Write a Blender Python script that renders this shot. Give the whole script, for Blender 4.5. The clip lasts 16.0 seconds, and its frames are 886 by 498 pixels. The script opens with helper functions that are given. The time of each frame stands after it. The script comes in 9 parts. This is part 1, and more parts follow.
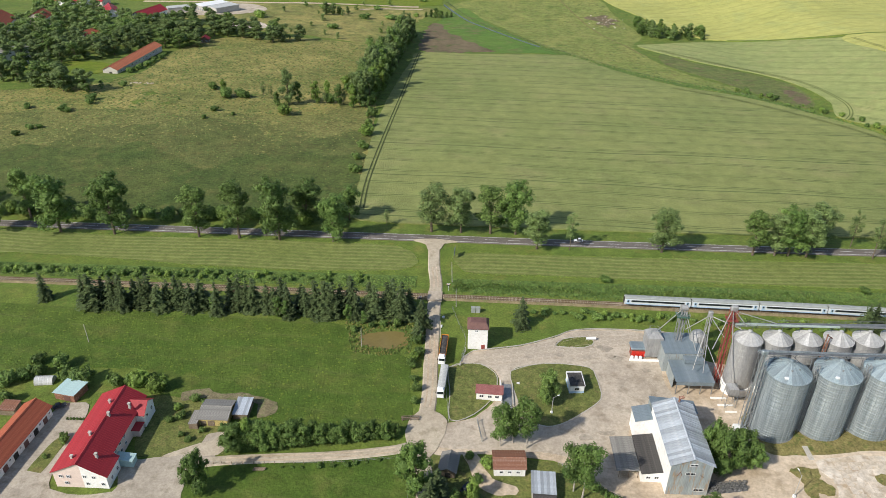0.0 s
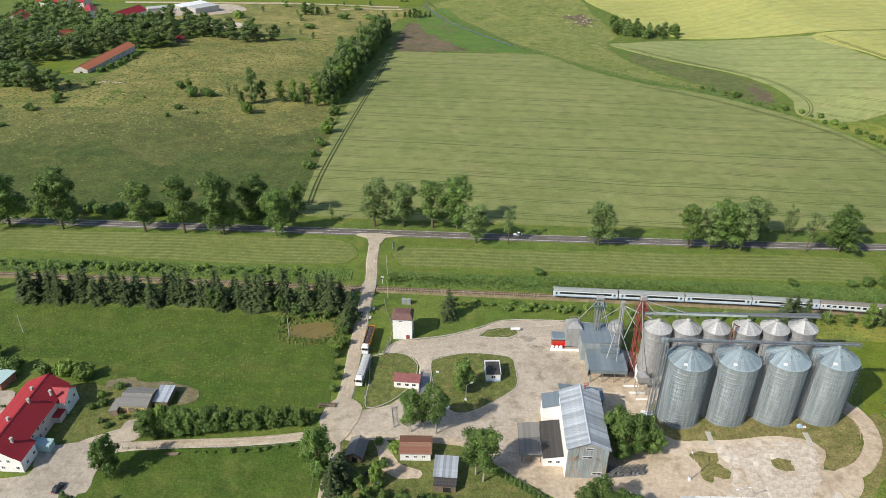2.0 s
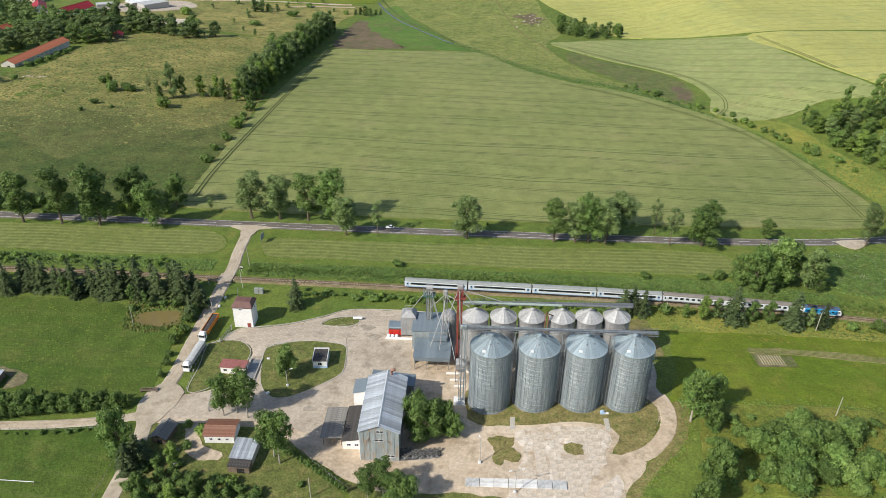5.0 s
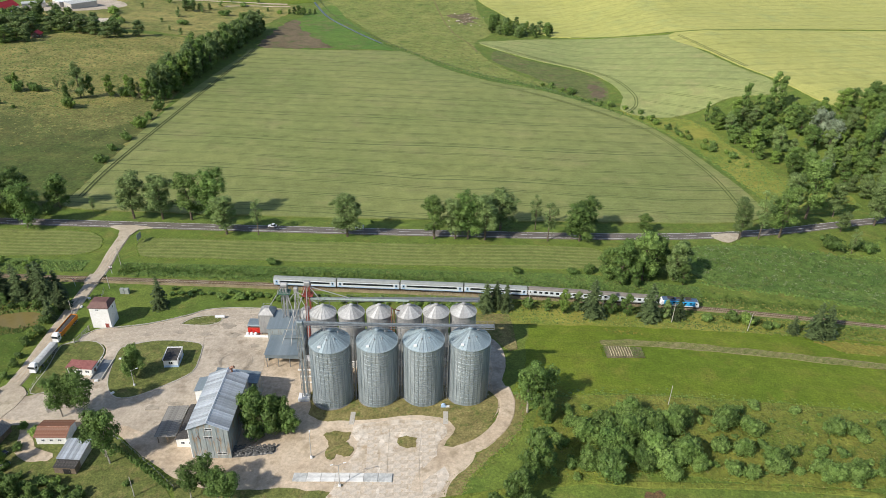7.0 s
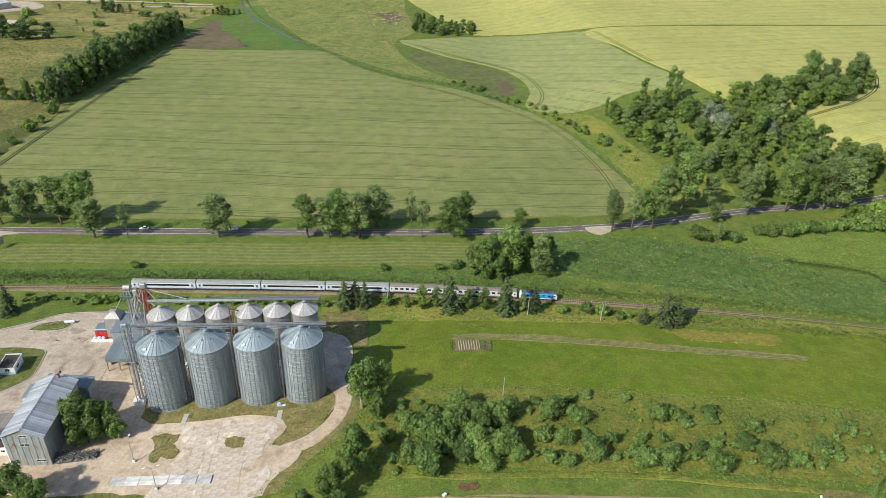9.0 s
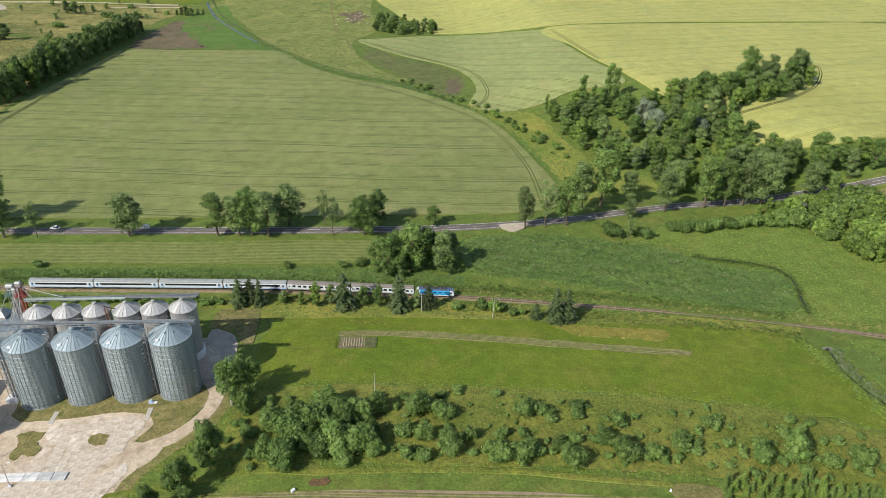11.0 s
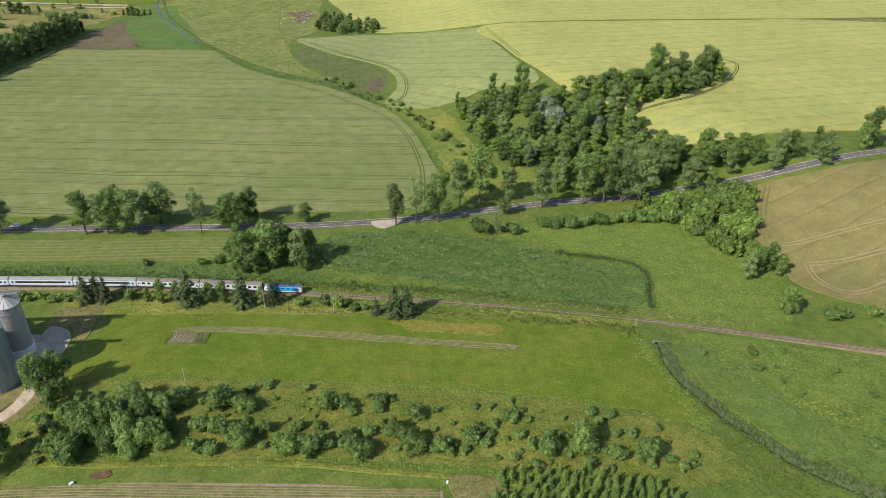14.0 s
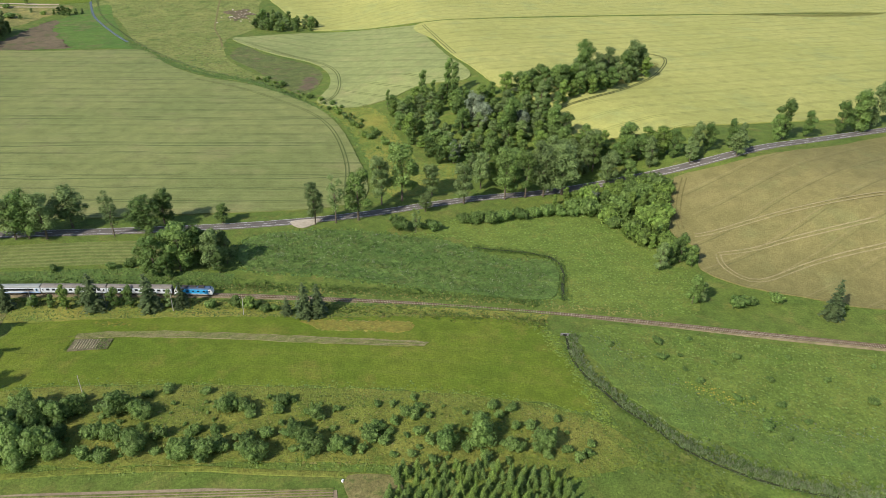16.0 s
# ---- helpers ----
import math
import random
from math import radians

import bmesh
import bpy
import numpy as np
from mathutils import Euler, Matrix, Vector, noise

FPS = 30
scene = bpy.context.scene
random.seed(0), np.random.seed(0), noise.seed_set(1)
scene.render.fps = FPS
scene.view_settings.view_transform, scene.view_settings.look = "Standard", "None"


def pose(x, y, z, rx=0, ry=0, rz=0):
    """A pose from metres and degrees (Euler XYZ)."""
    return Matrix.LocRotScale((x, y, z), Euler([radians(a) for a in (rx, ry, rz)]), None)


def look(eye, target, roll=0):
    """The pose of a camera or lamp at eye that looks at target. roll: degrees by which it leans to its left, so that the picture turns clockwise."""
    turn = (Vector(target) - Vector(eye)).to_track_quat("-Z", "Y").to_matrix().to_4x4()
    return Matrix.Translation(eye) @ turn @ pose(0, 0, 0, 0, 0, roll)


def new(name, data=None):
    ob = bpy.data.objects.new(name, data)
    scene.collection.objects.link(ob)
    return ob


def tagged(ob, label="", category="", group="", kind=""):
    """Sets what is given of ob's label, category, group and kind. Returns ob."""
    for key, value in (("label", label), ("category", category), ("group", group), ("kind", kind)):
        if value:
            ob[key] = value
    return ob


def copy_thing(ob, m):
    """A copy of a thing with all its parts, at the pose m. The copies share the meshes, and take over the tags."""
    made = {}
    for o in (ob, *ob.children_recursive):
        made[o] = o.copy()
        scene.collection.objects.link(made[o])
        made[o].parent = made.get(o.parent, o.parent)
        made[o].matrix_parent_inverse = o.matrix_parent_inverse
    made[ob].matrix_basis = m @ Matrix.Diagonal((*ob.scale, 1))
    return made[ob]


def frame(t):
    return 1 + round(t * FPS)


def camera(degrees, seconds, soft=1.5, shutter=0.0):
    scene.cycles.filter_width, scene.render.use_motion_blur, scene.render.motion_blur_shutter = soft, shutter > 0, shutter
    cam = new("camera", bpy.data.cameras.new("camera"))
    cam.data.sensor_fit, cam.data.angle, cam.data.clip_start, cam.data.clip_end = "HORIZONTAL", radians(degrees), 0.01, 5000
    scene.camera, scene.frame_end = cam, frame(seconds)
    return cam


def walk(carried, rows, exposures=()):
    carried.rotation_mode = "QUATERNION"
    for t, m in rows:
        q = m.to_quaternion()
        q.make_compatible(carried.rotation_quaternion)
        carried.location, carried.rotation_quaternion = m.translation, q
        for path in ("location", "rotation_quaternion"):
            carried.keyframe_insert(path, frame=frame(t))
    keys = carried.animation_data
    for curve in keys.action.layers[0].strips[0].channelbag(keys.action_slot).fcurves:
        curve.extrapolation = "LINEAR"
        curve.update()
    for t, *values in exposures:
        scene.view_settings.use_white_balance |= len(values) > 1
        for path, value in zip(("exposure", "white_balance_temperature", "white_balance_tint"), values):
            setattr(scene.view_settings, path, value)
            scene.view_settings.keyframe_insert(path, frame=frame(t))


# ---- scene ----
cam = camera(63.7, 16.0, 0.55)
METRES, EYE, TILT, LEAN, TURN = 305.8, 165.0, 0.0, 0.0, 2.0
ROWS = [
    (0.0, 0.0, 0.0, 0.0, 0.41, -30.38, -0.69),
    (0.5, 0.0185, -0.0059, 0.0005, 0.43, -30.34, -0.55),
    (1.0, 0.0414, -0.0113, 0.0008, 0.47, -30.32, -0.47),
    (1.5, 0.0672, -0.0162, 0.001, 0.53, -30.31, -0.43),
    (2.0, 0.0956, -0.0204, 0.0013, 0.58, -30.32, -0.47),
    (2.5, 0.1256, -0.0245, 0.0014, 0.64, -30.32, -0.54),
    (3.0, 0.1572, -0.028, 0.0016, 0.67, -30.33, -0.6),
    (3.5, 0.1899, -0.0313, 0.0018, 0.72, -30.33, -0.71),
    (4.0, 0.2236, -0.0343, 0.0021, 0.74, -30.34, -0.8),
    (6.5, 0.4, -0.0462, 0.0042, -0.12, -30.33, -1.23),
    (7.0, 0.4356, -0.048, 0.0048, -1.55, -30.3, -1.35),
    (7.5, 0.4719, -0.0502, 0.0053, -1.78, -30.32, -1.4),
    (8.0, 0.5087, -0.0525, 0.0054, -2.82, -30.3, -1.43),
    (8.5, 0.5447, -0.0551, 0.0055, -4.12, -30.26, -1.5),
    (9.0, 0.581, -0.058, 0.0062, -4.42, -30.28, -1.48),
    (11.5, 0.7544, -0.0761, 0.0072, -4.57, -30.29, -1.1),
    (12.0, 0.7887, -0.0801, 0.0076, -4.6, -30.29, -1.05),
    (12.5, 0.8232, -0.0844, 0.0084, -4.62, -30.31, -0.95),
    (13.0, 0.8576, -0.0887, 0.009, -4.62, -30.32, -0.91),
    (13.5, 0.8924, -0.093, 0.0098, -4.64, -30.32, -0.88),
    (14.0, 0.9258, -0.0973, 0.011, -4.69, -30.35, -0.93),
    (14.5, 0.9534, -0.1007, 0.0115, -4.66, -30.4, -0.98),
    (15.0, 0.9737, -0.1031, 0.0117, -4.65, -30.44, -1.02),
    (15.5, 0.9871, -0.1042, 0.0115, -5.85, -30.46, -1.14),
    (16.0, 0.9933, -0.1047, 0.0111, -7.93, -30.45, -1.29),
]
walk(cam, [(t, pose(0, 0, EYE, TILT, LEAN, TURN) @ pose(METRES * x, METRES * y, METRES * z, 90 + pitch, roll, yaw)) for t, x, y, z, yaw, pitch, roll in ROWS])
# World, sun and exposure
world = bpy.data.worlds.new("sky")
scene.world = world
world.use_nodes = True
SUN_EL, SUN_AZ = 38.6, 231.0
sky = world.node_tree.nodes.new("ShaderNodeTexSky")
sky.sky_type, sky.sun_disc = "NISHITA", False
sky.sun_elevation, sky.sun_rotation = radians(SUN_EL), radians(SUN_AZ)
backing = world.node_tree.nodes["Background"]
backing.inputs["Strength"].default_value = 0.118
world.node_tree.links.new(sky.outputs["Color"], backing.inputs["Color"])
sun = new("sun", bpy.data.lights.new("sun", "SUN"))
sun.data.energy, sun.data.angle, sun.data.color = 4.15, radians(0.55), (1.0, 0.94, 0.84)
sun.matrix_world = look((0, 0, 300), (0.777 * math.cos(radians(SUN_EL)), 0.629 * math.cos(radians(SUN_EL)), 300 - math.sin(radians(SUN_EL))))
scene.view_settings.exposure = 0.22

rng = random.Random(7)


# ---- helpers of the scene ----
def smooth(a, b, v):
    t = min(1.0, max(0.0, (v - a) / (b - a)))
    return t * t * (3 - 2 * t)


def ground_z(x, y):
    """Height of the land: a level yard, a bank towards the viewer, a valley beyond the road, a hill to the east."""
    h = 8 * (1 - smooth(140, 250, y)) * (0.42 * smooth(65, 130, x) + 0.58 * smooth(130, 200, x)) * (1 - smooth(300, 480, x))
    h -= 0.05 * min(570, max(0, y - 290))
    h += 23 * smooth(250, 400, x - 0.65 * max(0, 530 - y)) * smooth(190, 270, y)
    h += 10 * smooth(50, 250, -x) * smooth(300, 500, y)
    return h


def mesh_from(bm, name, mats, shade=False):
    me = bpy.data.meshes.new(name)
    bm.to_mesh(me)
    bm.free()
    for m in mats if isinstance(mats, (list, tuple)) else [mats]:
        me.materials.append(m)
    if shade:
        me.polygons.foreach_set("use_smooth", [True] * len(me.polygons))
    return me


def part(name, bm, material, parent=None, label="", shade=False):
    """Links a bmesh as one mesh object, under a thing or a part where one is given."""
    ob = new(name, mesh_from(bm, name, material, shade))
    if parent:
        ob.parent = parent
    if label:
        ob["label"] = label
    return ob


def thing(name, label, category, m=None, group="", kind=""):
    ob = new(name)
    ob.empty_display_size = 0.5
    if m is not None:
        ob.matrix_basis = m
    return tagged(ob, label, category, group, kind)


def structure(ob, label, category):
    return tagged(ob, label, category, "", "structure")


def box(bm, x0, x1, y0, y1, z0, z1):
    v = [bm.verts.new((x, y, z)) for z in (z0, z1) for x, y in ((x0, y0), (x1, y0), (x1, y1), (x0, y1))]
    for f in ((0, 3, 2, 1), (4, 5, 6, 7), (0, 1, 5, 4), (1, 2, 6, 5), (2, 3, 7, 6), (3, 0, 4, 7)):
        bm.faces.new([v[i] for i in f])
    return v


def boxes(*sizes):
    bm = bmesh.new()
    for s in sizes:
        box(bm, *s)
    return bm


def bevelled(bm, width):
    bmesh.ops.bevel(bm, geom=list(bm.edges), offset=width, segments=1, affect="EDGES", profile=0.5)
    return bm


def rod(bm, a, b, r0, r1=None, n=8, caps=True):
    """A round bar from a to b."""
    a, b = Vector(a), Vector(b)
    r1 = r0 if r1 is None else r1
    q = (b - a).to_track_quat("Z", "Y")
    rings = []
    for p, r in ((a, r0), (b, r1)):
        rings.append([bm.verts.new(p + q @ Vector((r * math.cos(2 * math.pi * k / n), r * math.sin(2 * math.pi * k / n), 0))) for k in range(n)])
    for k in range(n):
        bm.faces.new((rings[0][k], rings[0][(k + 1) % n], rings[1][(k + 1) % n], rings[1][k]))
    if caps:
        bm.faces.new(rings[0][::-1])
        bm.faces.new(rings[1])


def rods(*bars, n=6):
    bm = bmesh.new()
    for bar in bars:
        rod(bm, *bar, n=n)
    return bm


def lathe(bm, profile, n=24, cx=0.0, cy=0.0, closed_top=False):
    """Turns (radius, z) pairs round an upright axis."""
    rings = [[bm.verts.new((cx + r * math.cos(2 * math.pi * k / n), cy + r * math.sin(2 * math.pi * k / n), z)) for k in range(n)] for r, z in profile]
    for lo, hi in zip(rings, rings[1:]):
        for k in range(n):
            bm.faces.new((lo[k], lo[(k + 1) % n], hi[(k + 1) % n], hi[k]))
    if closed_top:
        bm.faces.new(rings[-1])
    return rings


def curve_points(points, step=4.0, closed=False):
    """A smooth line through the points."""
    p = [Vector((*q, 0)) if len(q) == 2 else Vector(q) for q in points]
    n, out = len(p), []
    for i in range(n if closed else n - 1):
        if closed:
            a, b, c, d = p[i - 1], p[i], p[(i + 1) % n], p[(i + 2) % n]
        else:
            a, b, c, d = p[max(0, i - 1)], p[i], p[i + 1], p[min(n - 1, i + 2)]
        m = max(1, round((c - b).length / step))
        for k in range(m):
            t = k / m
            out.append(0.5 * (2 * b + (c - a) * t + (2 * a - 5 * b + 4 * c - d) * t * t + (3 * b - a - 3 * c + d) * t ** 3))
    if not closed:
        out.append(p[-1])
    return out


def drape(name, outline, lift, material, cell=10.0, step=4.0, ragged=0.35, skirt=1.0, rounded=True, label="", category="ground"):
    """A patch of land with that outline, laid over the ground."""
    pts = curve_points(outline, step, True) if rounded else [Vector((*q, 0)) for q in outline]
    r = random.Random(len(pts))
    bm = bmesh.new()
    ring = [bm.verts.new((p.x + r.uniform(-ragged, ragged), p.y + r.uniform(-ragged, ragged), 0)) for p in pts]
    face = bm.faces.new(ring)
    if face.calc_area() and face.normal.z < 0:
        face.normal_flip()
    bmesh.ops.triangulate(bm, faces=[face])
    for axis in (0, 1):
        lo, hi = min(v.co[axis] for v in bm.verts), max(v.co[axis] for v in bm.verts)
        no = (1, 0, 0) if axis == 0 else (0, 1, 0)
        for k in range(math.floor(lo / cell) + 1, math.ceil(hi / cell)):
            bmesh.ops.bisect_plane(bm, geom=list(bm.verts) + list(bm.edges) + list(bm.faces), plane_co=(k * cell * no[0], k * cell * no[1], 0), plane_no=no)
    bm.normal_update()
    for f in bm.faces:
        if f.normal.z < 0:
            f.normal_flip()
    for v in bm.verts:
        v.co.z = ground_z(v.co.x, v.co.y) + lift
    if skirt:
        edge = [e for e in bm.edges if e.is_boundary]
        made = bmesh.ops.extrude_edge_only(bm, edges=edge)["geom"]
        for v in made:
            if isinstance(v, bmesh.types.BMVert):
                v.co.z -= skirt
    ob = part(name, bm, material)
    return structure(ob, label, category)


def ribbon_mesh(line, profile, step=3.0, height=ground_z, bm=None):
    """Sweeps a section of (offset to the left, height) pairs along a line on the ground."""
    pts = curve_points(line, step)
    bm = bm or bmesh.new()
    rows = []
    for i, p in enumerate(pts):
        d = (pts[min(i + 1, len(pts) - 1)] - pts[max(i - 1, 0)]).normalized()
        side = Vector((-d.y, d.x, 0))
        rows.append([bm.verts.new((p.x + side.x * o, p.y + side.y * o, height(p.x + side.x * o, p.y + side.y * o) + z)) for o, z in profile])
    for a, b in zip(rows, rows[1:]):
        for k in range(len(profile) - 1):
            bm.faces.new((a[k + 1], a[k], b[k], b[k + 1]))
    return bm


def inside(x, y, poly):
    hit, j = False, len(poly) - 1
    for i in range(len(poly)):
        (xi, yi), (xj, yj) = poly[i], poly[j]
        if (yi > y) != (yj > y) and x < (xj - xi) * (y - yi) / (yj - yi) + xi:
            hit = not hit
        j = i
    return hit


def scatter(poly, gap, seed, tries=4000, limit=400):
    r = random.Random(seed)
    xs, ys, out = [p[0] for p in poly], [p[1] for p in poly], []
    for _ in range(tries):
        x, y = r.uniform(min(xs), max(xs)), r.uniform(min(ys), max(ys))
        if inside(x, y, poly) and all((x - a) ** 2 + (y - b) ** 2 > gap * gap for a, b in out):
            out.append((x, y))
            if len(out) == limit:
                break
    return out


# ---- materials ----
def surf(name, c1, c2, scale=0.3, fine=4.0, rough=0.85, bump=0.15, metal=0.0, c3=None, grain=0.35, rand=0.0, island=0.0, coords="Object", stretch=(1, 1, 1), rows=None, rust=None):
    """A surface of two or three colours in soft patches, with fine grain and relief. rows: (spacing, width, turn in degrees, colour) for lines along a field."""
    m = bpy.data.materials.new(name)
    m.use_nodes = True
    nt = m.node_tree
    N, L = nt.nodes, nt.links
    bsdf = N["Principled BSDF"]
    bsdf.inputs["Roughness"].default_value, bsdf.inputs["Metallic"].default_value = rough, metal
    if metal < 0.5:
        bsdf.inputs["Specular IOR Level"].default_value = 0.25
    tc = N.new("ShaderNodeTexCoord")
    mp = N.new("ShaderNodeMapping")
    mp.inputs["Scale"].default_value = stretch
    L.new(tc.outputs[coords], mp.inputs["Vector"])

    def tex(sc, detail=4.0, rg=0.6):
        t = N.new("ShaderNodeTexNoise")
        t.inputs["Scale"].default_value, t.inputs["Detail"].default_value, t.inputs["Roughness"].default_value = sc, detail, rg
        L.new(mp.outputs["Vector"], t.inputs["Vector"])
        return t.outputs["Fac"]

    def mixed(fac, a, b, how="MIX", amount=None):
        n = N.new("ShaderNodeMix")
        n.data_type, n.blend_type = "RGBA", how
        if fac is None:
            n.inputs[0].default_value = amount
        else:
            L.new(fac, n.inputs[0])
        for k, v in ((6, a), (7, b)):
            if isinstance(v, tuple):
                n.inputs[k].default_value = (*v, 1)
            else:
                L.new(v, n.inputs[k])
        return n.outputs[2]

    def ramped(fac, lo, hi):
        n = N.new("ShaderNodeMapRange")
        n.inputs["From Min"].default_value, n.inputs["From Max"].default_value = lo, hi
        L.new(fac, n.inputs["Value"])
        return n.outputs["Result"]

    broad = tex(scale)
    col = mixed(ramped(broad, 0.35, 0.65), c1, c2)
    if c3:
        col = mixed(ramped(tex(scale * 3.1, 5.0, 0.65), 0.52, 0.68), col, c3)
    if rows:
        for spacing, width, turn, shade, *more in rows:
            wander = N.new("ShaderNodeVectorMath")
            wander.operation = "MULTIPLY_ADD"
            t = N.new("ShaderNodeTexNoise")
            t.inputs["Scale"].default_value, t.inputs["Detail"].default_value = 0.011, 2.0
            L.new(tc.outputs["Object"], t.inputs["Vector"])
            L.new(t.outputs["Color"], wander.inputs[0])
            wander.inputs[1].default_value = (10, 10, 0)
            L.new(tc.outputs["Object"], wander.inputs[2])
            turned = N.new("ShaderNodeMapping")
            turned.inputs["Rotation"].default_value = (0, 0, radians(turn))
            turned.inputs["Location"].default_value = (0, more[0] if more else 0, 0)
            L.new(wander.outputs[0], turned.inputs["Vector"])
            xyz = N.new("ShaderNodeSeparateXYZ")
            L.new(turned.outputs["Vector"], xyz.inputs[0])
            pp = N.new("ShaderNodeMath")
            pp.operation = "PINGPONG"
            pp.inputs[1].default_value = spacing / 2
            L.new(xyz.outputs["Y"], pp.inputs[0])
            line = N.new("ShaderNodeMapRange")
            line.inputs["From Min"].default_value, line.inputs["From Max"].default_value = width * 0.5, width
            line.inputs["To Min"].default_value, line.inputs["To Max"].default_value = 1, 0
            L.new(pp.outputs[0], line.inputs["Value"])
            faint = N.new("ShaderNodeMath")
            faint.operation = "MULTIPLY"
            L.new(line.outputs["Result"], faint.inputs[0])
            L.new(ramped(tex(0.03, 2.0), *((0.22, 0.5) if more else (0.3, 0.75))), faint.inputs[1])
            col = mixed(faint.outputs[0], col, shade)
    g = tex(fine, 6.0, 0.7)
    gm = N.new("ShaderNodeMapRange")
    gm.inputs["From Min"].default_value, gm.inputs["From Max"].default_value = 0.30, 0.70
    gm.inputs["To Min"].default_value, gm.inputs["To Max"].default_value = 1 - grain, 1 + grain
    L.new(g, gm.inputs["Value"])
    col = mixed(None, col, gm.outputs["Result"], "MULTIPLY", 1.0)
    mid = N.new("ShaderNodeMapRange")
    mid.inputs["From Min"].default_value, mid.inputs["From Max"].default_value = 0.3, 0.7
    mid.inputs["To Min"].default_value, mid.inputs["To Max"].default_value = 1 - grain * 0.6, 1 + grain * 0.6
    L.new(tex(math.sqrt(scale * fine), 4.0, 0.65), mid.inputs["Value"])
    col = mixed(None, col, mid.outputs["Result"], "MULTIPLY", 1.0)
    if rust:
        col = mixed(ramped(tex(scale * 2.3, 6.0, 0.7), 0.55, 0.7), col, rust)
    for source, amount in ((("ShaderNodeObjectInfo", "Random"), rand), (("ShaderNodeNewGeometry", "Random Per Island"), island)):
        if amount:
            n = N.new(source[0])
            r = N.new("ShaderNodeMapRange")
            r.inputs["To Min"].default_value, r.inputs["To Max"].default_value = 1 - amount, 1 + amount
            L.new(n.outputs[source[1]], r.inputs["Value"])
            col = mixed(None, col, r.outputs["Result"], "MULTIPLY", 1.0)
    L.new(col, bsdf.inputs["Base Color"])
    if bump:
        b = N.new("ShaderNodeBump")
        b.inputs["Strength"].default_value, b.inputs["Distance"].default_value = min(1.0, bump * 2), bump
        L.new(g, b.inputs["Height"])
        L.new(b.outputs["Normal"], bsdf.inputs["Normal"])
    return m


def leafy(name, c1, c2, rand=0.25, island=0.45):
    """Foliage: each clump of leaves and each tree has a tone of its own; some light passes through."""
    m = surf(name, c1, c2, 0.25, 2.0, 0.6, 0.0, grain=0.25, rand=rand, island=island)
    nt = m.node_tree
    bsdf, out = nt.nodes["Principled BSDF"], nt.nodes["Material Output"]
    tr = nt.nodes.new("ShaderNodeBsdfTranslucent")
    nt.links.new(bsdf.inputs["Base Color"].links[0].from_socket, tr.inputs["Color"])
    mx = nt.nodes.new("ShaderNodeMixShader")
    mx.inputs[0].default_value = 0.26
    nt.links.new(bsdf.outputs[0], mx.inputs[1])
    nt.links.new(tr.outputs[0], mx.inputs[2])
    nt.links.new(mx.outputs[0], out.inputs["Surface"])
    return m


def glass(name="window_glass"):
    m = bpy.data.materials.new(name)
    m.use_nodes = True
    b = m.node_tree.nodes["Principled BSDF"]
    b.inputs["Base Color"].default_value, b.inputs["Roughness"].default_value = (0.02, 0.025, 0.03, 1), 0.08
    return m


M_GRASS = surf("rough_grass", (0.098, 0.152, 0.026), (0.138, 0.182, 0.033), 0.035, 1.3, 0.9, 0.4, c3=(0.165, 0.18, 0.042), grain=0.4)
M_LUSH = surf("mown_meadow", (0.112, 0.168, 0.014), (0.148, 0.192, 0.019), 0.03, 1.2, 0.9, 0.4, c3=(0.172, 0.186, 0.028), grain=0.3, rows=[(9, 1.2, 8, (0.155, 0.194, 0.024))])
# Meadow green with mowing lines, darkened by cloud shade mixed into the colour.
M_SHADED_PASTURE = surf("pasture", (0.058, 0.104, 0.014), (0.09, 0.132, 0.021), 0.03, 1.1, 0.9, 0.4, c3=(0.112, 0.138, 0.028), grain=0.36, rows=[(9, 0.9, 8, (0.1, 0.132, 0.03)), (31, 2.5, -3, (0.062, 0.112, 0.014))])
M_DRY = surf("dry_meadow", (0.165, 0.178, 0.05), (0.318, 0.276, 0.092), 0.022, 0.6, 0.95, 0.9, c3=(0.118, 0.158, 0.038), grain=0.45)
# Grass tones darkened step by step: cloud shade put into the colour.
M_CLOUD_HALF = surf("half_shaded_meadow", (0.086, 0.11, 0.029), (0.126, 0.136, 0.042), 0.03, 0.6, 0.95, 0.7, c3=(0.138, 0.136, 0.042), grain=0.42)
M_CLOUD_EDGE = surf("shade_edge_meadow", (0.118, 0.14, 0.04), (0.2, 0.192, 0.062), 0.025, 0.6, 0.95, 0.9, c3=(0.14, 0.152, 0.044), grain=0.5)
M_HOLLOW = surf("dull_green_hollow", (0.105, 0.14, 0.04), (0.145, 0.165, 0.05), 0.04, 0.9, 0.95, 0.6, c3=(0.15, 0.125, 0.06), grain=0.45)
M_TRACK = surf("faint_crop_track", (0.105, 0.135, 0.042), (0.135, 0.16, 0.052), 0.1, 2.0, 0.95, 0.1, grain=0.3)
M_FARTILE = surf("bright_clay_tile", (0.42, 0.14, 0.075), (0.50, 0.18, 0.095), 0.3, 3, 0.85, 0.03, grain=0.25)
# Darkest step of the cloud shade that is mixed into the grass colour.
M_CLOUD_DARK = surf("cloud_shaded_meadow", (0.064, 0.096, 0.022), (0.096, 0.12, 0.031), 0.03, 0.6, 0.95, 0.7, c3=(0.118, 0.124, 0.037), grain=0.42)
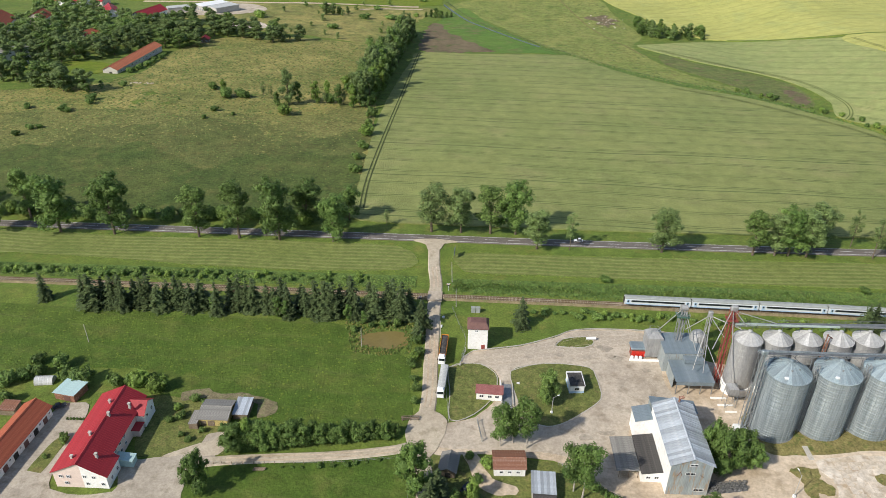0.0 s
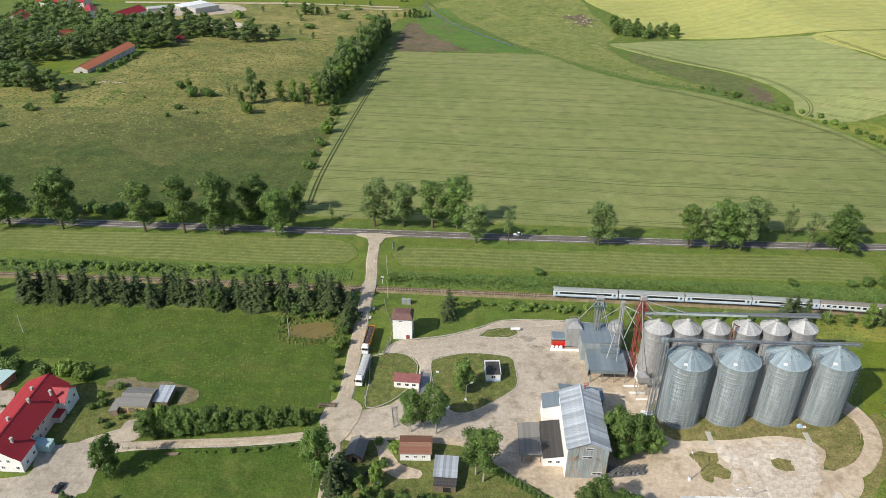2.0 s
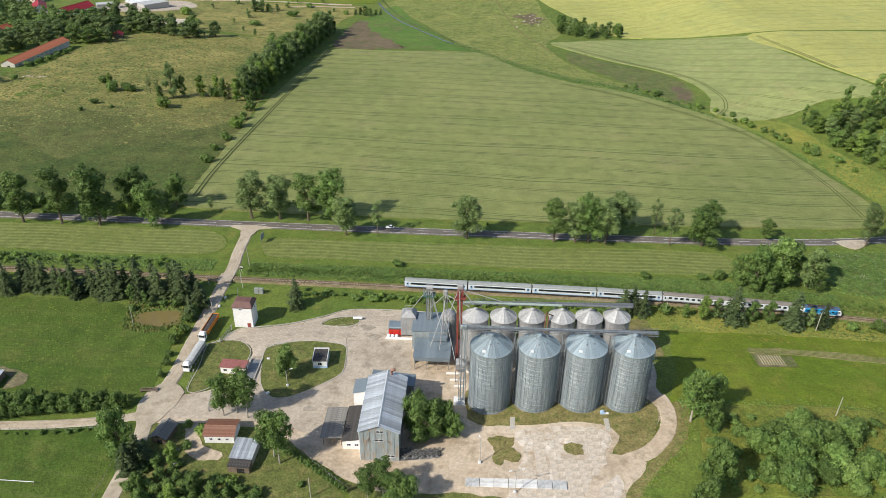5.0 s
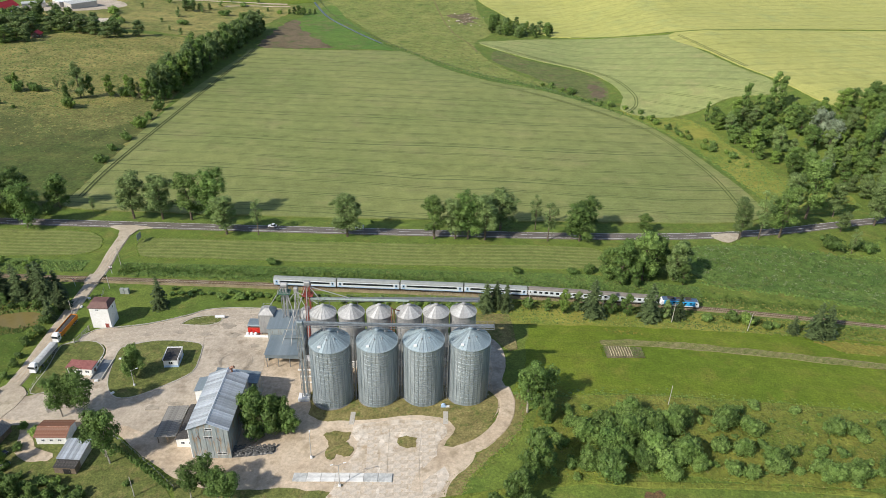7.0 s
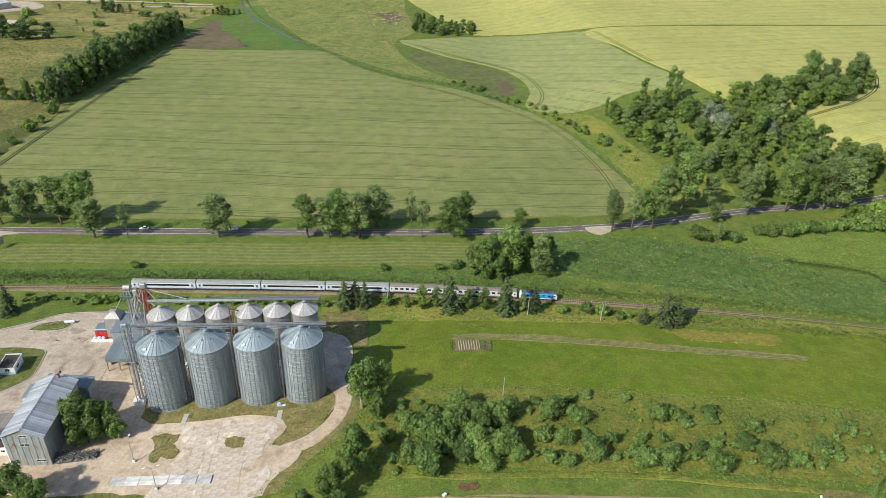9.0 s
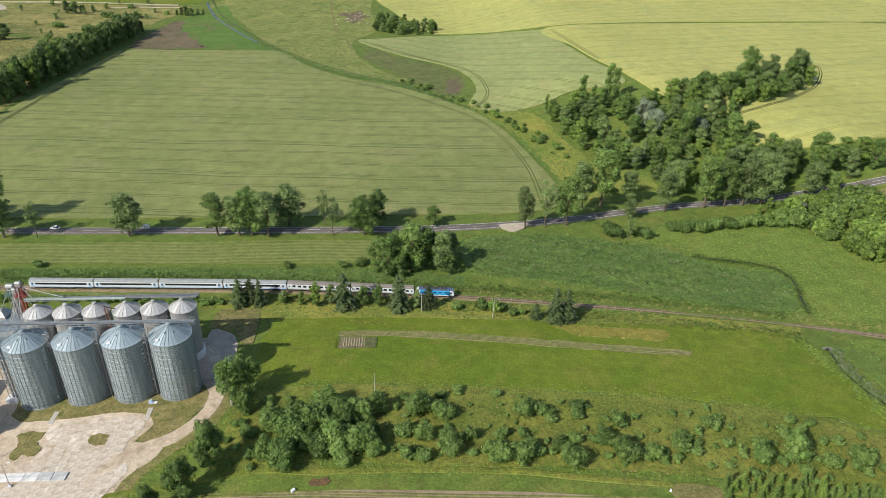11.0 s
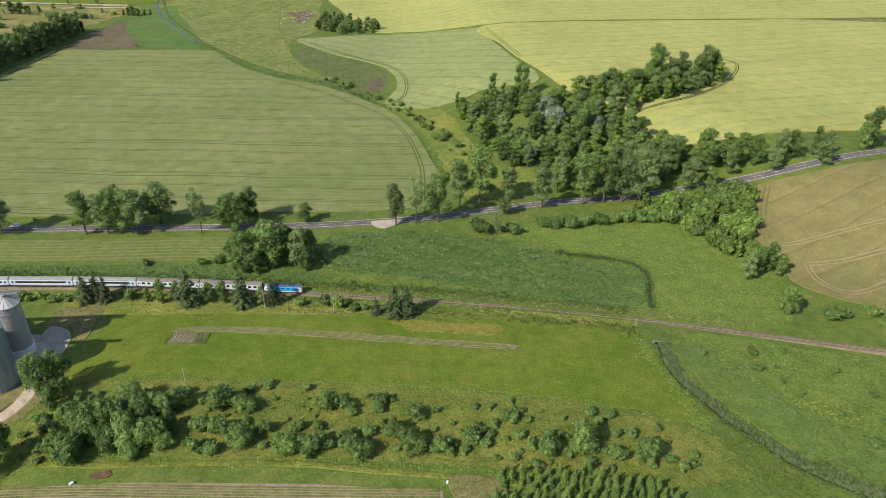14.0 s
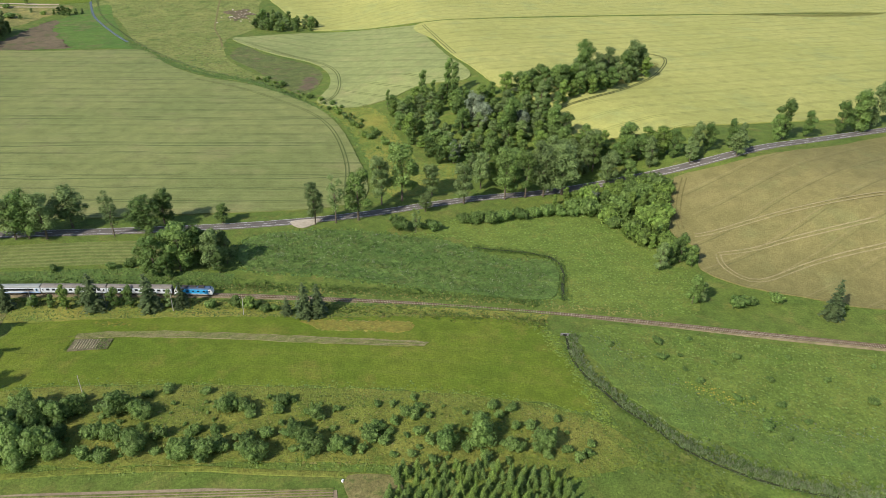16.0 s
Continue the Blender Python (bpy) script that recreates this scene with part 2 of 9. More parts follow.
M_CROP = surf("green_wheat", (0.194, 0.227, 0.0711), (0.247, 0.266, 0.0886), 0.010, 1.2, 0.9, 0.5, c3=(0.255, 0.255, 0.0989), grain=0.28, rows=[(4.6, 1.0, 3, (0.247, 0.272, 0.0989)), (18, 0.42, 3.4, (0.0979, 0.129, 0.0391), 0), (18, 0.42, 3.4, (0.108, 0.139, 0.0433), 2.1), (54, 0.8, 3.0, (0.113, 0.144, 0.0464), 7)])
M_CROP2 = surf("pale_wheat", (0.245, 0.283, 0.1), (0.292, 0.318, 0.118), 0.015, 1.3, 0.9, 0.4, c3=(0.294, 0.294, 0.12), grain=0.26, rows=[(18, 0.45, 40, (0.131, 0.164, 0.0491), 0), (18, 0.45, 40, (0.142, 0.174, 0.0545), 2.1)])
M_RAPE = surf("yellow_crop", (0.376, 0.376, 0.109), (0.431, 0.419, 0.129), 0.010, 1.4, 0.9, 0.4, c3=(0.343, 0.365, 0.122), grain=0.24, rows=[(20, 0.5, -12, (0.262, 0.283, 0.0785), 0), (20, 0.5, -12, (0.273, 0.294, 0.0839), 2.2)])
M_OATS = surf("ripening_crop", (0.20, 0.18, 0.064), (0.242, 0.21, 0.08), 0.015, 1.4, 0.9, 0.4, c3=(0.215, 0.205, 0.076), grain=0.26, rows=[(17, 0.5, -22, (0.252, 0.218, 0.09), 0), (17, 0.45, -22, (0.175, 0.16, 0.06), 2.0)])
M_HAY = surf("mown_hay", (0.128, 0.165, 0.04), (0.16, 0.19, 0.05), 0.04, 1.6, 0.9, 0.3, grain=0.35, rows=[(2.8, 0.75, 0.5, (0.195, 0.215, 0.07), 0)])
M_SOIL = surf("bare_soil", (0.135, 0.105, 0.062), (0.175, 0.135, 0.08), 0.025, 1.5, 0.95, 0.3, c3=(0.095, 0.12, 0.038), grain=0.35)
M_TILLED = surf("weedy_soil", (0.17, 0.145, 0.085), (0.21, 0.18, 0.105), 0.15, 1.5, 0.95, 0.3, c3=(0.12, 0.15, 0.05), grain=0.4)
M_SPROUT = surf("sprouting_field", (0.085, 0.165, 0.028), (0.115, 0.19, 0.034), 0.02, 1.2, 0.9, 0.4, c3=(0.15, 0.145, 0.055), grain=0.32)
M_MARSH = surf("marsh_grass", (0.18, 0.218, 0.0545), (0.245, 0.256, 0.0741), 0.03, 0.8, 0.95, 0.5, c3=(0.131, 0.18, 0.0392), grain=0.45)
M_WEEDS = surf("tall_weeds", (0.085, 0.15, 0.033), (0.125, 0.19, 0.044), 0.06, 0.8, 0.9, 0.7, c3=(0.13, 0.155, 0.042), grain=0.5)
M_SLOPE = surf("tall_dry_grass", (0.175, 0.215, 0.036), (0.275, 0.262, 0.054), 0.03, 0.9, 0.95, 0.4, c3=(0.135, 0.195, 0.032), grain=0.3)
# Flattened crop, darkened by stalk shade that is put into the colour.
M_TRAMPLED_SHADE = surf("trampled_crop_stalk_shade", (0.052, 0.07, 0.022), (0.078, 0.092, 0.032), 0.1, 2.0, 0.95, 0.1, grain=0.3)
M_STRAW = surf("pale_straw", (0.27, 0.23, 0.11), (0.34, 0.285, 0.145), 0.2, 2.0, 0.95, 0.1, c3=(0.23, 0.22, 0.09), grain=0.3)
M_EARTHROW = surf("dry_earth_rows", (0.36, 0.31, 0.19), (0.46, 0.4, 0.25), 0.2, 2.0, 0.95, 0.1, c3=(0.26, 0.25, 0.11), grain=0.3)
M_STUBBLE = surf("flattened_ripe_crop", (0.15, 0.135, 0.05), (0.19, 0.165, 0.065), 0.1, 2.0, 0.95, 0.1, grain=0.3)
M_SCRUBGRASS = surf("yellowing_grass", (0.15, 0.185, 0.03), (0.222, 0.225, 0.046), 0.045, 0.9, 0.95, 0.7, c3=(0.115, 0.168, 0.026), grain=0.4)
M_WILD = surf("wild_meadow", (0.118, 0.182, 0.03), (0.158, 0.208, 0.038), 0.03, 0.9, 0.95, 0.5, c3=(0.185, 0.212, 0.046), grain=0.36)
M_RUSTWALL = surf("rust_streaked_cladding", (0.30, 0.345, 0.36), (0.38, 0.425, 0.43), 0.5, 3, 0.6, 0.0, metal=0.2, grain=0.2, stretch=(1, 1, 0.12), c3=(0.40, 0.27, 0.15), rust=(0.34, 0.21, 0.11))
M_TILTH = surf("dry_tilth", (0.26, 0.20, 0.13), (0.33, 0.265, 0.175), 0.08, 2.0, 0.95, 0.1, grain=0.25)
M_REED = leafy("reeds", (0.165, 0.225, 0.1), (0.225, 0.275, 0.14), island=0.22)
M_ASPHALT = surf("asphalt", (0.128, 0.113, 0.1), (0.165, 0.147, 0.13), 0.1, 5, 1.0, 0.03, grain=0.22)
M_GRAVEL = surf("gravel", (0.41, 0.345, 0.26), (0.49, 0.425, 0.325), 0.1, 1.4, 0.95, 0.05, c3=(0.33, 0.285, 0.20), grain=0.17)
M_CONCRETE = surf("yard_concrete", (0.395, 0.335, 0.262), (0.51, 0.44, 0.35), 0.06, 1.0, 0.9, 0.02, c3=(0.315, 0.262, 0.196), grain=0.2, rand=0.05)
M_COURT = surf("courtyard_gravel", (0.34, 0.295, 0.235), (0.44, 0.385, 0.31), 0.08, 1.4, 0.95, 0.05, c3=(0.27, 0.235, 0.175), grain=0.2)
M_STAIN = surf("stained_concrete", (0.33, 0.285, 0.225), (0.39, 0.34, 0.27), 0.2, 1.2, 0.8, 0.02, c3=(0.28, 0.24, 0.185), grain=0.2)
M_CRACK = surf("weedy_crack", (0.44, 0.375, 0.285), (0.5, 0.435, 0.34), 0.5, 2.0, 0.95, 0.02, grain=0.3)
M_BURNT = surf("burnt_earth", (0.10, 0.07, 0.04), (0.17, 0.10, 0.045), 0.5, 2.0, 0.95, 0.1, grain=0.3)
M_SLAB = surf("bleached_concrete", (0.47, 0.39, 0.295), (0.66, 0.6, 0.52), 0.11, 0.8, 0.9, 0.02, c3=(0.38, 0.295, 0.2), grain=0.24, rand=0.0)
M_DIRT = surf("packed_dirt", (0.425, 0.335, 0.238), (0.58, 0.485, 0.372), 0.06, 0.9, 0.95, 0.05, c3=(0.355, 0.285, 0.196), grain=0.22)
M_DRYLAWN = surf("worn_lawn", (0.17, 0.155, 0.055), (0.23, 0.195, 0.08), 0.12, 1.5, 0.95, 0.2, c3=(0.11, 0.135, 0.035), grain=0.45)
M_LAWN = surf("lawn", (0.108, 0.132, 0.034), (0.145, 0.158, 0.046), 0.1, 1.6, 0.9, 0.3, c3=(0.185, 0.165, 0.062), grain=0.4)
M_BALLAST = surf("track_ballast", (0.185, 0.148, 0.085), (0.24, 0.195, 0.115), 0.12, 3, 1.0, 0.08, c3=(0.14, 0.145, 0.058), grain=0.35)
M_SLEEPER = surf("sleeper_concrete", (0.3, 0.25, 0.185), (0.37, 0.31, 0.235), 0.5, 4, 1.0, 0.02, grain=0.2, island=0.2)
M_RAIL = surf("rusty_rail", (0.095, 0.066, 0.038), (0.13, 0.092, 0.055), 1, 6, 1.0, 0.0, grain=0.25)
M_WATER = surf("murky_water", (0.17, 0.135, 0.05), (0.20, 0.16, 0.06), 0.1, 1.0, 0.1, 0.0, grain=0.08)
M_PAINT = surf("road_paint", (0.75, 0.75, 0.73), (0.8, 0.8, 0.78), 0.6, 3, 0.8, 0.0, grain=0.15)
M_LEAF = leafy("broad_leaves", (0.122, 0.2, 0.046), (0.182, 0.262, 0.07), island=0.36)
M_LEAF_DARK = leafy("dark_leaves", (0.09, 0.158, 0.038), (0.138, 0.208, 0.052), island=0.36)
M_LEAF_LIGHT = leafy("fresh_leaves", (0.15, 0.24, 0.046), (0.218, 0.302, 0.066), island=0.36)
# Grey-green leaf tone; on distant trees it also stands for haze.
M_LEAF_GREY = leafy("grey_green_leaves", (0.142, 0.208, 0.066), (0.205, 0.275, 0.096), island=0.34)
M_TUFT_GOLD = leafy("golden_grass_tufts", (0.225, 0.22, 0.06), (0.295, 0.272, 0.085), island=0.2)
M_TUFT_SLOPE = leafy("olive_grass_tufts", (0.165, 0.205, 0.045), (0.215, 0.24, 0.06), island=0.2)
M_TUFT_GREEN = leafy("green_grass_tufts", (0.115, 0.18, 0.036), (0.155, 0.215, 0.05), island=0.25)
M_TUFT_DARK = leafy("dark_weed_tufts", (0.085, 0.15, 0.034), (0.125, 0.19, 0.048), island=0.25)
M_LEAF_SILVER = leafy("willow_leaves", (0.16, 0.205, 0.125), (0.225, 0.27, 0.175))
M_NEEDLE = leafy("spruce_needles", (0.07, 0.102, 0.042), (0.108, 0.145, 0.056), island=0.4)
M_REED_PALE = leafy("reed_plumes", (0.27, 0.285, 0.19), (0.35, 0.355, 0.25), island=0.2)
M_TUFT_YELLOW = leafy("yellow_flowers", (0.26, 0.235, 0.04), (0.34, 0.29, 0.055), island=0.2)
M_TUFT_LUSH = leafy("lush_grass_tufts", (0.125, 0.185, 0.024), (0.165, 0.215, 0.034), island=0.2)
M_WETGREEN = surf("wet_meadow", (0.118, 0.186, 0.037), (0.142, 0.204, 0.039), 0.05, 1.0, 0.95, 0.6, c3=(0.155, 0.204, 0.037), grain=0.38)
M_WEEDLEAF = leafy("weed_leaves", (0.075, 0.14, 0.034), (0.115, 0.18, 0.048), island=0.3)
M_WEEDFLOWER = leafy("weed_flowers", (0.15, 0.2, 0.085), (0.205, 0.245, 0.125), island=0.25)
M_STREAM = surf("stream_water", (0.05, 0.065, 0.045), (0.075, 0.09, 0.065), 0.1, 1.0, 0.25, 0.0, grain=0.1)
M_BARK = surf("bark", (0.11, 0.085, 0.06), (0.17, 0.135, 0.10), 0.8, 6, 0.95, 0.05, grain=0.35)
M_BIRCH = surf("pale_bark", (0.42, 0.39, 0.34), (0.30, 0.26, 0.21), 0.9, 5, 0.9, 0.03, grain=0.3)
M_ZINC = surf("galvanised_steel", (0.235, 0.28, 0.298), (0.385, 0.425, 0.44), 0.7, 3, 0.58, 0.0, metal=0.5, grain=0.15, stretch=(1, 1, 0.06))
M_ZINC_OLD = surf("weathered_zinc", (0.34, 0.34, 0.34), (0.43, 0.43, 0.42), 0.5, 3, 0.6, 0.0, metal=0.45, grain=0.15, stretch=(1, 1, 0.2), rust=None)
M_ZINC_ROOF = surf("zinc_roof_sheet", (0.29, 0.36, 0.39), (0.38, 0.445, 0.465), 0.4, 3, 0.5, 0.0, metal=0.4, grain=0.18, rand=0.22)
M_PALE_ROOF = surf("pale_zinc_roof", (0.44, 0.44, 0.43), (0.54, 0.535, 0.52), 0.4, 3, 0.55, 0.0, metal=0.3, grain=0.18, rand=0.25)
M_STEEL_DARK = surf("dull_steel", (0.25, 0.26, 0.26), (0.33, 0.34, 0.34), 0.8, 5, 0.55, 0.0, metal=0.5, grain=0.2)
M_STEEL_DIM = surf("weathered_steel", (0.15, 0.165, 0.175), (0.215, 0.23, 0.24), 0.8, 5, 0.65, 0.0, metal=0.4, grain=0.2)
M_PALE_GREEN = surf("pale_green_paint", (0.36, 0.43, 0.39), (0.43, 0.5, 0.45), 0.5, 4, 0.6, 0.0, grain=0.15)
M_RED_STEEL = surf("red_painted_steel", (0.22, 0.055, 0.045), (0.30, 0.08, 0.06), 0.6, 4, 0.6, 0.0, grain=0.25)
M_RED_TIN = surf("bright_red_paint", (0.55, 0.03, 0.02), (0.62, 0.05, 0.035), 0.8, 4, 0.5, 0.0, grain=0.15)
M_RED_ROOF = surf("red_metal_roof", (0.30, 0.026, 0.034), (0.37, 0.038, 0.046), 0.3, 4, 0.5, 0.0, grain=0.16)
M_ORANGE_TILE = surf("orange_clay_tile", (0.32, 0.088, 0.05), (0.40, 0.12, 0.065), 0.3, 3, 0.85, 0.03, c3=(0.25, 0.085, 0.05), grain=0.3)
M_RUST_ROOF = surf("rusty_sheet_roof", (0.20, 0.09, 0.055), (0.27, 0.13, 0.085), 0.5, 3, 0.8, 0.02, c3=(0.36, 0.27, 0.22), grain=0.25)
M_BROWN_ROOF = surf("brown_sheet_roof", (0.14, 0.075, 0.065), (0.18, 0.10, 0.085), 0.4, 4, 0.6, 0.0, grain=0.15)
M_WHITEWALL = surf("white_plaster", (0.79, 0.78, 0.75), (0.84, 0.83, 0.81), 0.4, 3, 0.9, 0.01, c3=(0.7, 0.68, 0.63), grain=0.07)
M_PALEWALL = surf("weathered_pale_plaster", (0.50, 0.47, 0.42), (0.58, 0.55, 0.49), 0.4, 3, 0.9, 0.01, c3=(0.42, 0.39, 0.34), grain=0.15)
M_PINKWALL = surf("pink_plaster", (0.66, 0.53, 0.47), (0.72, 0.59, 0.53), 0.4, 3, 0.9, 0.01, grain=0.08)
M_GREYWALL = surf("grey_plaster", (0.40, 0.39, 0.36), (0.48, 0.46, 0.42), 0.4, 3, 0.9, 0.01, grain=0.15)
M_YELLOWWALL = surf("yellow_boards", (0.45, 0.36, 0.14), (0.52, 0.42, 0.18), 0.6, 4, 0.85, 0.01, grain=0.2)
M_TINWALL = surf("blue_grey_sheet_wall", (0.30, 0.34, 0.35), (0.38, 0.42, 0.42), 0.4, 3, 0.6, 0.0, metal=0.25, grain=0.18, stretch=(1, 1, 0.2), rust=(0.30, 0.19, 0.11))
M_TINROOF = surf("pale_corrugated_roof", (0.42, 0.455, 0.49), (0.5, 0.535, 0.565), 0.2, 3, 0.5, 0.0, metal=0.3, grain=0.12, c3=(0.56, 0.58, 0.59), rand=0.26)
M_BLUETIN = surf("slate_blue_roof", (0.20, 0.25, 0.28), (0.26, 0.31, 0.34), 0.3, 3, 0.5, 0.0, metal=0.3, grain=0.12)
M_TEAL = surf("teal_sheet_roof", (0.36, 0.50, 0.50), (0.42, 0.56, 0.55), 0.4, 3, 0.6, 0.0, grain=0.12)
M_ETERNIT = surf("grey_fibre_cement", (0.2, 0.193, 0.178), (0.27, 0.26, 0.24), 0.5, 4, 0.95, 0.02, c3=(0.16, 0.155, 0.13), grain=0.3)
M_TAR = surf("tarred_roof", (0.045, 0.043, 0.042), (0.07, 0.066, 0.062), 0.4, 3, 0.8, 0.02, c3=(0.12, 0.11, 0.10), grain=0.3)
M_WOOD = surf("weathered_wood", (0.16, 0.12, 0.085), (0.23, 0.18, 0.13), 0.8, 6, 0.9, 0.02, grain=0.3)
M_DARK = surf("dark_opening", (0.02, 0.02, 0.02), (0.035, 0.033, 0.03), 0.8, 4, 0.8, 0.0, grain=0.2)
M_PLASTIC_BLACK = surf("black_sheeting", (0.035, 0.035, 0.037), (0.1, 0.1, 0.1), 0.8, 2, 0.45, 0.1, c3=(0.3, 0.3, 0.29), grain=0.3)
M_WHITE = surf("white_paint", (0.72, 0.73, 0.74), (0.80, 0.80, 0.80), 0.6, 4, 0.5, 0.0, grain=0.06)
M_TARP = surf("grey_tarpaulin", (0.40, 0.41, 0.40), (0.50, 0.505, 0.49), 0.3, 2, 0.7, 0.02, grain=0.2)
M_ORANGE = surf("orange_paint", (0.55, 0.20, 0.03), (0.62, 0.24, 0.04), 0.6, 4, 0.5, 0.0, grain=0.15)
M_RUBBER = surf("tyre_rubber", (0.02, 0.02, 0.02), (0.03, 0.03, 0.03), 1, 5, 0.8, 0.0, grain=0.2)
M_TYRE = surf("dusty_tyre", (0.11, 0.11, 0.108), (0.19, 0.187, 0.18), 1, 5, 0.9, 0.0, grain=0.3)
M_COACH = surf("pale_coach_paint", (0.62, 0.66, 0.70), (0.68, 0.71, 0.74), 0.15, 3, 0.4, 0.0, grain=0.06)
M_COACH_BLUE = surf("light_blue_coach_paint", (0.36, 0.50, 0.68), (0.42, 0.56, 0.72), 0.3, 3, 0.4, 0.0, grain=0.06)
M_COACH_ROOF = surf("grey_coach_roof", (0.27, 0.29, 0.28), (0.34, 0.36, 0.34), 0.2, 3, 0.6, 0.0, grain=0.12)
M_COACH_ROOF_OLD = surf("sooty_coach_roof", (0.20, 0.18, 0.155), (0.26, 0.235, 0.20), 0.2, 3, 0.7, 0.0, grain=0.15)
M_LOCO = surf("bright_blue_loco_paint", (0.03, 0.3, 0.6), (0.045, 0.35, 0.66), 0.3, 3, 0.4, 0.0, grain=0.08)
M_LOCO_DARK = surf("dark_blue_loco_roof", (0.06, 0.10, 0.17), (0.09, 0.13, 0.20), 0.3, 3, 0.6, 0.0, grain=0.15)
M_UNDER = surf("sooty_underframe", (0.05, 0.045, 0.04), (0.08, 0.07, 0.06), 0.5, 4, 0.85, 0.0, grain=0.25)
M_GLASS = glass()
M_KERB = surf("kerb_concrete", (0.42, 0.395, 0.35), (0.5, 0.47, 0.42), 0.3, 4, 0.9, 0.0, c3=(0.3, 0.28, 0.2), grain=0.15)
# ---- the land ----
def axis(lo, hi, step, far_lo, far_hi):
    near = list(np.arange(lo, hi + 0.1, step))
    out = [far_lo, far_lo * 0.6 + lo * 0.4, far_lo * 0.3 + lo * 0.7, far_lo * 0.1 + lo * 0.9] + near
    return out + [hi * 0.9 + far_hi * 0.1, hi * 0.7 + far_hi * 0.3, hi * 0.4 + far_hi * 0.6, far_hi]


def build_ground():
    xs, ys = axis(-480, 800, 10, -4000, 4500), axis(60, 1100, 10, -3500, 4500)
    verts = [(x, y, ground_z(x, y)) for y in ys for x in xs]
    n = len(xs)
    faces = [(j * n + i, j * n + i + 1, (j + 1) * n + i + 1, (j + 1) * n + i) for j in range(len(ys) - 1) for i in range(n - 1)]
    me = bpy.data.meshes.new("ground")
    me.from_pydata(verts, [], faces)
    me.materials.append(M_GRASS)
    structure(new("ground", me), "rough green grassland with darker and drier patches", "ground")


build_ground()

drape("meadow", [(-260, 226), (-200, 228), (-100, 224), (-50, 222), (-42, 214), (-38, 204), (-20, 203), (-17, 185), (-17, 164), (-40, 161), (-70, 158), (-78, 172), (-100, 178), (-108, 190), (-140, 190), (-260, 182)], 0.12, M_SHADED_PASTURE, label="lush green mown meadow between spruces and gardens", category="meadow")
drape("meadow", [(152, 165.5), (178, 171.2), (230, 170), (300, 162), (352, 153), (376, 147), (376, 168), (372, 188), (366, 203), (335, 209), (285, 211), (232, 215), (178, 218.8), (168, 207.3), (166, 188.8), (158, 174)], 0.10, M_LUSH, 10, 4, 0.9, label="bright green mown meadow beside the railway", category="meadow")
drape("dry_meadow", [(-470, 318), (-240, 312), (-120, 316), (-75, 318), (-60, 322), (-62, 420), (-70, 520), (-82, 620), (-80, 700), (-150, 715), (-235, 690), (-262, 630), (-262, 540), (-300, 500), (-470, 440)], 0.08, M_DRY, 20, label="rough meadow of tall dry yellowing grass", category="meadow")
def wavy(x, seed):
    return 16 * math.sin(x * 0.031 + seed) + 9 * math.sin(x * 0.083 + 2 * seed) + 5 * math.sin(x * 0.19 + 3 * seed)


# Three ever darker patches draw a cloud's shade over the meadow in colour.
drape("rank_meadow", [(-470, 314), (-240, 308), (-120, 311), (-70, 312), (-59, 318), (-63, 420), (-66, 470)] + [(x, 474 + 0.24 * (x + 75) + 1.2 * wavy(x, 4.1)) for x in range(-80, -470, -8)], 0.14, M_CLOUD_EDGE, 20, 4, 3.0, 0.3, label="grass slightly darkened as the edge of a painted cloud shade", category="meadow")
drape("rank_meadow", [(-470, 315), (-240, 309), (-120, 312), (-70, 313), (-60, 319), (-62, 400), (-64, 446)] + [(x, 446 + 0.22 * (x + 75) + wavy(x, 1.0)) for x in range(-78, -470, -9)], 0.20, M_CLOUD_HALF, 20, 4, 3.0, 0.3, label="grass in the half-dark tone of a painted cloud shade", category="meadow")
drape("rank_meadow", [(-470, 316), (-240, 310), (-120, 313), (-70, 314), (-60, 320), (-61, 372), (-63, 402)] + [(x, 408 + 0.20 * (x + 75) + wavy(x, 2.6)) for x in range(-78, -420, -9)], 0.27, M_CLOUD_DARK, 20, 4, 3.0, 0.3, label="dark green grass with cloud shade painted into its colour", category="meadow")
drape("wheat_field", [(-54, 309), (-58, 330), (-61, 400), (-63, 478), (-60, 570), (-54, 650), (-49, 686), (9, 686), (64, 690), (98, 684), (131, 628), (170, 584), (214, 555), (250, 515), (272, 482), (287, 440), (297, 390), (304, 345), (300, 318), (275, 309), (230, 307), (168, 305), (90, 304), (0, 305)], 0.6, M_CROP, 20, label="pale green wheat field with faint tramlines", category="field")
drape("sprouting_field", [(-44, 692), (9, 694), (64, 698), (84, 696), (64, 740), (18, 858), (-10, 935), (-30, 890), (-50, 800), (-52, 740)], 0.2, M_SPROUT, 20, label="wet green field corner with sprouting crop", category="field")
drape("bare_field_corner", [(-44, 693), (6, 695), (24, 699), (16, 708), (8, 730), (-8, 752), (-12, 772), (-26, 792), (-33, 832), (-44, 846), (-50, 795), (-51, 740)], 0.32, M_SOIL, 20, 4, 2.5, label="bare brown soil in a field corner", category="field")
drape("wheat_field", [(171, 737), (189, 751), (264, 766), (352, 714), (357, 708), (365, 628), (373, 562), (384, 510), (378, 496), (364, 500), (345, 503), (317, 490), (288, 487), (268, 505), (276, 542), (273, 587), (256, 631), (214, 674)], 0.6, M_CROP2, 10, label="pale green wheat field with a rounded end", category="field")
drape("reed_hollow", [(187, 706), (211, 667), (252, 626), (268, 588), (266, 544), (254, 528), (237, 552), (210, 605), (180, 660)], 0.15, M_HOLLOW, 20, label="dull green boggy hollow at the field edge", category="field")
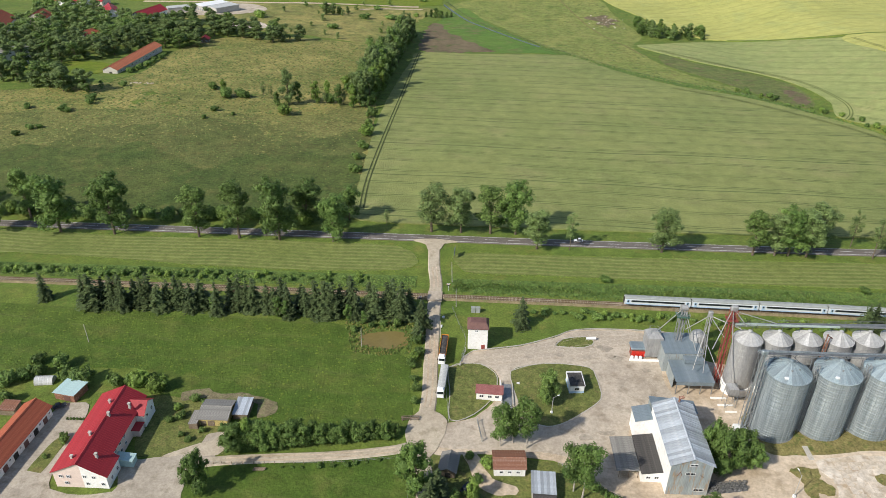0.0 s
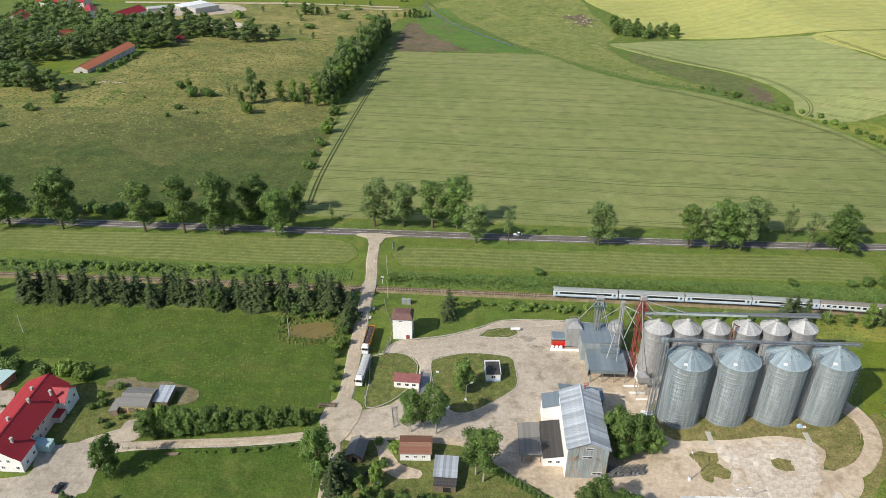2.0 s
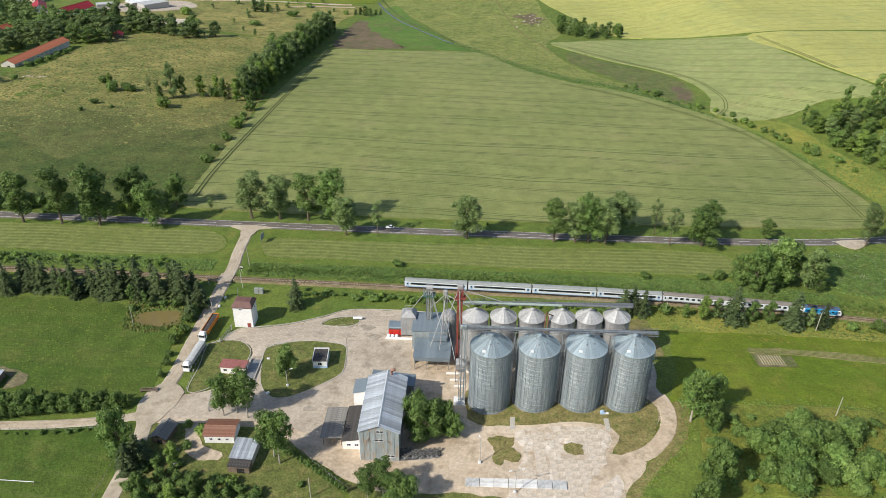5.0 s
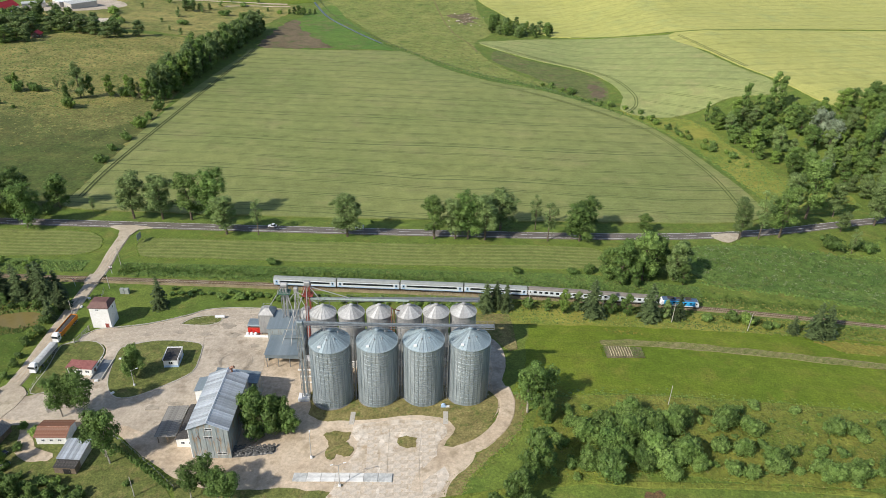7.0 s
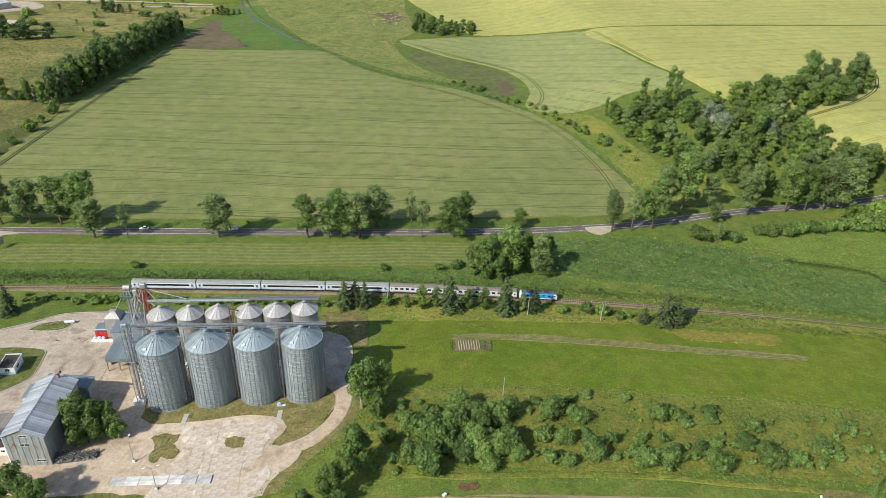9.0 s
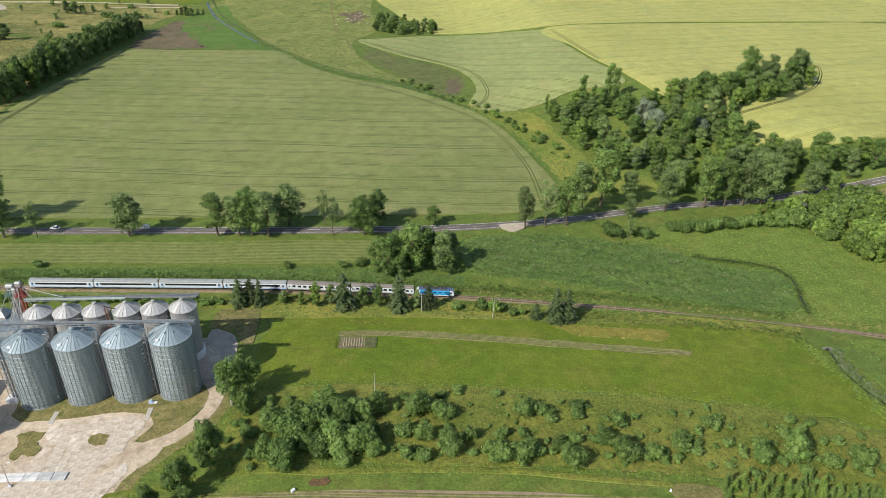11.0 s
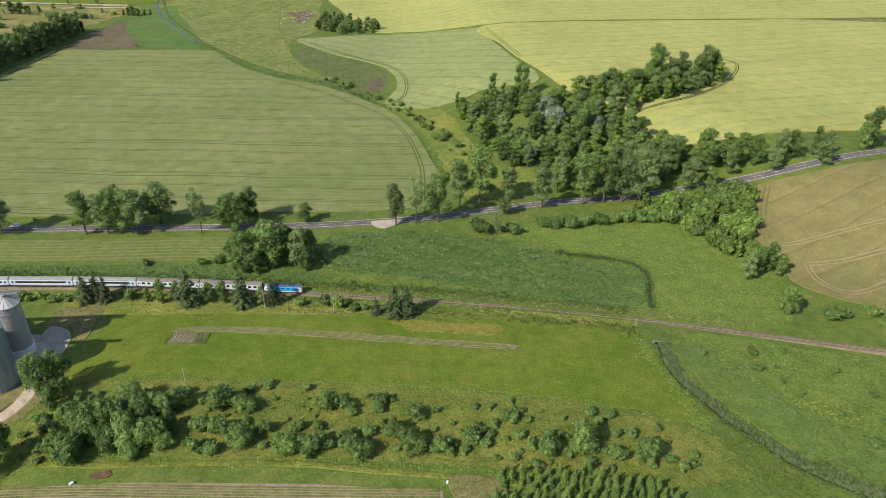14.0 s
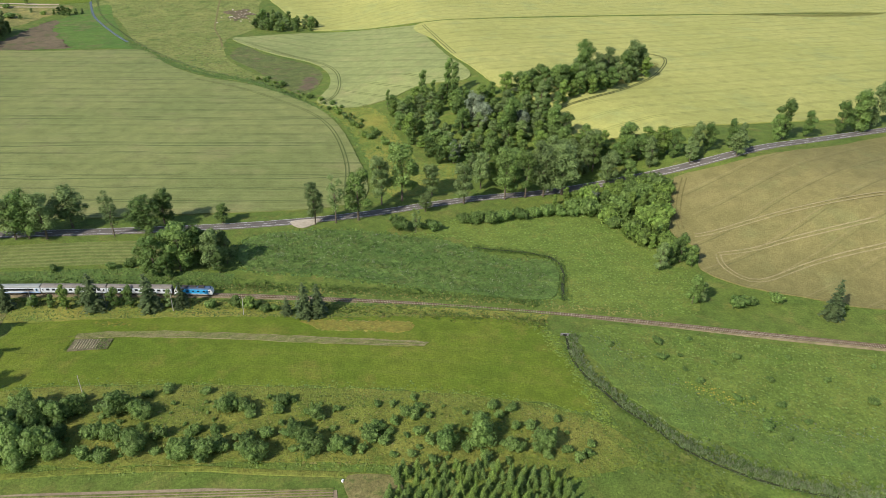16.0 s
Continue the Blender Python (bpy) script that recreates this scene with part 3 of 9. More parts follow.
drape("bare_hollow", [(250, 572), (258, 580), (265, 566), (263, 545), (255, 536), (248, 548), (252, 560)], 0.25, M_SOIL, 20, 4, 1.6, label="reddish bare soil at the end of a hollow", category="field")
drape("marsh", [(-30, 940), (20, 862), (70, 742), (90, 702), (135, 636), (172, 592), (205, 568), (222, 580), (206, 600), (178, 655), (165, 735), (185, 800), (175, 920), (160, 1010), (40, 1010)], 0.1, M_MARSH, 20, label="yellow-green marshy meadow along the ditch", category="meadow")
drape("yellow_field", [(176, 1000), (205, 905), (245, 792), (268, 776), (365, 723), (480, 735), (640, 748), (900, 760), (1000, 1100), (180, 1100)], 0.7, M_RAPE, 20, label="ripening yellow crop field on a rise", category="field")
drape("yellow_field", [(361, 716), (369, 628), (378, 560), (390, 508), (398, 476), (404, 464), (420, 457), (470, 484), (498, 502), (516, 516), (532, 530), (537, 522), (526, 500), (506, 478), (480, 454), (455, 437), (430, 424), (427, 398), (444, 366), (540, 368), (640, 380), (800, 420), (900, 560), (900, 752), (640, 740), (480, 727)], 0.7, M_RAPE, 10, label="large ripening yellow crop field round a copse", category="field")
drape("ripe_field", [(466, 311), (452, 291), (450, 266), (457, 252), (452, 237), (464, 223), (491, 210), (520, 200), (640, 180), (900, 200), (900, 400), (640, 348), (560, 324), (500, 314)], 0.6, M_OATS, 10, label="light brown ripening grain field on a hillside", category="field")
drape("hay_strip", [(-260, 287), (-164, 284.5), (-111, 284), (-58, 284), (-34, 283), (-23, 277), (-22, 265), (-42, 260.5), (-103, 260), (-155, 264), (-260, 271)], 0.15, M_HAY, label="narrow mown hay strip between road and railway", category="field")
drape("hay_strip", [(-2, 278), (34, 278.5), (113, 279), (179, 280), (207, 278), (210, 266), (200, 260), (114, 259.5), (39, 261), (6, 261), (-2, 266)], 0.15, M_HAY, label="narrow mown hay strip with pale windrows", category="field")
drape("meadow", [(392, 252), (388, 216), (434, 204), (444, 236), (442, 260), (420, 280), (396, 302), (335, 287), (326, 280), (343, 276), (367, 262)], 0.16, M_WILD, 10, 4, 1.2, label="bright green wild meadow below the road bend", category="meadow")
drape("meadow", [(266, 506), (288, 488), (302, 484), (316, 468), (324, 424), (330, 400), (336, 374), (358, 364), (356, 332), (318, 324), (310, 345), (302, 395), (290, 450)], 0.16, M_SLOPE, 20, 4, 1.2, label="bright green grassy glade beside the copse", category="meadow")
drape("dry_meadow", [(-258, 738), (-150, 726), (-90, 718), (-78, 780), (-62, 860), (-56, 930), (-200, 896), (-330, 886), (-350, 800), (-275, 772)], 0.16, M_DRY, 20, 6, 2.0, label="pale dry grassland beyond the meadow", category="meadow")
drape("weed_field", [(248, 278), (286, 284), (318, 276), (340, 270), (363, 252), (386, 247), (384, 227), (374, 217), (334, 227), (287, 243), (250, 252)], 0.5, M_WEEDS, label="field of tall dark green weeds beside the stream", category="field")
drape("grass_bank", [(-260, 258), (-150, 258), (-20, 257), (-20, 249), (-260, 250)], 0.1, M_WEEDS, label="weedy railway bank", category="bank", ragged=0.6, rounded=False)
drape("grass_bank", [(-5, 256), (120, 256), (200, 256), (245, 248), (245, 239), (180, 242), (80, 245), (-4, 247)], 0.1, M_WEEDS, label="weedy railway bank", category="bank", ragged=0.6, rounded=False)
M_STRIP = surf("dry_seed_strip", (0.22, 0.2, 0.095), (0.29, 0.25, 0.125), 0.15, 1.5, 0.95, 0.2, c3=(0.15, 0.175, 0.05), grain=0.35)
drape("vegetable_strip", [(195, 204.5), (216, 205), (248, 201), (289, 194), (325, 188), (323, 185.5), (297, 188.5), (247, 196.5), (216, 200.5), (195, 201.5)], 0.25, M_STRIP, label="narrow strip of dry cut grass and seedlings", category="field")
drape("pond", [(-38, 215), (-30, 217.5), (-21, 217), (-20, 210), (-28, 206.5), (-37, 209)], 0.14, M_WATER, ragged=0.2, label="small murky brown pond", category="pond")

# ---- gardens, yard and lanes ----
YARD = [(0, 201), (4, 207), (22, 211.6), (35, 217.7), (44.6, 222.7), (64.7, 223.6), (82, 221.9), (90, 205.5), (144, 203.5), (150, 198.4), (155, 190.3), (154, 178.9), (155.5, 169.8), (153, 161.5), (148, 153.2), (145, 142.2), (139, 135.1), (136.5, 126), (135, 106), (111, 106), (109.5, 127), (104, 131.4), (97, 132), (91, 133.4), (80, 132.8), (67, 133.4), (59, 136.2), (54, 139), (42, 147), (32, 155), (20, 157), (5, 157.5), (-8, 157), (-9, 169), (-3, 170.5), (5, 173.5), (12.4, 182.5), (13.5, 190), (12.3, 196.5), (7, 200.6)]
drape("yard", YARD, 0.15, M_DIRT, 8, 3, 0.25, label="packed beige dirt and worn concrete of a farm yard", category="yard")
drape("concrete_drive", [(0.5, 200.8), (4.3, 206.6), (22, 211), (35, 217), (45, 222), (64, 222.8), (72, 219), (72, 206), (71, 195), (72, 184), (66, 176), (56, 172), (52, 162), (46, 154), (33, 158), (21, 159), (5, 159), (-7, 160), (-8, 168), (-3, 170), (5, 173), (13, 182.5), (14, 190), (12.6, 197), (7, 200)], 0.24, M_CONCRETE, 8, 3, 0.2, label="cracked grey concrete driveway", category="pavement")
drape("concrete_slab", [(107, 157.7), (122, 160.4), (135, 159.8), (137, 153.8), (134, 146.8), (138, 137), (131, 121.3), (128, 109.5), (102, 110.5), (103, 126.2), (106, 137.9), (110, 146.5), (108, 153.6)], 0.24, M_SLAB, 8, 3, 0.5, label="bleached broken concrete loading slab", category="pavement")
drape("concrete_pad", [(146, 208.7), (150, 208.3), (155, 204.6), (158, 197.6), (158.2, 187.8), (156.4, 180), (158, 174), (154, 172.8), (152.5, 179.8), (153.5, 187.1), (152, 195.3), (146, 199.3)], 0.24, M_CONCRETE, 8, 2, 0.1, label="curved concrete drive behind the silos", category="pavement")
drape("worn_grass", [(92, 166.8), (94, 161.7), (106, 159.8), (122, 161.9), (135, 161.8), (140, 156.9), (137, 148.8), (141, 148), (148, 153.2), (152.5, 160.5), (154, 169.7), (151, 175.7), (146, 178.5), (120, 177.3), (94, 178.8)], 0.22, M_DRYLAWN, 8, 3, 0.4, label="thin yellowing grass along the silo feet", category="lawn")
drape("weed_patch", [(99, 154.1), (102, 155.3), (107.3, 154.3), (106.2, 150.8), (108.6, 148.1), (107.5, 144.2), (104, 145.4), (102.5, 143.6), (100, 146.2), (100.8, 150.1)], 0.33, M_DRYLAWN, 8, 1.2, 0.5, label="patch of weeds in broken concrete", category="lawn")
drape("weed_patch", [(122.2, 151.7), (124.5, 152.8), (128, 152.1), (127.4, 150.2), (128.3, 148.6), (125, 147.8), (122.8, 148.7)], 0.33, M_DRYLAWN, 8, 1.2, 0.4, label="square of weeds in broken concrete", category="lawn")
ISLANDS = [[(-4.3, 197.7), (1, 200), (7.1, 200.1), (12.1, 195.6), (12.8, 190.8), (11.5, 183.5), (4.8, 174.5), (-2.8, 171.5), (-3.5, 185)],
           [(17.8, 197), (25, 200.5), (33.6, 202), (45.6, 200.5), (47.4, 196.3), (48, 190), (47.6, 184.2), (41.7, 178.1), (32.7, 171.4), (26.3, 170.6), (21.4, 175.9), (18.8, 184.7)],
           [(34.8, 212.3), (38.5, 216.6), (46.8, 218.4), (49.6, 215.3), (45.7, 212)]]
for outline in ISLANDS:
    drape("lawn", outline, 0.34, M_LAWN, 8, 2.5, 0.05, label="short grass island with a pale kerb", category="lawn")
    ring = outline + outline[:2]
    kerb = ribbon_mesh(ring, [(-0.15, 0.2), (-0.15, 0.42), (0.12, 0.42), (0.12, 0.2)], 2.5)
    structure(part("kerb", kerb, M_KERB), "pale concrete kerb round a grass island", "kerb")
structure(part("kerb", ribbon_mesh([(0.3, 201.4), (4, 207.3), (22, 212), (35, 218), (44.6, 223), (65, 224), (82, 222.6)], [(-0.15, 0.1), (-0.15, 0.42), (0.15, 0.42), (0.15, 0.1)], 3), M_KERB), "pale concrete kerb along the drive", "kerb")
drape("lawn", [(56, 137.6), (67, 133.9), (80, 133.3), (91, 133.9), (97, 132.5), (104, 131.9), (109, 128), (110, 106), (62, 106), (62, 124)], 0.13, M_LAWN, 8, 3, 0.4, 0.2, label="rough green grass below the yard", category="lawn")
drape("garden", [(-9, 156), (5, 156.5), (20, 156), (31, 154.5), (41, 146), (53, 135.5), (62, 124), (62, 106), (-6, 106), (-6, 140)], 0.14, M_LAWN, 8, 4, 0.3, label="garden grass with bare paths", category="lawn")
drape("garden", [(-100, 148), (-82, 152), (-62, 152), (-40, 154), (-16, 157), (-12, 150), (-13, 108), (-78, 108), (-82, 136)], 0.14, M_SHADED_PASTURE, 8, 4, 0.3, label="green orchard grass below the lane", category="lawn")
drape("garden_path", [(1.5, 157), (4, 151), (6, 145), (11, 142), (17, 142.5), (17.5, 145.5), (12, 147), (8.5, 151), (6, 157)], 0.26, M_DIRT, 8, 2, 0.3, label="bare earth path to the outbuildings", category="path")
drape("garden", [(-104, 178), (-92, 177), (-80, 173), (-72, 162), (-72, 153), (-84, 152.5), (-97, 151), (-101, 160), (-101, 170)], 0.14, M_LAWN, 8, 4, 0.3, label="house lawn with paths", category="lawn")
drape("garden_bed", [(-94, 180), (-88, 182), (-80, 180), (-74, 181), (-66, 178.5), (-61, 177), (-60, 171), (-66, 169), (-67, 175), (-74, 177), (-82, 176), (-88, 177.5), (-93, 175)], 0.22, M_TILLED, 8, 3, 0.9, label="half-bare weedy soil of a vegetable garden", category="garden bed")
drape("worn_earth", [(-90, 151), (-80, 152.5), (-73, 153), (-70.5, 158), (-69.5, 166), (-73, 165.5), (-75.5, 160), (-82, 156)], 0.24, M_GRAVEL, 8, 3, 0.5, label="worn gravel between the lane and a garden barn", category="path")
drape("courtyard", [(-139, 130), (-133, 150), (-132, 170), (-124, 173), (-121, 168), (-119, 150), (-117, 137.5), (-99, 137.5), (-101, 148), (-92, 150.5), (-82, 152.5), (-74, 153), (-72, 149), (-80, 146), (-79, 138), (-84, 130)], 0.2, M_COURT, 8, 3, 0.3, label="grey gravel courtyard of a farmstead", category="yard")
drape("dusty_drive", [(-84.5, 151.6), (-80.5, 156), (-78.2, 161.6), (-72.8, 161.8), (-73.6, 155.5), (-74.8, 150)], 0.17, M_COURT, 8, 2, 0.5, 0.4, label="dusty gravel drive to a garden barn", category="lane")
drape("dusty_drive", [(-90, 137), (-79.5, 138.6), (-80.5, 130), (-82.5, 118), (-89, 118)], 0.17, M_COURT, 8, 2, 0.4, 0.4, label="dusty gravel drive out of a courtyard", category="lane")
drape("lawn", [(-127.4, 143.6), (-126.4, 150), (-125.4, 156), (-123.5, 158.4), (-121.3, 157.9), (-121.8, 150), (-123, 143.1)], 0.28, M_LAWN, 8, 3, 0.2, label="small lawn in the courtyard", category="lawn")

drape("dry_bank", [(144.6, 221.3), (162, 221), (162.5, 203), (159.5, 198.7), (156, 205.4), (150, 209.4), (144.6, 209.8)], 0.15, M_DRYLAWN, 8, 3, 0.3, 0.2, False, label="yellowing grass behind the silos", category="lawn")
drape("rough_slope", [(163, 144.2), (168, 166.5), (178, 170.2), (230, 169), (300, 161), (352, 152), (378, 140), (384, 126), (356, 119), (330, 122), (304, 127), (271, 131), (221, 133), (196, 136), (168, 132.7)], 0.2, M_SCRUBGRASS, 10, 4, 0.6, 0.4, label="slope of tall yellowing grass with shrubs", category="meadow")
drape("wet_meadow", [(380, 190), (384, 176), (386, 166), (390, 155), (397, 145), (408, 135), (424, 125), (444, 117), (470, 113), (500, 112), (500, 128), (470, 130), (440, 138), (420, 148), (408, 160), (400, 172), (392, 184), (386, 192)], 0.24, M_WETGREEN, 10, 3, 1.6, 0.3, label="lush wet grass beside the stream", category="meadow")
drape("rough_slope", [(392, 196), (440, 186), (500, 171), (600, 145), (600, 100), (430, 108), (404, 134), (390, 160)], 0.12, M_WILD, 10, 4, 0.6, 0.4, label="rough yellow-green grass beyond the stream", category="meadow")
drape("rough_slope", [(150, 217.7), (232, 214), (286, 210), (340, 206), (372, 200), (374, 205), (340, 212), (290, 219), (236, 227), (180, 231.9), (150, 232.7)], 0.14, M_SLOPE, 10, 4, 0.6, 0.4, label="tall seeding grass along the railway", category="meadow")
def lane(name, line, width, material, lift, label, category="lane", step=3.0):
    w = width / 2
    return structure(part(name, ribbon_mesh(line, [(-w - 0.6, -0.15), (-w, lift), (0, lift + 0.06), (w, lift), (w + 0.6, -0.15)], step), material), label, category)


def wheel_track(line, gap=1.0, lift=0.8, material=M_TRAMPLED_SHADE):
    for off in (-gap, gap):
        structure(part("wheel_track", ribbon_mesh(line, [(off - 0.36, lift), (off + 0.36, lift)], 4), material), "trampled tractor wheel track in the crop", "wheel track")


wheel_track([(-53, 322), (-54.8, 352), (-55, 390), (-54.4, 430), (-53.2, 490), (-51.5, 560), (-50.4, 627), (-49.2, 684)], 1.0)
wheel_track([(292, 322), (292, 372), (283, 430), (268, 470), (242, 506), (205, 546), (165, 576)], 1.0, 0.8, M_TRACK)
wheel_track([(270, 498), (281, 516), (284, 545), (279, 590), (262, 630), (222, 676), (186, 722)], 1.0, 0.8, M_TRACK)
wheel_track([(428, 414), (437, 420), (458, 429), (484, 447), (513, 475), (534, 506), (546, 530), (548, 545), (540, 556)], 0.9, 0.9)
lane("field_track", [(270, 773), (366, 719.5), (480, 731), (640, 744), (900, 757)], 3.0, M_GRASS, 0.85, "green track between two yellow fields")
wheel_track([(379, 566), (372, 628), (364, 706)], 1.2, 0.9, M_TRACK)
wheel_track([(471.5, 309), (463, 293), (456.5, 277), (455, 268)], 1.1, 0.85, M_STUBBLE)
wheel_track([(459, 262), (466, 261.4), (500, 264.6), (553, 264.7), (640, 262)], 1.0, 0.85, M_STRAW)
wheel_track([(464, 246), (462.6, 240), (464.7, 231), (474, 224.4), (502, 231.9), (537, 235.8), (620, 240)], 1.0, 0.85, M_STRAW)
wheel_track([(464, 246), (480, 245.6), (499, 247.8), (540, 250)], 1.0, 0.85, M_STRAW)
ROAD = [(-700, 296), (-400, 294), (-225, 293), (-60, 291.5), (47, 290.3), (135, 290), (194, 290.3), (240, 292), (275, 296), (305, 302), (335, 310.5), (365, 318), (397, 321.5), (430, 321.5), (467, 320), (503, 323), (545, 333), (613, 352), (760, 395), (1000, 470)]
structure(part("road", ribbon_mesh(ROAD, [(-3.7, -0.2), (-2.9, 0.32), (2.9, 0.32), (3.7, -0.2)], 5), M_ASPHALT), "grey asphalt country road with white markings", "road")
road = bpy.data.objects["road"]
for off in (-2.6, 2.6):
    part("edge_line", ribbon_mesh(ROAD, [(off - 0.09, 0.335), (off + 0.09, 0.335)], 5), M_PAINT, road, "white edge line")
bm = bmesh.new()
dash = curve_points(ROAD, 6.0)
for a, b in zip(dash[::2], dash[1::2]):
    s = Vector((a.y - b.y, b.x - a.x, 0)).normalized() * 0.08
    za, zb = ground_z(a.x, a.y) + 0.34, ground_z(b.x, b.y) + 0.34
    bm.faces.new([bm.verts.new(v) for v in ((a.x - s.x, a.y - s.y, za), (b.x - s.x, b.y - s.y, zb), (b.x + s.x, b.y + s.y, zb), (a.x + s.x, a.y + s.y, za))])
tagged(part("centre_line", bm, M_PAINT, road, "white dashed centre line"), kind="stuff")


lane("lane", [(-14, 290), (-14, 285), (-13, 265), (-11.5, 252), (-11.5, 234), (-11, 214), (-10.7, 198), (-10.3, 183), (-11, 170), (-12, 160), (-10, 150), (-9, 133), (-9, 100)], 4.6, M_GRAVEL, 0.3, "pale gravel lane over a level crossing")
for off in (-0.85, 0.85):
    part("wheel_rut", ribbon_mesh([(-13, 265), (-11.5, 252), (-11.5, 249)], [(off - 0.3, 0.375), (off + 0.3, 0.375)], 3), M_DIRT, bpy.data.objects["lane"], "worn pale wheel rut")
    part("wheel_rut", ribbon_mesh([(-11.3, 228), (-11, 214), (-10.7, 198), (-10.3, 183), (-10.8, 177)], [(off - 0.3, 0.375), (off + 0.3, 0.375)], 3), M_DIRT, bpy.data.objects["lane"], "worn pale wheel rut")
lane("lane", [(-9, 164), (-16, 159), (-25, 156.5), (-40, 154), (-55, 152.5), (-72, 150.5), (-82, 148)], 3.4, M_GRAVEL, 0.28, "pale gravel lane to the farmhouse")
for off in (-0.8, 0.8):
    part("wheel_rut", ribbon_mesh([(-19, 158), (-25, 156.5), (-40, 154), (-55, 152.5), (-70, 150.7)], [(off - 0.28, 0.35), (off + 0.28, 0.35)], 3), M_DIRT, bpy.data.objects["lane.001"], "worn pale wheel rut")
drape("junction", [(-24, 288.5), (-18, 285), (-16.5, 280), (-11.5, 280), (-9, 286), (-3, 288), (-14, 290)], 0.36, M_GRAVEL, 10, 2, 0.1, label="worn gravel mouth of the lane", category="lane")
drape("junction", [(-17, 166), (-13.5, 175), (-8, 175), (-4, 171), (-5, 163), (-9, 155), (-14, 156)], 0.36, M_GRAVEL, 10, 2, 0.2, label="worn gravel where two lanes meet", category="lane")
lane("farm_track", [(156, 175.9), (157.5, 168.9), (155.3, 158.7), (147.8, 149.8), (139, 145.4), (131, 137.9), (128, 131.1)], 4.6, M_DIRT, 0.28, "curving beige dirt track round the silos")
lane("field_track", [(120, 126), (173, 133), (193, 131.5), (222, 131.5), (252, 130), (272, 127), (300, 123.5), (330, 118)], 1.7, M_SCRUBGRASS, 0.16, "faint worn track through the grass")
lane("field_track", [(166, 700), (158, 740), (142, 800), (128, 900), (117, 1000)], 1.6, M_DRYLAWN, 0.2, "faint track through the marshy meadow", "lane", 8)
lane("field_lane", [(-400, 887), (-293, 893), (-244, 894), (-205, 903), (-169, 912), (-124, 924), (-68, 934)], 5.0, M_DIRT, 0.42, "pale sandy lane beyond the meadow", "lane", 8)
lane("field_lane", [(-137, 894), (-109, 910), (-62, 920)], 3.0, M_DIRT, 0.42, "pale sandy lane beyond the meadow", "lane", 8)
drape("rubble_bank", [(136, 890), (142, 902), (152, 898), (160, 912), (166, 905), (163, 893), (178, 880), (166, 874), (172, 852), (162, 858), (158, 842), (152, 858), (146, 862), (150, 876)], 0.4, M_SOIL, 20, 5, 1.5, label="eroded reddish bank with rubble", category="ground")
bm = bmesh.new()
for k in range(46):
    x, y, s0 = rng.gauss(160, 11), rng.gauss(876, 18), rng.uniform(0.3, 0.95)
    box(bm, x - s0, x + s0, y - s0 * 0.6, y + s0 * 0.6, ground_z(x, y), ground_z(x, y) + 0.4 + s0 * 0.5)
tagged(part("rubble", bm, M_SLAB), "pale concrete rubble on an eroded bank", "rubble", kind="stuff")
drape("green_field", [(-480, 905), (-200, 905), (-50, 945), (-40, 975), (-40, 1095), (-480, 1095)], 0.3, M_LUSH, 20, 8, 0.5, label="bright green field behind the town", category="field")
drape("field_entrance", [(266, 295), (280, 297), (277, 290.5), (272, 287.5), (268, 289.5)], 0.34, M_GRAVEL, 10, 2, 0.05, label="gravel field entrance beside the road", category="lane")

drape("flower_patch", [(277, 207.6), (298, 205), (319, 202.4), (316, 196), (300, 198.2), (286, 200)], 0.2, surf("flowering_grass", (0.205, 0.19, 0.036), (0.25, 0.215, 0.044), 0.1, 1.2, 0.95, 0.3, c3=(0.14, 0.19, 0.03), grain=0.35), 8, 2, 0.7, 0.4, label="yellow flowering patch in the meadow", category="grass")
drape("track_verge", [(159, 172), (164, 171), (162.6, 160), (156.6, 150), (149, 142), (143, 134), (140, 124), (134, 124), (138, 134), (145, 143), (152, 150), (158, 160)], 0.12, M_DRYLAWN, 8, 2, 0.5, 0.2, label="worn olive grass beside a dirt track", category="grass")
drape("worn_verge", [(146, 223), (162, 223), (163, 216), (163.2, 199), (160, 197.4), (158.2, 204), (154, 209), (147, 213)], 0.24, M_DRYLAWN, 8, 3, 0.2, 0.6, False, label="worn brownish grass beside the silos", category="grass")

# Furrowed garden plots
def furrows(name, x0, x1, y0, y1, gap, m_row, tall, label, slope=0.0, width=0.5):
    bm = bmesh.new()
    n = int((y1 - y0) / gap)
    for k in range(n):
        y = y0 + k * gap
        ribbon_mesh([(x0, y), ((x0 + x1) / 2, y + slope * 0.55), (x1, y + slope)], [(-width, 0.1), (-width * 0.4, tall), (width * 0.4, tall), (width, 0.1)], 6, bm=bm)
    return tagged(part(name, bm, m_row), label, "crop rows", kind="stuff")


drape("potato_plot", [(150, 124.7), (208, 124.6), (256, 122.4), (293, 118.6), (294, 104), (150, 102.1)], 0.14, M_TILTH, 10, 5, 0.1, 1.0, False, label="brown tilled vegetable plot", category="field")
furrows("potato_rows", 150, 292, 105, 128.0, 0.95, M_LAWN, 0.4, "long green rows of young potato plants", -7.5, 0.27)
drape("tilled_patch", [(295.5, 118), (296, 123.5), (309, 122.5), (311, 114), (300, 110)], 0.26, M_DRYLAWN, 10, 3, 0.3, 0.8, label="brown stubble patch beside the plot", category="field")
drape("vegetable_plot", [(195, 200.8), (209, 200), (209, 193.2), (195, 192.4)], 0.34, M_TILLED, 10, 3, 0.1, 1.0, False, label="small tilled vegetable plot", category="field")
bm = bmesh.new()
for k in range(9):
    x = 197.0 + k * 0.95
    ribbon_mesh([(x, 193.4), (x + 0.1, 196.6), (x, 199.9)], [(-0.28, 0.15), (-0.12, 0.5), (0.12, 0.5), (0.28, 0.15)], 3, bm=bm)
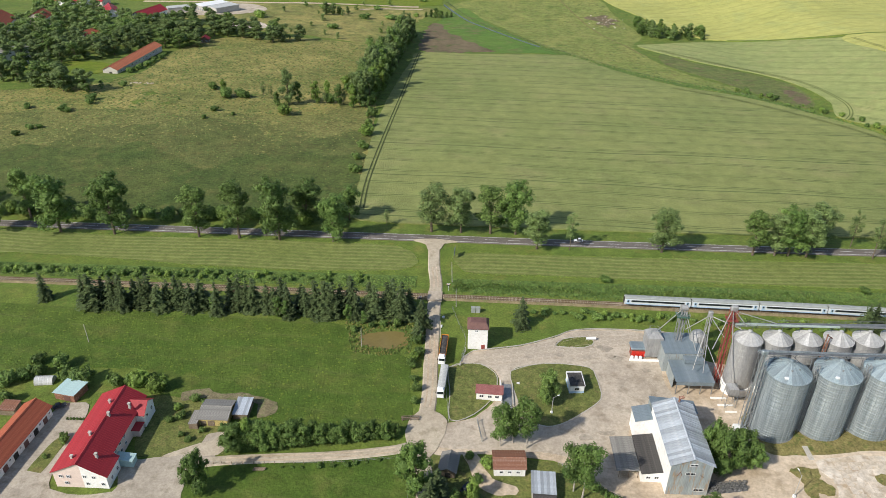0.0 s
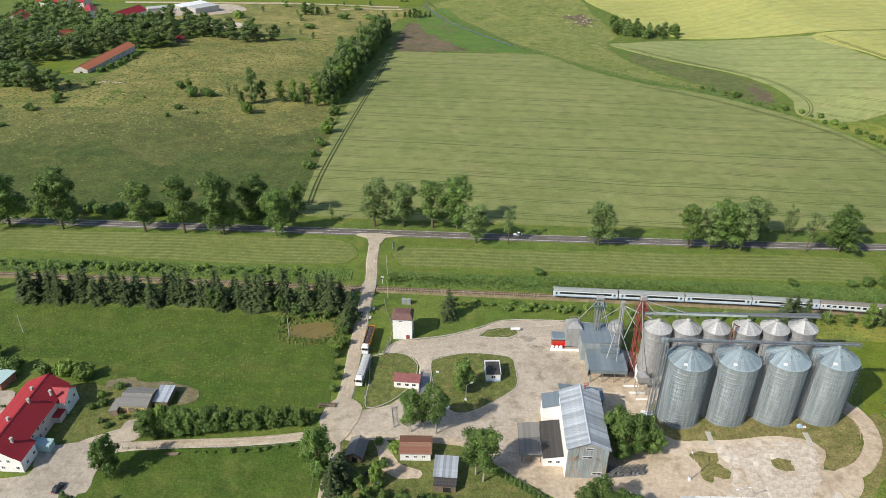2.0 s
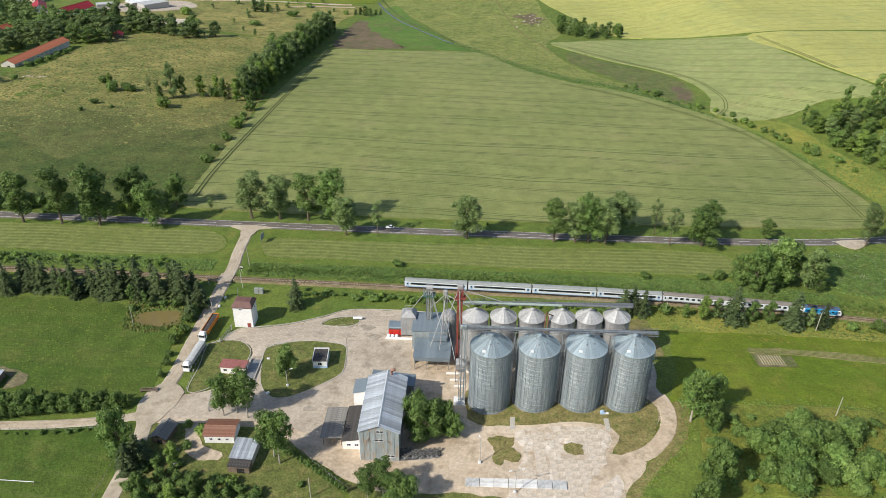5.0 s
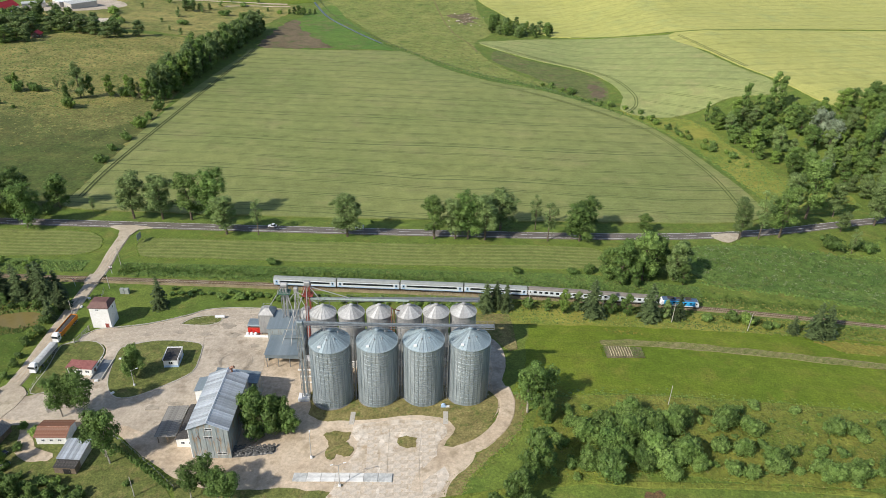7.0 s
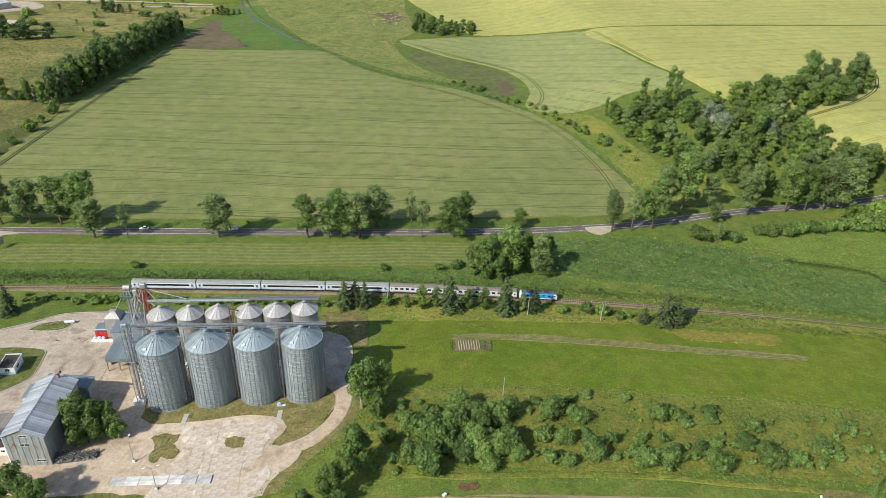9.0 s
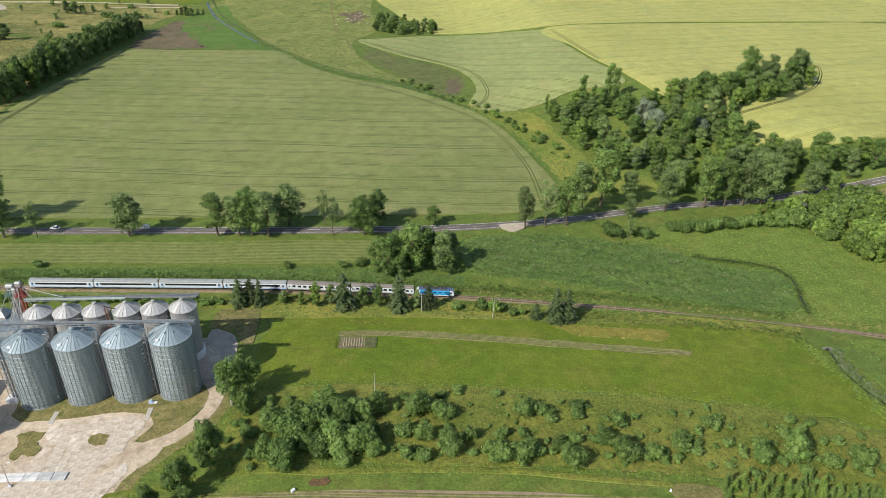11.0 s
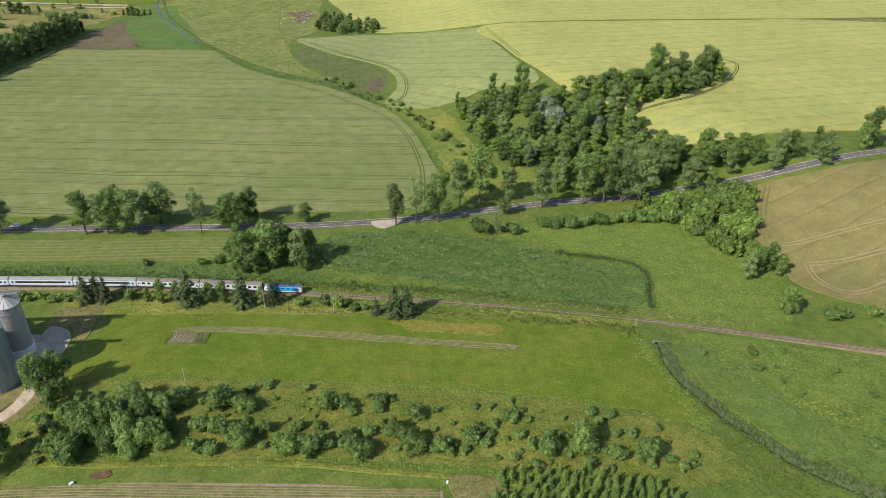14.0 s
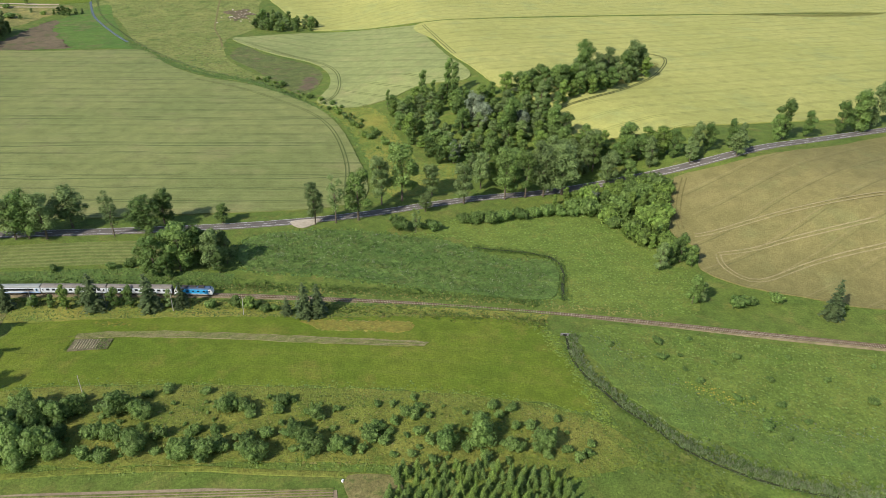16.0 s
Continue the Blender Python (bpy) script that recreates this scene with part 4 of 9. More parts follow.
tagged(part("vegetable_rows", bm, M_EARTHROW), "short pale earthed-up rows in a garden plot", "crop rows", kind="stuff")
bm = bmesh.new()
for k in range(5):
    d = k * 0.8 - 1.6
    ribbon_mesh([(192 + abs(d) * 3, 203 + d), (216, 202.8 + d), (248, 198.8 + d), (289, 191.3 + d), (324 - abs(d) * 4, 186.6 + d)], [(-0.22, 0.27), (-0.1, 0.36), (0.1, 0.36), (0.22, 0.27)], 4, bm=bm)
tagged(part("seedling_rows", bm, M_LAWN), "long thin green rows in a dry narrow strip", "crop rows", kind="stuff")

# ---- railway ----
RAILWAY = [(-700, 247), (-400, 246), (-225, 244.6), (-103, 243.6), (37, 241.2), (78, 240), (145, 238), (176, 236.2), (215, 232.8), (254, 228.6), (310, 219.6), (360, 209.8), (401, 201.2), (446, 190.5), (501, 177), (620, 146), (800, 98)]


def bed_z(x, y):
    return ground_z(x, min(y, 232)) * 0.6


track = structure(part("railway", ribbon_mesh(RAILWAY, [(-2.5, -0.3), (-1.65, 0.6), (-1.3, 0.66), (1.3, 0.66), (1.65, 0.6), (2.5, -0.3)], 6, bed_z), M_BALLAST), "single railway track on brown ballast", "railway")
for off in (-0.75, 0.75):
    part("rail", ribbon_mesh(RAILWAY, [(off - 0.15, 0.68), (off - 0.09, 0.88), (off + 0.09, 0.88), (off + 0.15, 0.68)], 6, bed_z), M_RAIL, track, "rusty steel rail")
bm = bmesh.new()
ties = [p for p in curve_points(RAILWAY, 0.65) if -260 < p.x < 560]
for a, b in zip(ties, ties[1:]):
    d = (b - a).normalized() * 0.13
    s = Vector((-d.y, d.x, 0)).normalized() * 1.3
    z = bed_z(a.x, a.y) + 0.73
    bm.faces.new([bm.verts.new((a.x + u * d.x + w * s.x, a.y + u * d.y + w * s.y, z)) for u, w in ((-1, 1), (-1, -1), (1, -1), (1, 1))])
    for u in (-1, 1):
        bm.faces.new([bm.verts.new((a.x + u * d.x + w * s.x, a.y + u * d.y + w * s.y, z - h)) for w, h in ((1, 0), (-1, 0), (-1, 0.15), (1, 0.15))])
tagged(part("sleepers", bm, M_SLEEPER, track, "weathered concrete sleepers"), kind="stuff")
part("ballast_bed", ribbon_mesh(RAILWAY, [(-0.62, 0.69), (0.62, 0.69)], 6, bed_z), surf("rust_stained_ballast", (0.16, 0.12, 0.072), (0.21, 0.16, 0.098), 0.2, 4, 1.0, 0.08, grain=0.35), track, "rust-stained stones between the rails")
drape("crossing_deck", [(-14.5, 245.2), (-8.5, 245.1), (-8.5, 238.8), (-14.5, 238.9)], 0.98, M_CONCRETE, 10, 2, 0.0, 1.2, False, label="concrete deck of the level crossing", category="crossing")

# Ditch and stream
# Near-black: the shade of the cut and dark water share one colour.
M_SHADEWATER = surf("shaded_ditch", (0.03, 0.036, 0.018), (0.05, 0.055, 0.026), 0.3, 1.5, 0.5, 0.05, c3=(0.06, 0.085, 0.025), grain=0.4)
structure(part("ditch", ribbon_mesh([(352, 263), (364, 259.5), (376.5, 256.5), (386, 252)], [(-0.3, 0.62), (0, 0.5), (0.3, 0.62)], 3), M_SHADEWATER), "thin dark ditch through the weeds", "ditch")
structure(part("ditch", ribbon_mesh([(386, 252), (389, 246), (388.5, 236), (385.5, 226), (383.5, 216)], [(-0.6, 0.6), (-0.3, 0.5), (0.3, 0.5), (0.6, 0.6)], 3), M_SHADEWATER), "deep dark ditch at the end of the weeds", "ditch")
BROOK = [(378, 191), (376.4, 182), (376.2, 174), (378, 165.1), (381.8, 157.2), (386, 148.3), (392.8, 140), (399.5, 130), (409.5, 122), (420, 116), (437, 110), (460, 105), (490, 102)]
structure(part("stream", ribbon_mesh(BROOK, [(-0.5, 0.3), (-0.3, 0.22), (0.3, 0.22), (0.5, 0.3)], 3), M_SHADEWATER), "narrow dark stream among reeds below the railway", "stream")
structure(part("stream", ribbon_mesh([(-41, 965), (-8, 872), (40, 777), (72, 722)], [(-1.4, 0.3), (-0.9, 0.24), (0.9, 0.24), (1.4, 0.3)], 8), M_STREAM), "narrow stream between the fields", "ditch")
structure(part("ditch", ribbon_mesh([(70, 726), (84, 702), (135, 630), (175, 590), (216, 562), (246, 520), (268, 488)], [(-2.2, 0.2), (-0.8, 0.3), (0.8, 0.3), (2.2, 0.2)], 6), M_WEEDS), "overgrown ditch between the fields", "ditch")

# Tufts of grass and weeds
def tufts(name, label, outline, count, low, high, wide, materials, seed, keep=None):
    """Low ragged tussocks over a patch of land, as one mesh."""
    r = random.Random(seed)
    xs, ys = [p[0] for p in outline], [p[1] for p in outline]
    verts, faces, tone = [], [], []
    made = 0
    for _ in range(count * 6):
        x, y = r.uniform(min(xs), max(xs)), r.uniform(min(ys), max(ys))
        if not inside(x, y, outline) or (keep and r.random() > keep(x, y)):
            continue
        made += 1
        if made > count:
            break
        z, h, w, n, i = ground_z(x, y), r.uniform(low, high), wide * r.uniform(0.5, 1.3), 5, len(verts)
        a0 = r.uniform(0, 6.28)
        which = r.randrange(len(materials))
        for k in range(n):
            a = a0 + 6.28 * k / n
            q = w * r.uniform(0.6, 1.25)
            verts.append((x + q * math.cos(a), y + q * math.sin(a), z + 0.05))
        verts.append((x + r.uniform(-0.4, 0.4) * w, y + r.uniform(-0.4, 0.4) * w, z + h))
        faces += [(i + k, i + (k + 1) % n, i + n) for k in range(n)]
        tone += [which] * n
    me = bpy.data.meshes.new(name)
    me.from_pydata(verts, [], faces)
    for m in materials:
        me.materials.append(m)
    me.polygons.foreach_set("material_index", tone)
    return tagged(new(name, me), label, "grass", "", "stuff")


def gold_here(x, y):
    edge = 440 + 0.22 * (x + 75) + wavy(x, 1.0)
    return 0.15 + 0.85 * smooth(edge - 40, edge + 15, y) * (0.35 + 0.65 * smooth(-0.3, 0.6, math.sin(x * 0.05 + 1.3 * math.sin(y * 0.03)) * math.cos(y * 0.045 + x * 0.02)))


WEST = [(-470, 318), (-240, 314), (-120, 316), (-75, 318), (-64, 322), (-66, 420), (-74, 500), (-92, 510), (-86, 700), (-150, 712), (-235, 690), (-262, 630), (-262, 540), (-300, 500), (-470, 440)]
tufts("tussocks", "golden seeding grass tussocks across a rough meadow", WEST, 9500, 0.24, 0.45, 1.1, [M_TUFT_GOLD, M_TUFT_GOLD, M_TUFT_GREEN], 1, gold_here)
# Tussocks in the same darkened tones carry the painted cloud shade on.
tufts("tussocks", "green and straw-coloured tussocks darkened with painted cloud shade", WEST, 7000, 0.28, 0.5, 1.0, [M_CLOUD_DARK, M_CLOUD_HALF, M_TUFT_DARK], 2, lambda x, y: 1 - 0.8 * gold_here(x, y))
WEEDFIELD = [(248, 278), (286, 284), (318, 276), (340, 270), (361, 252), (384, 246), (382, 227), (374, 218), (334, 228), (287, 243), (250, 252)]
tufts("weeds", "tall dark green flowering weeds in a dense stand", WEEDFIELD, 6000, 0.5, 0.9, 0.6, [M_WEEDLEAF, M_TUFT_DARK], 3)
tufts("tussocks", "ragged tall grass and low shoots on the slope", [(163, 144.2), (168, 166.5), (178, 170.2), (230, 169), (300, 161), (352, 152), (378, 140), (384, 126), (356, 119), (330, 122), (304, 127), (271, 131), (221, 133), (196, 136), (168, 132.7)], 4200, 0.2, 0.4, 0.65, [M_TUFT_GOLD, M_TUFT_SLOPE, M_TUFT_GREEN], 4)
tufts("tussocks", "seeding grass along the railway bank", [(150, 217.7), (232, 214), (286, 210), (340, 206), (372, 200), (374, 205), (340, 214), (290, 222), (236, 228), (180, 231.9), (150, 233.8)], 3600, 0.25, 0.55, 0.45, [M_TUFT_GREEN, M_TUFT_GREEN, M_TUFT_GREEN, M_TUFT_DARK, M_TUFT_GOLD], 5)
tufts("tussocks", "tussocks and weeds in rough pasture beyond the stream", [(390, 198), (440, 187), (500, 172), (560, 156), (560, 104), (430, 108), (404, 134), (390, 160)], 4000, 0.25, 0.5, 0.6, [M_TUFT_GREEN], 6)
tufts("tussocks", "tall wild grass between railway and road bend", [(390, 252), (384, 214), (436, 202), (446, 236), (444, 262), (420, 282), (396, 304), (330, 288), (322, 278), (342, 274), (366, 260)], 4000, 0.25, 0.5, 0.6, [M_TUFT_GREEN], 7)
tufts("tussocks", "tall grass and nettles in the glade beside the copse", [(262, 505), (286, 488), (300, 486), (318, 470), (326, 424), (330, 400), (336, 372), (362, 366), (360, 330), (316, 322), (308, 345), (300, 395), (288, 450)], 4000, 0.3, 0.7, 0.7, [M_TUFT_GREEN, M_TUFT_GREEN, M_TUFT_DARK], 8)
tufts("tussocks", "weedy grass along the railway", [(-255, 257), (-150, 257), (-20, 256), (-20, 247.5), (-255, 249)], 3500, 0.3, 0.65, 0.5, [M_TUFT_GREEN, M_TUFT_DARK, M_TUFT_DARK, M_TUFT_GREEN], 9)
tufts("tussocks", "weedy grass along the railway", [(-4, 256), (120, 256), (200, 256), (245, 248), (245, 236), (180, 240), (80, 243.5), (-4, 245.5)], 4000, 0.3, 0.65, 0.5, [M_TUFT_GREEN, M_TUFT_DARK, M_TUFT_DARK, M_TUFT_GREEN], 10)
tufts("tussocks", "marsh grass tussocks along the field ditch", [(-30, 940), (20, 862), (70, 742), (90, 702), (135, 636), (172, 592), (205, 568), (222, 580), (206, 600), (178, 655), (165, 735), (185, 800), (175, 920), (160, 1010), (40, 1010)], 3500, 0.18, 0.36, 1.3, [M_TUFT_GREEN, M_TUFT_GREEN, M_TUFT_GOLD], 11)
tufts("tussocks", "short uneven grass of a grazed meadow", [(-255, 225), (-200, 226), (-100, 223), (-50, 220), (-43, 213), (-40, 204), (-22, 202), (-19, 185), (-19, 165), (-40, 162), (-68, 160), (-60, 178), (-74, 183), (-108, 191), (-140, 191), (-255, 184)], 5000, 0.2, 0.3, 0.8, [M_SHADED_PASTURE, M_SHADED_PASTURE, M_TUFT_LUSH], 12)
tufts("tussocks", "reedy grass round a small pond", [(-46, 224), (-40, 204), (-30, 203), (-19, 205), (-17, 222), (-24, 223), (-21, 212), (-28, 207.5), (-36, 209), (-38, 215), (-30, 218), (-22, 218.5), (-24, 224)], 700, 0.4, 0.9, 0.5, [M_TUFT_GREEN, M_TUFT_GOLD, M_TUFT_GREEN], 13)
tufts("weeds", "dense dark green weeds along the field ditch", [(66, 722), (82, 698), (132, 626), (172, 586), (213, 558), (243, 518), (264, 486), (274, 490), (252, 524), (220, 568), (178, 596), (138, 636), (88, 708), (72, 730)], 2200, 0.6, 1.6, 0.8, [M_TUFT_DARK, M_WEEDLEAF], 14)
tufts("tussocks", "yellow flowering patch in the meadow", [(278, 208.4), (300, 205.5), (320, 203), (316, 195), (300, 197.5), (284, 199.5)], 620, 0.12, 0.24, 0.9, [M_TUFT_YELLOW, M_TUFT_GOLD, M_TUFT_LUSH], 15)
tufts("tussocks", "yellow flowering patch in the meadow", [(196, 213.5), (206, 213), (212, 209.5), (204, 208.5)], 90, 0.12, 0.22, 0.8, [M_TUFT_YELLOW, M_TUFT_LUSH, M_TUFT_LUSH], 17)
tufts("tussocks", "rows of leafy vegetables in a cottage garden", [(-4, 112), (-4, 128), (3, 133), (12, 128), (28, 126), (40, 112)], 1500, 0.3, 0.8, 0.5, [M_TUFT_DARK, M_TUFT_GREEN, M_WEEDLEAF], 16)

def fringe(label, outline, per_metre, reach, low, high, wide, materials, seed, closed=True):
    """Tussocks strewn along the edge of a patch, where one kind of grass runs into the next."""
    r = random.Random(seed)
    verts, faces, tone = [], [], []
    for p in curve_points(outline, 1.0 / per_metre, closed):
        x, y = p.x + r.gauss(0, reach), p.y + r.gauss(0, reach)
        z, h, w, n, i = ground_z(x, y), r.uniform(low, high), wide * r.uniform(0.5, 1.3), 5, len(verts)
        a0, which = r.uniform(0, 6.28), r.randrange(len(materials))
        for k in range(n):
            q = w * r.uniform(0.6, 1.25)
            verts.append((x + q * math.cos(a0 + 1.257 * k), y + q * math.sin(a0 + 1.257 * k), z + 0.05))
        verts.append((x + r.uniform(-0.4, 0.4) * w, y + r.uniform(-0.4, 0.4) * w, z + h))
        faces += [(i + k, i + (k + 1) % n, i + n) for k in range(n)]
        tone += [which] * n
    me = bpy.data.meshes.new("tussocks")
    me.from_pydata(verts, [], faces)
    for m in materials:
        me.materials.append(m)
    me.polygons.foreach_set("material_index", tone)
    return tagged(new("tussocks", me), label, "grass", "", "stuff")


fringe("uneven grass where meadow and rough slope meet", [(163, 165), (178, 171), (230, 169), (300, 161), (352, 152), (378, 140)], 5, 1.6, 0.15, 0.35, 0.55, [M_TUFT_GREEN, M_TUFT_LUSH], 21, False)
fringe("tall grass below the shrub slope", [(168, 134), (196, 136), (221, 133), (271, 131), (304, 127), (330, 122), (356, 119), (384, 126)], 5, 1.6, 0.15, 0.35, 0.55, [M_TUFT_GREEN, M_TUFT_LUSH], 22, False)
fringe("long grass at the end of the mown meadow", [(378, 140), (376, 168), (372, 188), (366, 203)], 12, 1.8, 0.2, 0.4, 0.7, [M_TUFT_LUSH, M_TUFT_LUSH, M_TUFT_GREEN], 23, False)
fringe("wild grass between slope and stream", [(376, 142), (384, 134), (394, 122), (408, 108)], 14, 4.0, 0.15, 0.3, 0.7, [M_TUFT_LUSH, M_TUFT_LUSH, M_TUFT_GREEN], 24, False)
fringe("lush wet grass and sedge beside the stream", [(388, 186), (394, 172), (402, 160), (414, 148), (432, 137), (460, 128), (500, 124)], 22, 4.5, 0.2, 0.45, 0.6, [M_TUFT_DARK, M_TUFT_GREEN, M_REED], 25, False)
fringe("yellow flowers in the rough pasture", [(386, 182), (391, 172), (397, 164)], 12, 1.2, 0.2, 0.35, 0.55, [M_TUFT_YELLOW, M_TUFT_LUSH], 26, False)
fringe("yellow flowers in the rough pasture", [(416, 160), (424, 154), (432, 150)], 14, 1.6, 0.2, 0.35, 0.55, [M_TUFT_YELLOW, M_TUFT_LUSH, M_TUFT_LUSH], 27, False)
fringe("dry seeding grass on the railway bank", [(232, 217), (286, 210.5), (340, 207), (372, 200)], 6, 1.0, 0.2, 0.5, 0.5, [M_TUFT_GOLD, M_TUFT_GREEN], 28, False)
fringe("dry seeding grass north of the railway", [(246, 236), (290, 229), (330, 222), (372, 214), (420, 204)], 9, 1.4, 0.3, 0.6, 0.5, [M_TUFT_GOLD, M_TUFT_GREEN, M_TUFT_GREEN], 29, False)
fringe("weeds spilling over the edge of a rank field", [(248, 278), (286, 284), (318, 276), (340, 270), (363, 252), (386, 247), (384, 227), (374, 217), (334, 227), (287, 243), (250, 252)], 5, 1.4, 0.4, 0.9, 0.6, [M_WEEDLEAF, M_TUFT_GREEN, M_TUFT_DARK], 30)
fringe("grass at the edge of the hay strip", [(-2, 278), (34, 278.5), (113, 279), (179, 280), (207, 278), (210, 266), (200, 260), (114, 259.5), (39, 261), (6, 261), (-2, 266)], 4, 0.4, 0.15, 0.35, 0.4, [M_TUFT_GREEN, M_TUFT_LUSH], 31)
fringe("grass at the edge of the hay strip", [(-260, 287), (-164, 284.5), (-111, 284), (-58, 284), (-34, 283), (-23, 277), (-22, 265), (-42, 260.5), (-103, 260), (-155, 264), (-260, 271)], 4, 0.4, 0.15, 0.35, 0.4, [M_TUFT_GREEN, M_TUFT_LUSH], 32)
fringe("uneven grass beside a dirt track", [(164, 171), (162.6, 160), (156.6, 150), (149, 142), (143, 134), (140, 124)], 9, 1.0, 0.12, 0.3, 0.5, [M_TUFT_GREEN, M_TUFT_LUSH, M_TUFT_SLOPE], 35, False)
fringe("worn grass at the edge of the yard", [(155.5, 168.5), (153, 160.5), (148, 152.5), (145, 141.5), (139, 134.8), (135, 125)], 8, 0.7, 0.1, 0.25, 0.4, [M_TUFT_GREEN, M_TUFT_GOLD], 33, False)
# ---- trees ----
def leaf_faces(r, lumps, count, size, verts, faces):
    """Clumps of leaves over the lumps of a crown."""
    areas = [a * b + b * c + a * c for _, _, _, a, b, c in lumps]
    total = sum(areas)
    for (cx, cy, cz, a, b, c), area in zip(lumps, areas):
        for _ in range(int(count * area / total)):
            d = Vector((r.gauss(0, 1), r.gauss(0, 1), r.gauss(0.15, 1))).normalized()
            k = r.uniform(0.8, 1.14)
            p = Vector((cx + d.x * a * k, cy + d.y * b * k, cz + d.z * c * k))
            n = (d + Vector((r.gauss(0, 0.36), r.gauss(0, 0.36), r.gauss(0.25, 0.36)))).normalized()
            u = n.orthogonal().normalized()
            u.rotate(Matrix.Rotation(r.uniform(0, 6.28), 3, n))
            w = n.cross(u)
            s, e = size * r.uniform(0.7, 1.3), size * r.uniform(0.6, 1.1)
            i = len(verts)
            verts += [p - u * s, p - w * e + n * (0.2 * s), p + u * s * 0.8 + w * e]
            faces.append((i, i + 1, i + 2))


def core_faces(r, lumps, shrink, verts, faces):
    """Rough inner masses, so that a crown is not seen through."""
    for cx, cy, cz, a, b, c in lumps:
        bm = bmesh.new()
        bmesh.ops.create_icosphere(bm, subdivisions=1, radius=1)
        i = len(verts)
        bm.verts.ensure_lookup_table()
        for v in bm.verts:
            k = shrink * r.uniform(0.8, 1.1)
            verts.append(Vector((cx + v.co.x * a * k, cy + v.co.y * b * k, cz + v.co.z * c * k)))
        faces += [tuple(i + v.index for v in f.verts) for f in bm.faces]
        bm.free()


def crown_mesh(name, seed, lumps, count, size, material, shrink=0.76):
    r, verts, faces = random.Random(seed), [], []
    core_faces(r, lumps, shrink, verts, faces)
    leaf_faces(r, lumps, count, size, verts, faces)
    me = bpy.data.meshes.new(name)
    me.from_pydata([tuple(v) for v in verts], [], faces)
    me.materials.append(material)
    return me


def broad_lumps(seed, height, radius, clear, n):
    """Boughs round a stem, each a mass of leaves with smaller ones bulging from it."""
    r = random.Random(seed)
    lumps, mid, half = [], (height + clear) / 2, (height - clear) / 2
    boughs = max(6, round(n * 0.55))
    for k in range(boughs):
        z = clear + (height - clear) * (k + 0.5) / boughs
        t = (z - mid) / half
        span = radius * math.sqrt(max(0.08, 1 - 0.85 * t * t)) * (1.0 if t < 0.2 else 0.9)
        a = k * 2.4 + r.uniform(-0.6, 0.6)
        d = span * r.uniform(0.2, 0.66)
        s = radius * r.uniform(0.3, 0.46)
        c = Vector((d * math.cos(a), d * math.sin(a), z))
        lumps.append((*c, s, s, s * r.uniform(0.95, 1.3)))
        for _ in range(4):
            w = Vector((r.gauss(0, 1) + 0.5 * math.cos(a), r.gauss(0, 1) + 0.5 * math.sin(a), r.gauss(0.3, 0.8))).normalized()
            q, e = c + w * (s * r.uniform(0.7, 1.15)), s * r.uniform(0.34, 0.62)
            lumps.append((q.x, q.y, min(height, max(clear * 0.8, q.z)), e, e, e * r.uniform(0.9, 1.35)))
    return lumps


def limb_bm(seed, lumps, height, girth):
    r = random.Random(seed)
    bm = bmesh.new()
    top = height * 0.8
    pts = [Vector((0, 0, -0.4)), Vector((r.uniform(-0.2, 0.2), r.uniform(-0.2, 0.2), height * 0.3)), Vector((r.uniform(-0.5, 0.5), r.uniform(-0.5, 0.5), height * 0.55)), Vector((r.uniform(-0.8, 0.8), r.uniform(-0.8, 0.8), top))]
    for k in range(3):
        rod(bm, pts[k], pts[k + 1], girth * (1, 0.75, 0.5)[k], girth * (0.75, 0.5, 0.15)[k], 7)
    for cx, cy, cz, *_ in lumps[::5]:
        start = pts[1].lerp(pts[2], min(1.0, max(0.0, (cz - height * 0.4) / height + 0.1)))
        rod(bm, start, (cx, cy, cz), girth * 0.35, girth * 0.1, 5, False)
    return bm


class Kind:
    """One model of a tree or bush; place() sets copies of it."""

    def __init__(self, name, label, category, height, build, group):
        self.name, self.label, self.category, self.height, self.group = name, label, category, height, group
        self.meshes = build()

    def place(self, x, y, height, spin=None, spread=1.0, label=None):
        k = height / self.height
        s = k * spread
        m = Matrix.LocRotScale((x, y, ground_z(x, y)), Euler((0, 0, rng.uniform(0, 6.28) if spin is None else spin)), (s * rng.uniform(0.9, 1.1), s * rng.uniform(0.9, 1.1), k))
        if len(self.meshes) == 1:
            top = new(self.name, self.meshes[0][1])
            top.matrix_basis = m
            return tagged(top, label or self.label, self.category, self.group)
        top = thing(self.name, label or self.label, self.category, m, self.group)
        for piece, me in self.meshes:
            new(piece, me).parent = top
        return top


def broad(seed, height, radius, clear, n, count, size, leaf, bark, girth=0.35, core=0.74):
    def build():
        lumps = broad_lumps(seed, height, radius, clear, n)
        return [("trunk", mesh_from(limb_bm(seed, lumps, height, girth), "trunk", bark)), ("crown", crown_mesh("crown", seed, lumps, count, size, leaf, core))]
    return build


